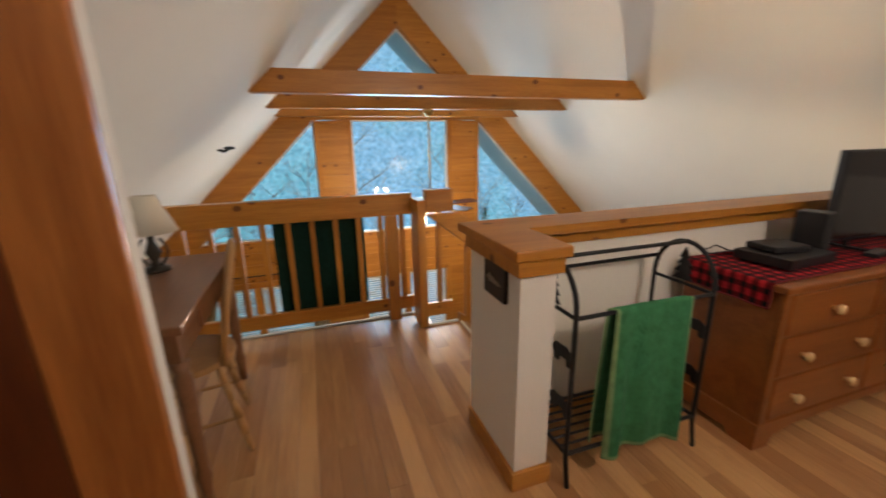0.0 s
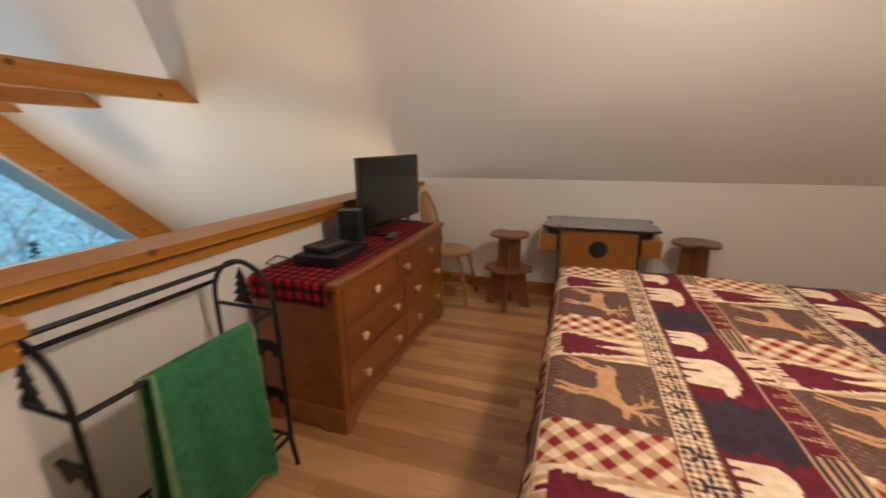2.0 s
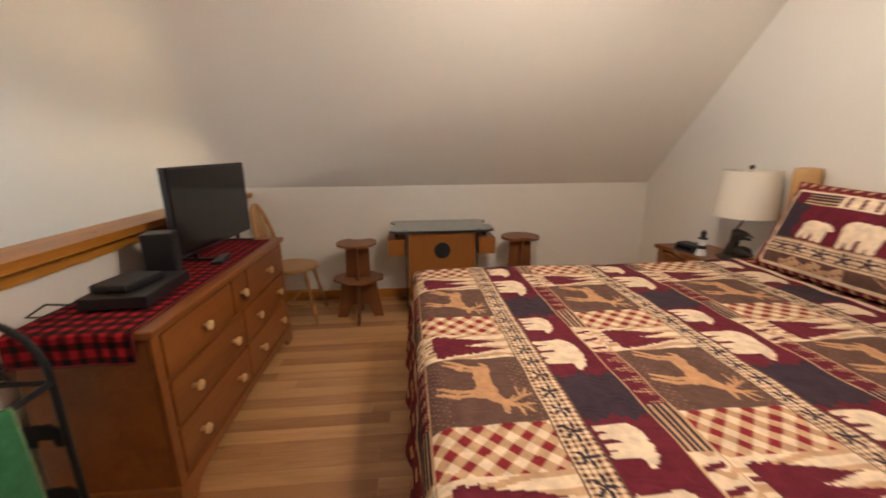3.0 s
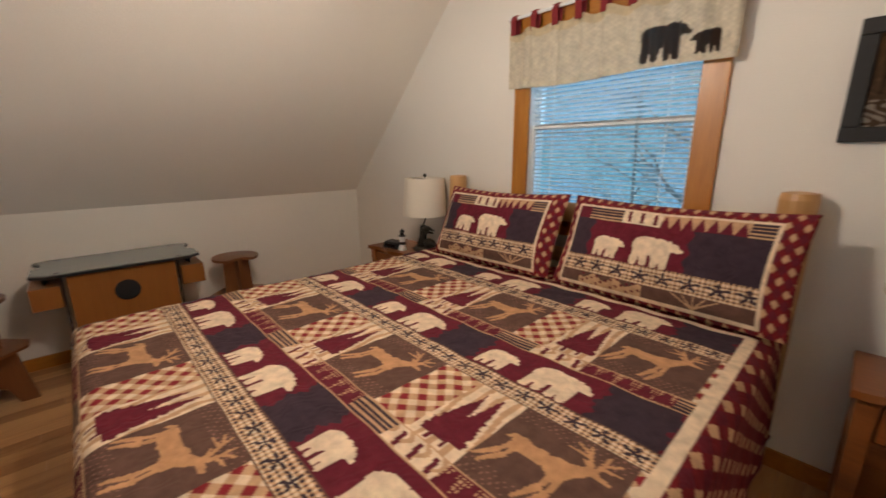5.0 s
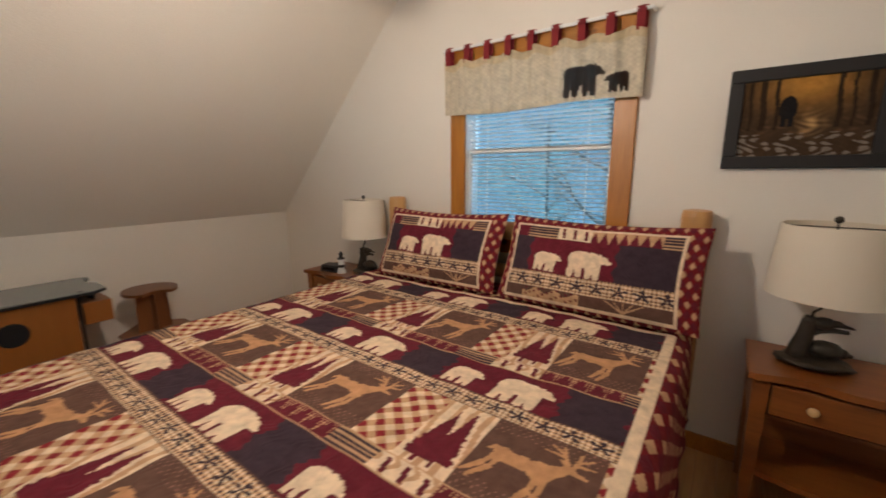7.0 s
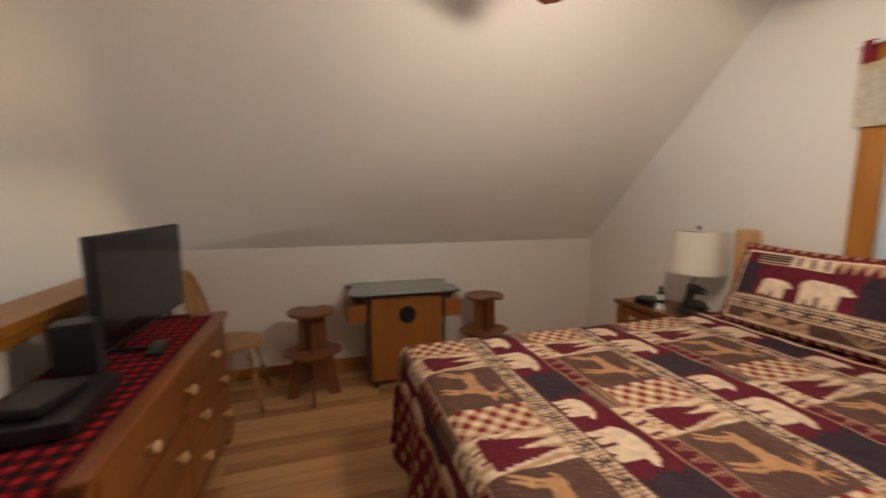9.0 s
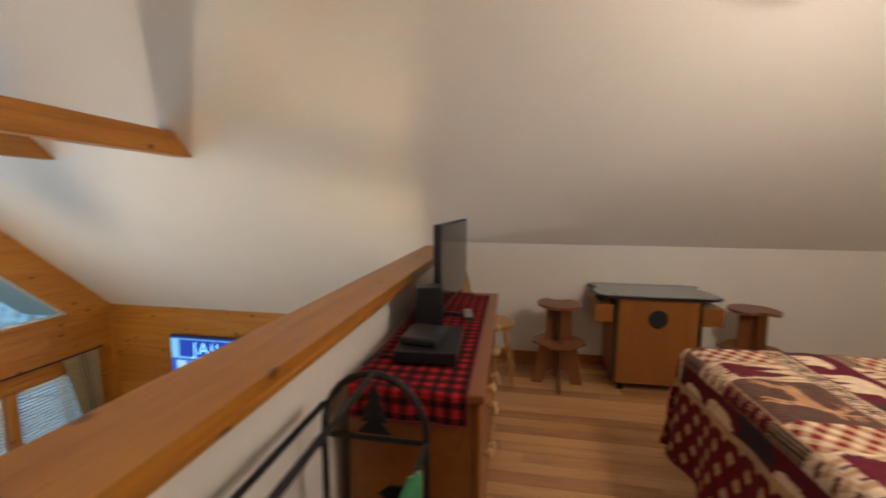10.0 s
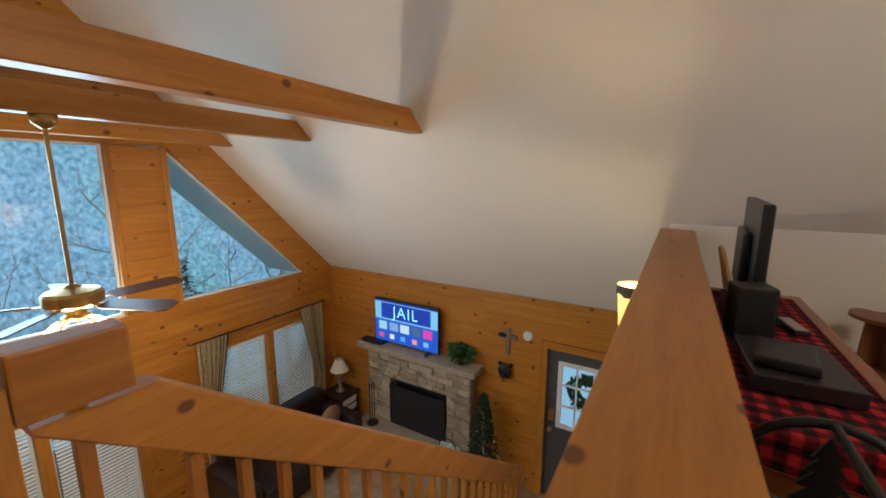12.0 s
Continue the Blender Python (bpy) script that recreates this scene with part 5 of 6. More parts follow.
# dresser
DX0, DX1, DY0, DY1, DH = 2.05, 3.50, 1.375, 1.83, 0.775
t = thing("dresser", ((DX0 + DX1) / 2, (DY0 + DY1) / 2, 0), "stained wooden six-drawer dresser against the half wall", "dresser")
w, d = (DX1 - DX0) / 2, (DY1 - DY0) / 2
bm = bmesh.new()
box(bm, -w - 0.012, w + 0.012, -d - 0.022, d, DH - 0.032, DH)
bevel(bm, 0.010, 3)
part("top", bm, M_oak, t)
boxpart("body", (-w + 0.01, w - 0.01, -d + 0.012, d - 0.004, 0.12, DH - 0.033), M_oak, t, bev=0.004)
bm = bmesh.new()
apr = [(-w - 0.004, 0.0), (-w + 0.09, 0.0), (-w + 0.12, 0.05), (-w + 0.22, 0.075), (0, 0.085), (w - 0.22, 0.075), (w - 0.12, 0.05), (w - 0.09, 0.0), (w + 0.004, 0.0), (w + 0.004, 0.125), (-w - 0.004, 0.125)]
prism(bm, apr, -d - 0.008, -d + 0.011)
part("apron", bm, M_oak, t)
for sx in (-1, 1):
    a = sx * (w - 0.004)
    bm = bmesh.new()
    prism(bm, [(-d + 0.012, 0), (-d + 0.10, 0), (-d + 0.13, 0.03), (d - 0.10, 0.03), (d - 0.07, 0), (d - 0.004, 0), (d - 0.004, 0.125), (-d + 0.012, 0.125)], a - 0.008, a + 0.008, "x")
    part("base_side", bm, M_oak, t)
    boxpart("corner_post", (sx * (w - 0.03) - 0.022, sx * (w - 0.03) + 0.022, -d - 0.004, -d + 0.011, 0.126, DH - 0.034), M_oak, t, bev=0.004)


def drawer(x0, x1, z0, z1, knobs):
    dr = boxpart("drawer", (x0, x1, -d - 0.006, -d + 0.011, z0, z1), M_oak, t, bev=0.006)
    for kx in knobs:
        bm = bmesh.new()
        lathe(bm, [(0.010, 0), (0.010, 0.015), (0.023, 0.024), (0.021, 0.036), (0.008, 0.042)], 14)
        bmesh.ops.transform(bm, matrix=pose(kx, -d - 0.006, (z0 + z1) / 2, 90), verts=bm.verts)
        part("knob", bm, M_knob, dr, "pale turned wooden knob", True)


for z0, z1 in ((0.14, 0.335), (0.35, 0.535)):
    drawer(-w + 0.06, -0.008, z0, z1, (-w + 0.19, -0.16))
    drawer(0.008, w - 0.06, z0, z1, (0.16, w - 0.19))
drawer(-w + 0.06, -0.10, 0.55, 0.728, (-w + 0.33,))
drawer(-0.088, 0.088, 0.55, 0.728, (0.0,))
drawer(0.10, w - 0.06, 0.55, 0.728, (w - 0.33,))

# plaid runner on the dresser


def plaid(s, t):
    a, b = (np.mod(s * 26, 1) < 0.5), (np.mod(t * 8, 1) < 0.5)
    col = np.tile(np.array((0.42, 0.016, 0.024)), (len(s), 1))
    paint(col, a ^ b, (0.11, 0.006, 0.010))
    paint(col, a & b, (0.010, 0.008, 0.009))
    return col


RUN = 1.36


def run_place(s, t):
    p = s * (RUN + 0.11) - 0.11
    x = np.where(p < 0, DX0 - 0.018, DX0 - 0.016 + p)
    z = np.where(p < 0, DH + 0.004 + p, DH + 0.005) + 0.0012 * np.sin(s * 60) * np.sin(t * 11)
    return np.stack([x - np.where(p < 0, 0.004 + 0.004 * np.sin(t * 14), 0), DY0 + 0.035 + t * 0.40, z], 1)


ob = printed_sheet("table_runner", 240, 70, run_place, plaid, M_print)
tagged(ob, "red and black buffalo plaid runner over the dresser top", "table runner")
ob.modifiers.new("thick", "SOLIDIFY").thickness = 0.004

rim = [(0.0, k / 30) for k in range(31)] + [(k / 60, 1.0) for k in range(1, 61)] + [(1.0, 1 - k / 30) for k in range(1, 31)] + [(1 - k / 60, 0.0) for k in range(1, 61)]
edge_line = run_place(np.array([p[0] for p in rim]), np.array([p[1] for p in rim]))
bm = bmesh.new()
tube(bm, [(p[0], p[1], p[2] + 0.001) for p in edge_line], 0.004, 6)
part("hem", bm, mat("dark_red_hem", (0.16, 0.010, 0.014), 0.9, fine=200), ob, "dark red stitched hem", True)

Z0 = DH + 0.007
t = thing("television", (3.165, 1.615, Z0), "switched-off flat screen television on the dresser", "television", turn=-3)
boxpart("screen_body", (-0.405, 0.405, -0.008, 0.03, 0.045, 0.500), M_black, t, bev=0.006)
boxpart("screen", (-0.396, 0.396, -0.0105, -0.0085, 0.06, 0.490), M_screen, t, bev=0)
boxpart("back_housing", (-0.2, 0.2, 0.031, 0.065, 0.10, 0.36), M_black, t, bev=0.012)
for x in (-0.24, 0.24):
    boxpart("foot", (x - 0.012, x + 0.012, -0.09, 0.10, 0, 0.012), M_black, t, bev=0.003)
    boxpart("neck", (x - 0.010, x + 0.010, 0.0, 0.02, 0.012, 0.06), M_black, t, bev=0.002)
t = thing("media_box", (2.39, 1.60, Z0), "flat black cable box on the plaid runner", "electronics", turn=3)
boxpart("case", (-0.17, 0.17, -0.12, 0.12, 0.006, 0.052), M_black, t, bev=0.005)
for x in (-0.14, 0.14):
    for y in (-0.09, 0.09):
        boxpart("foot", (x - 0.012, x + 0.012, y - 0.012, y + 0.012, 0, 0.006), M_felt, t, bev=0)
t = thing("streaming_box", (2.37, 1.62, Z0 + 0.0525), "small black streaming box stacked on the cable box", "electronics", turn=-8)
boxpart("case", (-0.10, 0.10, -0.075, 0.075, 0, 0.032), M_black, t, bev=0.010)
t = thing("speaker", (2.70, 1.66, Z0), "black upright speaker beside the television", "speaker", turn=14)
boxpart("case", (-0.055, 0.055, -0.05, 0.075, 0, 0.205), M_black, t, bev=0.008)
boxpart("grille", (-0.047, 0.047, -0.054, -0.0505, 0.008, 0.197), M_felt, t, bev=0)
t = thing("remote_control", (2.90, 1.50, Z0), "grey and black remote control lying on the runner", "remote", turn=10)
boxpart("case", (-0.09, 0.09, -0.027, 0.027, 0, 0.018), M_black, t, bev=0.005)
boxpart("keypad", (-0.08, 0.08, -0.02, 0.02, 0.0182, 0.0195), M_nickel, t, bev=0)
t = thing("power_cable", (0, 0, 0), "black cable running behind the dresser electronics", "cable")
bm = bmesh.new()
tube(bm, [(2.22, 1.72, Z0 + 0.03), (2.16, 1.76, Z0 + 0.06), (2.12, 1.795, Z0 + 0.03), (2.18, 1.80, Z0 + 0.004), (2.5, 1.80, Z0 + 0.005), (2.8, 1.79, Z0 + 0.005), (3.0, 1.72, Z0 + 0.10)], 0.004, 6)
part("cord", bm, M_black, t)

# towel rack
t = thing("towel_rack", (0, 0, 0), "black wrought iron quilt rack with tree and bear cutouts", "towel rack")
YF, YB = 1.50, 1.80
for x in (1.16, 1.83):
    bm = bmesh.new()
    pts = [(x, YF - 0.02, 0), (x, YF, 0.12), (x, YF, 0.72)] + [(x, (YF + YB) / 2 - math.cos(a) * (YB - YF) / 2, 0.75 + 0.17 * math.sin(a)) for a in [i * math.pi / 14 for i in range(15)]] + [(x, YB, 0.72), (x, YB, 0.12), (x, YB + 0.02, 0)]
    tube(bm, pts, 0.010, 8)
    part("end_frame", bm, M_iron, t, smooth=True)
    for z in (0.145, 0.73):
        bm = bmesh.new()
        tube(bm, [(x, YF, z), (x, YB, z)], 0.008, 8)
        part("cross_bar", bm, M_iron, t)
    for z, kind in ((0.745, 0), (0.52, 1), (0.30, 1)):
        bm = bmesh.new()
        if kind == 0:
            c = 1.65
            side = [(0.05, 0.0), (0.02, 0.035), (0.042, 0.035), (0.016, 0.07), (0.034, 0.07), (0.012, 0.10), (0.024, 0.10), (0.0, 0.15)]
            prism(bm, [(c + a, z + b) for a, b in side] + [(c - a, z + b) for a, b in side[-2::-1]], x - 0.003, x + 0.003, "x")
        else:
            prism(bm, [(YF, z), (YF, z + 0.05), (YF + 0.04, z + 0.075), (YF + 0.11, z + 0.07), (YF + 0.14, z + 0.045), (YF + 0.12, z + 0.03), (YF + 0.11, z), (YF + 0.085, z), (YF + 0.08, z + 0.025), (YF + 0.04, z + 0.025), (YF + 0.035, z)], x - 0.003, x + 0.003, "x")
        part("cutout_ornament", bm, M_iron, t)
for y, z in ((YF, 0.73), ((YF + YB) / 2, 0.92), (YB, 0.82), (YF, 0.145), (YB, 0.145)):
    bm = bmesh.new()
    tube(bm, [(1.16, y, z), (1.83, y, z)], 0.009, 8)
    part("rail", bm, M_iron, t)
for i in range(6):
    y = YF + 0.04 + i * 0.045
    bm = bmesh.new()
    tube(bm, [(1.16, y, 0.15), (1.83, y, 0.15)], 0.006, 6)
    part("shelf_bar", bm, M_iron, t)

TX0, TX1 = 1.33, 1.70


def towel_place(s, t):
    p = t * 1.28 - 0.66            # along the towel, zero on the rail
    y = YF + np.where(p < 0, -0.018, 0.018) * np.clip(np.abs(p) / 0.03, 0, 1)
    z = 0.745 - np.maximum(np.abs(p) - 0.02, 0)
    fold = np.clip(np.abs(p) / 0.5, 0, 1)
    y = y - np.where(p < 0, 1, -0.6) * fold * (0.035 * np.sin(s * 9 + 0.6) ** 2 + 0.012 * np.sin(s * 23))
    x = TX0 + s * (TX1 - TX0) + fold * 0.03 * np.sin(s * 3) + 0.05 * fold * (s - 0.5) + np.where(p > 0, -0.02, 0)
    z = z + 0.02 * np.sin(s * 4) * fold
    return np.stack([x, y, z], 1)


def towel_col(s, t):
    col = np.tile(np.array((0.045, 0.185, 0.080)), (len(s), 1))
    paint(col, (s < 0.03) | (s > 0.975) | (t < 0.012) | (t > 0.988), (0.20, 0.32, 0.15))
    return col


ob = printed_sheet("towel", 70, 120, towel_place, towel_col, M_print)
tagged(ob, "green terry blanket with pale hem draped over the iron rack", "towel")
ob.modifiers.new("thick", "SOLIDIFY").thickness = 0.006

t = thing("wall_plaque", (0.953, 1.715, 0.84), "small dark square plaque with a leaf motif on the half wall", "plaque")
boxpart("tile", (-0.018, 0, -0.088, 0.088, -0.072, 0.072), M_black, t, bev=0.005)
for k in (-0.03, 0.0, 0.03):
    bm = bmesh.new()
    prism(bm, [(k - 0.03, -0.01), (k, 0.012 + k * 0.3), (k + 0.03, 0.0), (k, -0.015)], -0.0205, -0.0182, "x")
    part("motif", bm, M_nickel, t)

# desk nook
M_desk = wood("desk_wood", (0.27, 0.12, 0.055), (0.18, 0.075, 0.03), 1, ring=9, rough=0.4, knots=0.0)
t = thing("desk", (-0.42, 2.34, 0), "brown wooden writing desk by the loft railing", "desk")
boxpart("top", (-0.27, 0.27, -0.51, 0.51, 0.745, 0.78), M_desk, t, bev=0.008)
boxpart("apron", (-0.235, 0.235, -0.46, 0.46, 0.62, 0.744), M_desk, t)
for x in (-0.225, 0.225):
    for y in (-0.45, 0.45):
        bm = bmesh.new()
        lathe(bm, [(0.020, 0), (0.022, 0.08), (0.030, 0.14), (0.022, 0.17), (0.028, 0.40), (0.032, 0.56), (0.024, 0.58), (0.034, 0.62)], 14, (x, y, 0))
        part("leg", bm, M_desk, t, smooth=True)
boxpart("drawer", (0.236, 0.25, -0.2, 0.2, 0.64, 0.73), M_desk, t)
t = thing("desk_lamp", (-0.44, 2.58, 0.78), "small lamp with scrolled dark base and beige shade on the desk", "lamp")
bm = bmesh.new()
lathe(bm, [(0.06, 0), (0.06, 0.015), (0.02, 0.025), (0.016, 0.05), (0.035, 0.09), (0.016, 0.14), (0.012, 0.20)], 18)
part("base", bm, M_bronze, t, smooth=True)
bm = bmesh.new()
for s in (-1, 1):
    tube(bm, [(s * (0.02 + 0.04 * math.sin(a * 0.5)), 0, 0.02 + 0.025 * a) for a in [i * 0.5 for i in range(12)]], 0.006, 6)
part("scroll", bm, M_bronze, t)
bm = bmesh.new()
n, rings = 32, []
for rr, z in ((0.055, 0.36), (0.075, 0.30), (0.12, 0.19), (0.116, 0.19), (0.071, 0.30), (0.051, 0.36)):
    rings.append([bm.verts.new((rr * math.cos(2 * math.pi * i / n), rr * math.sin(2 * math.pi * i / n), z)) for i in range(n)])
for a, b in zip(rings, rings[1:] + rings[:1]):
    for i in range(n):
        bm.faces.new((a[i], a[(i + 1) % n], b[(i + 1) % n], b[i]))
part("shade", bm, M_shade, t, "flared beige shade", True)

ob = printed_sheet("hanging_cloth", 60, 30, lambda s, u: np.stack([0.02 + s * 0.63, 3.335 + 0.008 * np.sin(s * 20), 0.06 + u * 0.80], 1), lambda s, u: np.tile(np.array((0.006, 0.030, 0.022)), (len(s), 1)), M_print)
tagged(ob, "dark green cloth hung behind the railing balusters", "cloth")
ob.modifiers.new("thick", "SOLIDIFY").thickness = 0.006

# ceiling fans
M_blade = wood("fan_blade", (0.14, 0.035, 0.014), (0.09, 0.02, 0.008), 0, ring=6, knots=0.0, coat=0.3)
M_bulb = glow("frosted_lit_glass", (1.0, 0.78, 0.42), 2.6)


def ceiling_fan(x, y, top, hub, metal, blade, span, turn, label, lights):
    t = thing("ceiling_fan", (x, y, hub), label, "ceiling fan", turn=turn)
    bm = bmesh.new()
    lathe(bm, [(0.02, top - hub - 0.08), (0.055, top - hub - 0.05), (0.065, top - hub)], 20)
    part("canopy", bm, metal, t, smooth=True)
    bm = bmesh.new()
    tube(bm, [(0, 0, 0.10), (0, 0, top - hub - 0.05)], 0.012, 10)
    part("downrod", bm, metal, t)
    bm = bmesh.new()
    lathe(bm, [(0.02, 0.13), (0.05, 0.11), (0.135, 0.09), (0.15, 0.07), (0.15, 0.01), (0.12, -0.01), (0.06, -0.02), (0.05, -0.06), (0.075, -0.075), (0.05, -0.10), (0.02, -0.11)], 28)
    part("motor", bm, metal, t, smooth=False)
    for k in range(5):
        bm = bmesh.new()
        o = [(0.20, -0.05), (0.26, -0.062), (span - 0.05, -0.072), (span, -0.045), (span, 0.045), (span - 0.05, 0.072), (0.26, 0.062), (0.20, 0.05)]
        prism(bm, o, -0.004, 0.004, "z")
        bmesh.ops.transform(bm, matrix=pose(0, 0, 0.01, 0, 0, k * 72) @ pose(0, 0, 0, 11, 0, 0), verts=bm.verts)
        b = part("blade", bm, blade, t)
        bm = bmesh.new()
        box(bm, 0.12, 0.26, -0.018, 0.018, -0.010, -0.004)
        bmesh.ops.transform(bm, matrix=pose(0, 0, 0.01, 0, 0, k * 72), verts=bm.verts)
        part("blade_arm", bm, metal, b)
    if not lights:
        bm = bmesh.new()
        lathe(bm, [(0.10, -0.085), (0.115, -0.12), (0.10, -0.165), (0.05, -0.20)], 24)
        g = part("glass_bowl", bm, M_bulb, t, "lit frosted glass bowl", True)
        g.visible_shadow = False
        # unseen cap added below the bulb to cut its light on the bed
        bm = bmesh.new()
        lathe(bm, [(0.012, -0.195), (0.045, -0.204), (0.040, -0.212), (0.015, -0.218), (0.008, -0.234)], 24)
        part("finial", bm, metal, t, "dark finial cap added to shade the bed from the bulb", True)
    for k in range(lights):
        a = k * 2 * math.pi / lights + 0.4
        c, s = math.cos(a), math.sin(a)
        bm = bmesh.new()
        tube(bm, [(0.03 * c, 0.03 * s, -0.085), (0.09 * c, 0.09 * s, -0.10), (0.12 * c, 0.12 * s, -0.13)], 0.008, 8)
        lt = part("light_arm", bm, metal, t)
        bm = bmesh.new()
        lathe(bm, [(0.018, 0), (0.030, -0.02), (0.042, -0.06), (0.055, -0.085)], 16)
        bmesh.ops.transform(bm, matrix=pose(0.12 * c, 0.12 * s, -0.125) @ Matrix.Rotation(-0.5, 4, Vector((-s, c, 0))), verts=bm.verts)
        g = part("glass_shade", bm, M_bulb, lt, "lit frosted glass shade", True)
        g.visible_shadow = False
    return t


ceiling_fan(1.77, -0.12, RZ - 0.06, 2.16, M_bronze, M_blade, 0.64, 13, "dark ceiling fan with reddish blades and lit bowl", 0)
ceiling_fan(1.71, 5.12, 1.735, 0.60, M_brass, M_blade, 0.66, 8, "brass ceiling fan with lit lamps hung from a tie beam", 4)

# ---- great room: things ----
FX = 5.20
fp = thing("fireplace", (0, 0, 0), "stacked fieldstone fireplace with stone mantel and dark firebox", "fireplace")
OY0, OY1, OZ0, OZ1 = 4.47, 5.47, -2.33, -1.62
FY0, FY1, FT = 4.10, 5.90, -1.19
bm = bmesh.new()
holed(bm, FY0 + 0.01, FY1 - 0.01, LOW, FT, [(OY0, OY1, OZ0, OZ1)], lambda a, b, c, d: box(bm, FX + 0.03, XR - 0.003, a, b, c, d))
part("core", bm, M_mortar, fp)
bm = bmesh.new()
box(bm, XR - 0.02, XR - 0.004, OY0, OY1, OZ0, OZ1)
part("firebox_back", bm, M_black, fp)
r = random.Random(11)
z = LOW
while z < FT - 0.02:
    h = min(r.choice((0.06, 0.08, 0.10, 0.13)), FT - z)
    for s, e in solid(FY0, FY1, [(OY0, OY1)] if z + h > OZ0 + 0.02 and z < OZ1 - 0.02 else []):
        y = s
        while y < e - 0.01:
            n = min(e, y + r.uniform(0.10, 0.28))
            if e - n < 0.06:
                n = e
            f = FX + r.uniform(-0.02, 0.012)
            g = 0.005
            k = [r.uniform(0, 0.012) for _ in range(4)]
            me = bpy.data.meshes.new("stone")
            fr = [(f, y + g + k[0], z + g), (f + r.uniform(0, .01), n - g - k[1], z + g + k[2] * 0.5), (f, n - g, z + h - g), (f + r.uniform(0, .01), y + g, z + h - g - k[3] * 0.5)]
            bk = [(FX + 0.032, y + g * 0.4, z + g * 0.4), (FX + 0.032, n - g * 0.4, z + g * 0.4), (FX + 0.032, n - g * 0.4, z + h - g * 0.4), (FX + 0.032, y + g * 0.4, z + h - g * 0.4)]
            me.from_pydata(fr + bk, [], [(0, 3, 2, 1), (0, 1, 5, 4), (1, 2, 6, 5), (2, 3, 7, 6), (3, 0, 4, 7)])
            me.materials.append(M_stone)
            new("stone", me).parent = fp
            y = n
    z += h
bm = bmesh.new()
box(bm, FX - 0.10, XR - 0.004, FY0 - 0.10, FY1 + 0.14, FT, FT + 0.085)
bevel(bm, 0.012, 2)
part("mantel_shelf", bm, M_slate, fp, "rough-edged pale stone mantel shelf")
boxpart("hearth", (FX - 0.45, FX - 0.025, FY0 - 0.05, FY1 + 0.05, LOW, OZ0), M_slate, fp, bev=0.012)
scr = thing("fire_screen", (FX - 0.02, 4.97, OZ0), "black mesh fire screen with curled top before the firebox", "fire screen")
boxpart("mesh", (0.0, 0.006, -0.47, 0.47, 0.0, 0.62), M_felt, scr, bev=0)
for d in ((-0.005, 0.012, -0.49, -0.471, 0, 0.63), (-0.005, 0.012, 0.471, 0.49, 0, 0.63), (-0.005, 0.012, -0.47, 0.47, 0.621, 0.645)):
    boxpart("frame_bar", d, M_iron, scr, bev=0.003)
bm = bmesh.new()
tube(bm, [(0.002, 0.47 * math.cos(a), 0.64 + 0.09 * math.sin(a)) for a in [i * math.pi / 16 for i in range(17)]], 0.008, 6)
part("arched_bar", bm, M_iron, scr)
fs = thing("fire_tool_set", (FX - 0.18, 5.68, OZ0), "black iron fireplace tools on a stand", "fire tools")
bm = bmesh.new()
lathe(bm, [(0.09, 0), (0.09, 0.015), (0.02, 0.025)], 16)
part("base", bm, M_iron, fs)
for dx, dy in ((0.0, 0.0), (0.05, 0.0), (-0.05, 0.0), (0, 0.05)):
    bm = bmesh.new()
    tube(bm, [(dx, dy, 0.02), (dx, dy, 0.60)], 0.007, 6)
    blob(bm, (dx, dy, 0.62), (0.014, 0.014, 0.025), 1)
    part("tool", bm, M_iron, fs)

MT = FT + 0.086
tv = thing("television", (5.27, 5.21, MT), "lit flat screen television showing a blue menu on the mantel", "television")
boxpart("screen_body", (-0.005, 0.03, -0.57, 0.57, 0.045, 0.715), M_black, tv, bev=0.005)
for y in (-0.4, 0.4):
    boxpart("foot", (-0.09, 0.09, y - 0.015, y + 0.015, 0, 0.046), M_black, tv, bev=0.004)


def menu(s, t):
    col = np.tile(np.array((0.015, 0.10, 0.62)), (len(s), 1))
    paint(col, (t > 0.52) & (t < 0.94), (0.20, 0.55, 0.85))
    paint(col, (t > 0.55) & (t < 0.92) & (s > 0.10) & (s < 0.90), (0.01, 0.05, 0.42))
    paint(col, t > 0.95, (0.01, 0.02, 0.10))
    for k in range(5):
        m = (s > 0.06 + k * 0.18) & (s < 0.20 + k * 0.18)
        paint(col, m & (t > 0.28) & (t < 0.47), ((0.35, 0.65, 0.80), (0.20, 0.40, 0.75), (0.55, 0.75, 0.85), (0.06, 0.15, 0.30), (0.75, 0.06, 0.45))[k])
        paint(col, m & (t > 0.07) & (t < 0.20) & (s < 0.14 + k * 0.18), ((0.7, 0.08, 0.25), (0.8, 0.75, 0.6), (0.1, 0.4, 0.9), (0.85, 0.3, 0.35), (0.2, 0.5, 0.9))[k])
    return col


M_menu = bpy.data.materials.new("lit_screen")
M_menu.use_nodes = True
at = M_menu.node_tree.nodes.new("ShaderNodeVertexColor")
at.layer_name = "print"
pb = M_menu.node_tree.nodes["Principled BSDF"]
pb.inputs["Base Color"].default_value = (0.01, 0.01, 0.01, 1)
pb.inputs["Roughness"].default_value = 0.2
M_menu.node_tree.links.new(at.outputs[0], pb.inputs["Emission Color"])
pb.inputs["Emission Strength"].default_value = 1.1
ob = printed_sheet("screen", 90, 60, lambda s, t: np.stack([0 * s - 0.007, 0.56 - s * 1.12, 0.055 + t * 0.65], 1), menu, M_menu)
ob.parent = tv
fc = bpy.data.curves.new("caption", "FONT")
fc.body, fc.size, fc.align_x = "JAIL", 0.24, "CENTER"
fc.space_character = 1.15
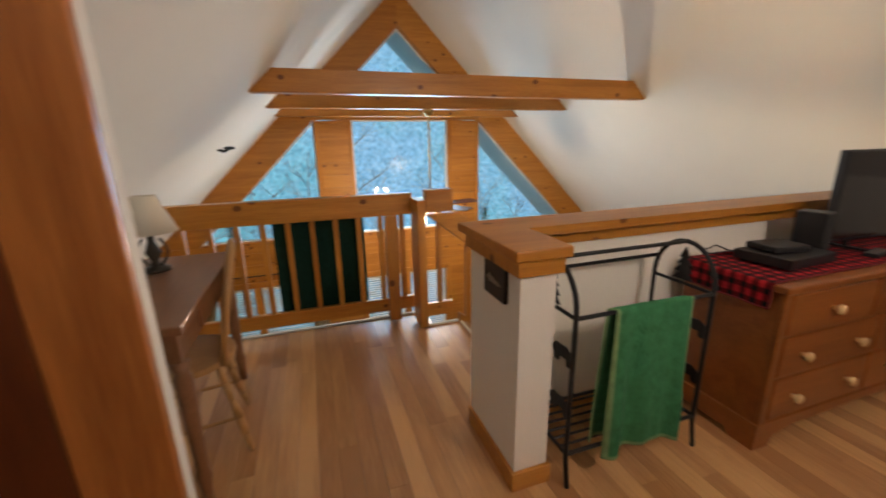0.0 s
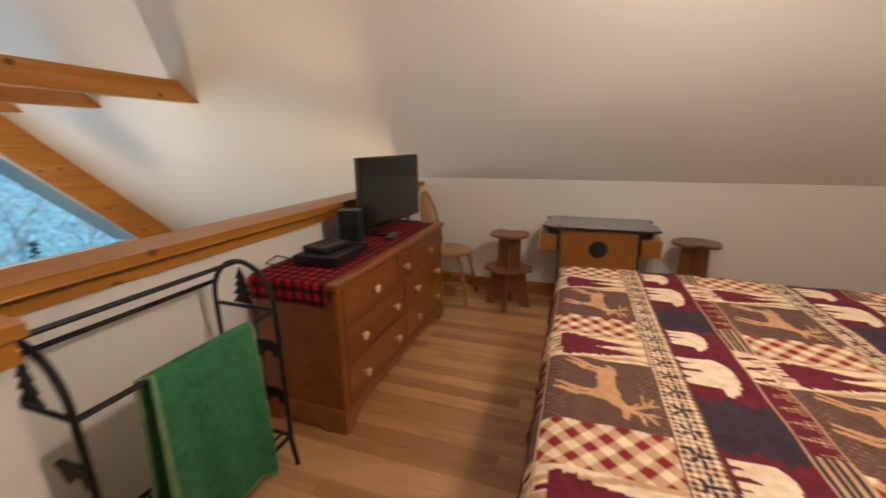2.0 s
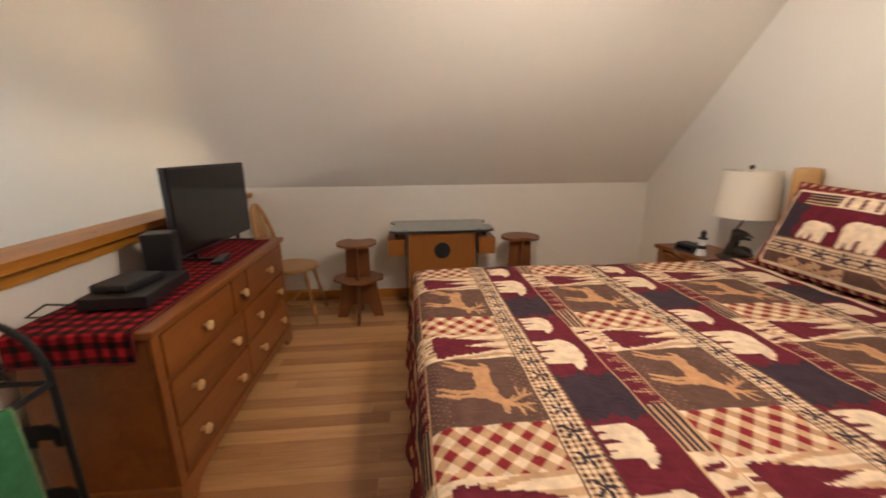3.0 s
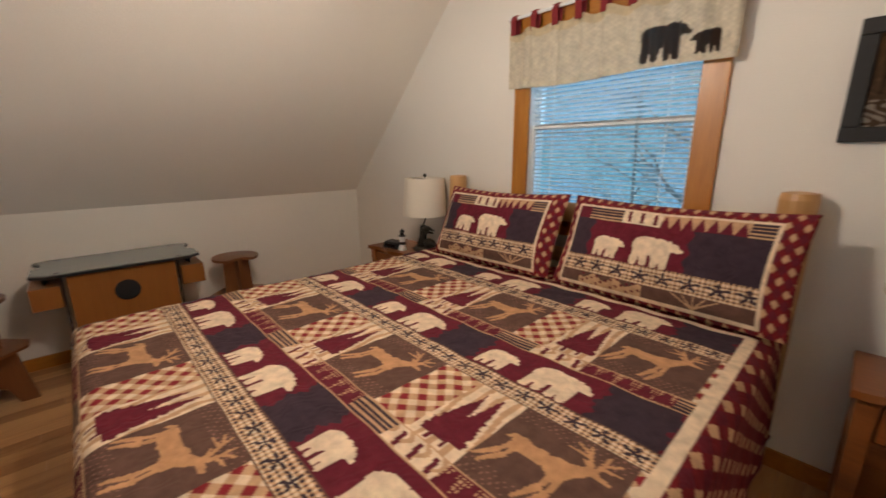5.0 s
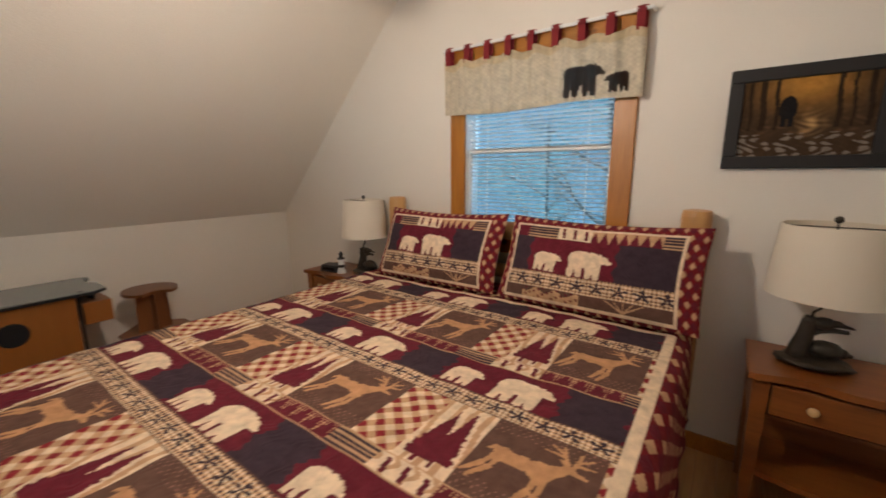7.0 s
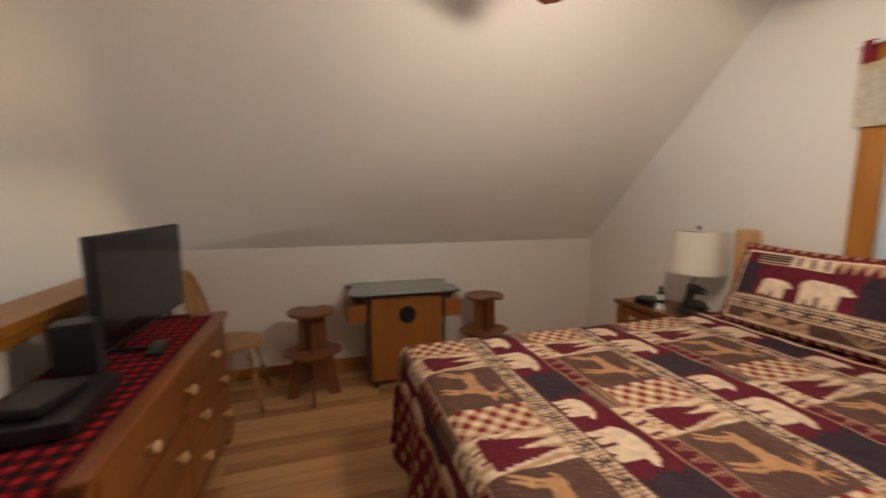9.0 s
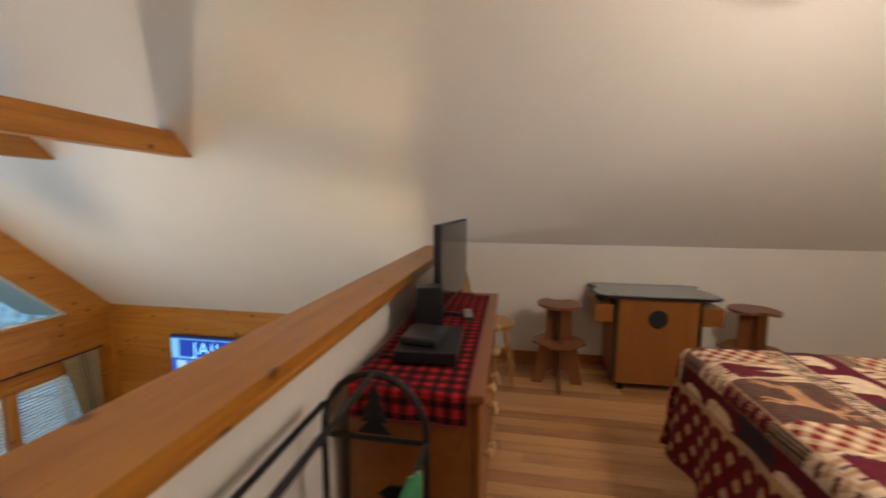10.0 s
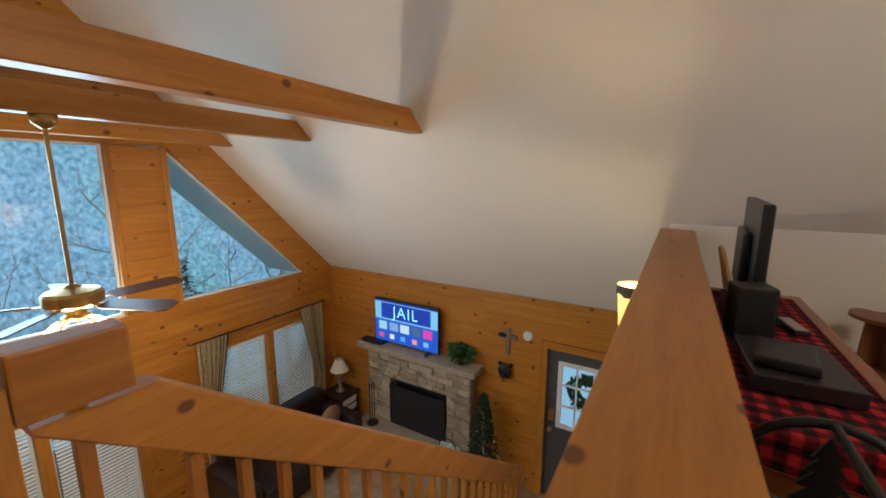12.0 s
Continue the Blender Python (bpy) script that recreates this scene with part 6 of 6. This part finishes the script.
fc.materials.append(glow("screen_letters", (0.25, 0.70, 1.0), 1.2))
fo = new("caption", fc)
fo.parent = tv
fo.matrix_basis = pose(-0.0095, 0.0, 0.46, 90, 0, -90)

for k, (y, w) in enumerate(((5.86, 0.12), (5.70, 0.09))):
    t = thing("mantel_box", (5.22, y, MT), "small black set-top box on the mantel", "electronics", "boxes on the mantel", 10 * k)
    boxpart("case", (-0.06, 0.06, -w, w, 0, 0.05), M_black, t, bev=0.008)

M_leaf = mat("dark_green_leaf", (0.035, 0.11, 0.028), 0.6, var=0.5, scale=14)


def leaves(bm, n, c, rad, size, seed):
    r = random.Random(seed)
    for _ in range(n):
        d = Vector((r.gauss(0, 1), r.gauss(0, 1), r.gauss(0, 0.8))).normalized() * r.uniform(0.35, 1)
        p = Vector(c) + Vector((d.x * rad[0], d.y * rad[1], d.z * rad[2]))
        o = (d + Vector((r.uniform(-.5, .5), r.uniform(-.5, .5), r.uniform(-.5, .5)))).normalized() * size * r.uniform(0.7, 1.2)
        s = o.orthogonal().normalized() * size * 0.35
        m = p + o * 0.5 + Vector((0, 0, 0.2 * size))
        bm.faces.new([bm.verts.new(p), bm.verts.new(m + s), bm.verts.new(p + o), bm.verts.new(m - s)])


t = thing("potted_plant", (5.27, 4.28, MT), "bushy green plant at the end of the mantel", "plant")
bm = bmesh.new()
lathe(bm, [(0.05, 0), (0.065, 0.07), (0.06, 0.075)], 16)
part("pot", bm, M_bronze, t)
bm = bmesh.new()
leaves(bm, 260, (0, 0, 0.16), (0.11, 0.17, 0.12), 0.075, 5)
part("foliage", bm, M_leaf, t)

t = thing("christmas_tree", (5.12, 3.86, LOW), "slim green christmas tree with white and gold baubles", "christmas tree")
bm = bmesh.new()
tube(bm, [(0, 0, 0), (0, 0, 1.3)], 0.02, 8, 0.006)
part("trunk", bm, M_bark, t)
bm = bmesh.new()
rr = random.Random(9)
for _ in range(1500):
    k = rr.random() ** 0.8
    a = rr.uniform(0, 6.283)
    rad = (1 - k) * 0.26 * rr.uniform(0.25, 1) + 0.01
    p = Vector((rad * math.cos(a), rad * math.sin(a), 0.12 + k * 1.22))
    o = Vector((math.cos(a), math.sin(a), rr.uniform(-0.3, 0.5))) * 0.055
    s = Vector((-math.sin(a), math.cos(a), rr.uniform(-0.6, 0.6))) * 0.014
    bm.faces.new([bm.verts.new(p), bm.verts.new(p + o * .5 + s), bm.verts.new(p + o), bm.verts.new(p + o * .5 - s)])
part("foliage", bm, mat("fir_needles", (0.012, 0.045, 0.022), 0.8, var=0.5), t)
M_orn = [mat("white_bauble", (0.7, 0.7, 0.66), 0.25, bump=0), mat("gold_bauble", (0.6, 0.38, 0.12), 0.25, metal=0.8, bump=0), mat("red_bauble", (0.35, 0.02, 0.02), 0.25, bump=0)]
for i in range(34):
    k, a = rr.random(), rr.uniform(0, 6.283)
    rad = (1 - k) * 0.27 + 0.015
    bm = bmesh.new()
    blob(bm, (rad * math.cos(a), rad * math.sin(a), 0.14 + k * 1.15), (0.018, 0.018, 0.018), 1)
    part("bauble", bm, M_orn[i % 3], t, smooth=True)
t = thing("gift_basket", (4.98, 4.32, OZ0), "wrapped pale green present with ribbon and basket handle on the hearth", "gift")
boxpart("box", (-0.10, 0.10, -0.15, 0.15, 0, 0.12), mat("mint_wrapping", (0.45, 0.62, 0.52), 0.5, var=0.2, scale=20), t, bev=0.01)
boxpart("ribbon", (-0.104, 0.104, -0.015, 0.015, 0, 0.124), M_white, t, bev=0.002)
bm = bmesh.new()
tube(bm, [(0, 0.13 * math.cos(a), 0.12 + 0.14 * math.sin(a)) for a in [i * math.pi / 12 for i in range(13)]], 0.007, 6)
part("handle", bm, M_bronze, t)

t = thing("wall_cross", (XR - 0.004, 3.66, -0.66), "weathered wooden cross with a dark bird on the pine wall", "cross")
M_grey = wood("weathered_wood", (0.26, 0.21, 0.17), (0.15, 0.12, 0.10), 2, knots=0.0)
boxpart("upright", (-0.025, 0, -0.028, 0.028, -0.20, 0.16), M_grey, t)
boxpart("crossbar", (-0.029, -0.001, -0.12, 0.12, 0.02, 0.075), M_grey, t)
bm = bmesh.new()
blob(bm, (-0.045, 0.07, 0.07), (0.025, 0.06, 0.03), 2, 0.3)
part("bird", bm, M_black, t, smooth=True)
t = thing("bear_head_mount", (XR - 0.004, 3.68, -1.08), "black carved bear head hung on the pine wall", "wall ornament")
bm = bmesh.new()
blob(bm, (-0.05, 0, 0), (0.05, 0.09, 0.10), 3, 0.1)
blob(bm, (-0.10, 0, -0.04), (0.05, 0.045, 0.04), 2)
blob(bm, (-0.03, 0.075, 0.085), (0.02, 0.03, 0.03), 2)
blob(bm, (-0.03, -0.075, 0.085), (0.02, 0.03, 0.03), 2)
part("head", bm, M_black, t, smooth=True)
t = thing("smoke_detector", (XR - 0.004, 3.40, -0.55), "round white smoke detector on the pine wall", "smoke detector")
bm = bmesh.new()
lathe(bm, [(0.065, 0), (0.065, 0.02), (0.055, 0.032), (0.02, 0.035)], 28)
bmesh.ops.transform(bm, matrix=pose(0, 0, 0, 0, -90), verts=bm.verts)
part("case", bm, M_white, t)

# entrance door with nine panes
dr = tagged(new("door_1"), "grey panelled entrance door with a nine-pane window", "door", kind="structure")
a0, a1, c0, c1 = 2.245, 3.145, LOW + 0.005, -0.665
wy0, wy1, wz0, wz1 = 2.40, 2.99, -1.66, -0.83
bm = bmesh.new()
holed(bm, a0, a1, c0, c1, [(wy0, wy1, wz0, wz1)], lambda a, b, c, d: box(bm, XR + 0.03, XR + 0.075, a, b, c, d))
part("leaf", bm, M_door, dr)
for y0, y1 in ((2.36, 2.66), (2.73, 3.03)):
    bm = bmesh.new()
    z1 = wz0 - 0.16
    prism(bm, [(y0, LOW + 0.2), (y1, LOW + 0.2), (y1, z1 - 0.1), ((y0 + y1) / 2, z1), (y0, z1 - 0.1)], XR + 0.022, XR + 0.0295, "x")
    part("panel", bm, M_door, dr)
for k in range(3):
    for j in range(3):
        y0, z0 = wy0 + k * (wy1 - wy0) / 3, wz0 + j * (wz1 - wz0) / 3
        bm = bmesh.new()
        box(bm, XR + 0.05, XR + 0.054, y0 + 0.008, y0 + (wy1 - wy0) / 3 - 0.008, z0 + 0.008, z0 + (wz1 - wz0) / 3 - 0.008)
        p = part("pane", bm, M_glass, dr)
        p.visible_shadow = False
bm = bmesh.new()
for k in range(4):
    y = wy0 + k * (wy1 - wy0) / 3
    e = 0.028 if k in (0, 3) else 0.010
    box(bm, XR + 0.024, XR + 0.045, y - e, y + e, wz0 - 0.02, wz1 + 0.02)
for j in range(4):
    z = wz0 + j * (wz1 - wz0) / 3
    e = 0.028 if j in (0, 3) else 0.010
    box(bm, XR + 0.0245, XR + 0.0445, wy0 - 0.02, wy1 + 0.02, z - e, z + e)
part("muntins", bm, M_white, dr)
bm = bmesh.new()
lathe(bm, [(0.028, 0), (0.012, 0.01), (0.012, 0.04), (0.03, 0.05), (0.03, 0.07), (0.01, 0.08)], 16)
bmesh.ops.transform(bm, matrix=pose(XR + 0.028, 3.08, -1.72, 0, -90), verts=bm.verts)
part("door_knob", bm, M_brass, dr, smooth=True)
boxpart("lock_plate", (XR + 0.02, XR + 0.0295, 3.045, 3.115, -1.62, -1.46), M_brass, dr, bev=0.003)
t = thing("wreath", (XR + 0.14, 2.68, -1.20), "dark evergreen wreath hung outside the door glass", "wreath")
bm = bmesh.new()
for i in range(16):
    a = i * math.pi / 8
    leaves(bm, 34, (0, 0.17 * math.cos(a), 0.17 * math.sin(a)), (0.03, 0.06, 0.06), 0.06, i)
part("foliage", bm, M_leaf, t)
# glowing slab added outside the door panes to stand in for daylight
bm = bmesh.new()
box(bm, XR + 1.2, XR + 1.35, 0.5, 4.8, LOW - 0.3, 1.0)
structure("backdrop_door_glow", bm, glow("door_daylight_glow", (0.35, 0.62, 0.85), 0.9), "added glowing slab standing in for daylight beyond the entrance door", "backdrop")

# sconce on the stair side of the half wall
t = thing("wall_sconce", (2.80, 1.988, 0.66), "glowing amber parchment sconce with scalloped dark rim", "wall lamp")
bm = bmesh.new()
n, rings = 24, []
for rr_, z in ((0.055, 0.0), (0.075, 0.24), (0.072, 0.24), (0.052, 0.0)):
    rings.append([bm.verts.new((rr_ * math.cos(2 * math.pi * i / n), 0.085 + rr_ * math.sin(2 * math.pi * i / n), z)) for i in range(n)])
for a, b in zip(rings, rings[1:] + rings[:1]):
    for i in range(n):
        bm.faces.new((a[i], a[(i + 1) % n], b[(i + 1) % n], b[i]))
g = part("shade", bm, glow("lit_parchment", (1.0, 0.62, 0.16), 1.6), t, "lit amber parchment")
g.visible_shadow = False
bm = bmesh.new()
rings = []
for rr_, f in ((0.0775, 0), (0.0775, 1), (0.0745, 1), (0.0745, 0)):
    rings.append([bm.verts.new((rr_ * math.cos(2 * math.pi * i / n), 0.085 + rr_ * math.sin(2 * math.pi * i / n), 0.245 if f else 0.205 - 0.012 * (i % 4 > 1))) for i in range(n)])
for a, b in zip(rings, rings[1:] + rings[:1]):
    for i in range(n):
        bm.faces.new((a[i], a[(i + 1) % n], b[(i + 1) % n], b[i]))
part("rim", bm, M_bronze, t, "scalloped dark rim")
boxpart("back_plate", (-0.03, 0.03, 0.0, 0.012, 0.02, 0.16), M_bronze, t)
bm = bmesh.new()
tube(bm, [(0, 0.01, 0.05), (0, 0.05, 0.02), (0, 0.085, 0.02)], 0.008, 8)
part("arm", bm, M_bronze, t)

# window curtains
M_stripe = cloth_material("striped_curtain")


def curtain(x0, x1, z0, tied, side):
    def place(s, t):
        w = np.ones_like(t)
        if tied:
            w = 0.32 + 0.68 * np.clip(np.abs(t - 0.30) / 0.7, 0, 1) ** 0.8
        edge_ = x1 if side > 0 else x0
        x = edge_ - side * (1 - s) * (x1 - x0) * w
        y = GY - 0.075 + 0.028 * np.sin(s * 38) * (0.6 + 0.4 * t)
        return np.stack([x, y, z0 + t * (-0.60 - z0)], 1)

    def col(s, t):
        c = np.tile(np.array((0.36, 0.29, 0.17)), (len(s), 1))
        paint(c, np.mod(s * 7, 1) < 0.13, (0.09, 0.06, 0.035))
        return c
    ob = printed_sheet("curtain_panel", 120, 40, place, col, M_stripe)
    ob.modifiers.new("thick", "SOLIDIFY").thickness = 0.003
    return ob


for x0, x1 in ((3.12, 5.14), (2 * RX - 5.14, 2 * RX - 3.12)):
    cu = thing("curtain_set", (0, 0, 0), "tan striped curtains on an iron rod over the window", "curtain", "great room curtains")
    for ob in (curtain(x0 + 0.04, x0 + 0.44, -2.3, True, -1), curtain(x1 - 0.46, x1 - 0.04, -2.3, True, 1)):
        ob.parent = cu
    bm = bmesh.new()
    tube(bm, [(x0 - 0.03, GY - 0.075, -0.585), (x1 + 0.03, GY - 0.075, -0.585)], 0.010, 8)
    part("rod", bm, M_bronze, cu)
    for x in (x0 - 0.03, x1 + 0.03):
        bm = bmesh.new()
        tube(bm, [(x, GY - 0.002, -0.585), (x, GY - 0.075, -0.585), (x, GY - 0.11, -0.56)], 0.009, 8, 0.005)
        part("finial", bm, M_bronze, cu)

# seating


def sofa(x, y, turn, w, label):
    t = thing("leather_sofa", (x, y, LOW), label, "sofa", turn=turn)
    d = 0.44
    boxpart("base", (-w, w, -d, d, 0.05, 0.30), M_leather, t, bev=0.03, seg=3)
    boxpart("backrest", (-w + 0.12, w - 0.12, d - 0.24, d, 0.31, 0.88), M_leather, t, bev=0.07, seg=4)
    for s in (-1, 1):
        bm = bmesh.new()
        box(bm, s * (w - 0.09) - 0.11, s * (w - 0.09) + 0.11, -d - 0.02, d - 0.01, 0.06, 0.62)
        bevel(bm, 0.09, 4)
        part("arm", bm, M_leather, t, smooth=True)
    n = max(1, round(w * 2 / 0.75))
    iw = (2 * w - 0.42) / n
    for i in range(n):
        boxpart("seat_cushion", (-w + 0.21 + i * iw + 0.004, -w + 0.21 + (i + 1) * iw - 0.004, -d - 0.01, d - 0.25, 0.305, 0.46), M_leather, t, bev=0.035, seg=3)
    for i in (-1, 1):
        for j in (-1, 1):
            boxpart("foot", (i * (w - 0.1) - 0.03, i * (w - 0.1) + 0.03, j * (d - 0.08) - 0.03, j * (d - 0.08) + 0.03, 0, 0.05), M_black, t, bev=0.004)
    return t


sofa(3.95, 6.20, 0, 0.92, "dark brown leather sofa under the great room window")
sofa(2.75, 4.30, 180, 0.85, "dark leather sofa seen through the stair balusters")
M_cush = mat("tan_cushion", (0.30, 0.18, 0.10), 0.9, var=0.25, scale=12)
for x, y, a in ((4.45, 5.98, 12), (2.95, 4.42, 190)):
    t = thing("throw_pillow", (x, y, LOW + 0.47), "tan patterned cushion on the leather sofa", "cushion", "sofa cushions", a)
    bm = bmesh.new()
    blob(bm, (0, 0, 0.18), (0.23, 0.08, 0.20), 3)
    part("cover", bm, M_cush, t, smooth=True)
t = thing("side_table", (5.13, 6.46, LOW), "dark side table with white drawer fronts in the corner", "side table")
boxpart("top", (-0.22, 0.22, -0.22, 0.22, 0.60, 0.63), M_leather, t)
boxpart("body", (-0.19, 0.19, -0.19, 0.19, 0.30, 0.599), M_leather, t)
for z in (0.33, 0.46):
    boxpart("drawer", (-0.15, 0.15, -0.198, -0.191, z, z + 0.10), M_white, t, bev=0.003)
for i in (-1, 1):
    for j in (-1, 1):
        boxpart("leg", (i * 0.17 - 0.02, i * 0.17 + 0.02, j * 0.17 - 0.02, j * 0.17 + 0.02, 0, 0.30), M_leather, t)
t = thing("corner_lamp", (5.13, 6.46, LOW + 0.631), "small lamp with cream shade on the corner table", "lamp")
bm = bmesh.new()
lathe(bm, [(0.07, 0), (0.07, 0.02), (0.025, 0.04), (0.03, 0.15), (0.022, 0.3), (0.01, 0.40)], 18)
part("base", bm, M_grey, t, smooth=True)
bm = bmesh.new()
n, rings = 28, []
for rr_, z in ((0.06, 0.56), (0.15, 0.37), (0.146, 0.37), (0.056, 0.56)):
    rings.append([bm.verts.new((rr_ * math.cos(2 * math.pi * i / n), rr_ * math.sin(2 * math.pi * i / n), z)) for i in range(n)])
for a, b in zip(rings, rings[1:] + rings[:1]):
    for i in range(n):
        bm.faces.new((a[i], a[(i + 1) % n], b[(i + 1) % n], b[i]))
part("shade", bm, M_shade, t, "flared cream shade")
bm = bmesh.new()
box(bm, 2.3, 4.4, 4.85, 5.75, LOW, LOW + 0.012)
bevel(bm, 0.004, 1)
tagged(part("area_rug", bm, mat("patterned_rug", (0.30, 0.25, 0.19), 0.95, var=0.5, scale=7, fine=120)), "beige patterned rug before the fireplace", "rug")

# small ornament on the slope
t = thing("ceiling_hook", (-0.47, 4.60, 1.31), "small dark bracket fixed to the sloping ceiling", "bracket")
bm = bmesh.new()
tube(bm, [(-0.03, 0, 0.03), (0.05, 0, 0.0), (0.09, -0.02, 0.02)], 0.014, 8)
blob(bm, (0.10, -0.02, 0.03), (0.05, 0.02, 0.016), 2)
part("arm", bm, M_black, t)
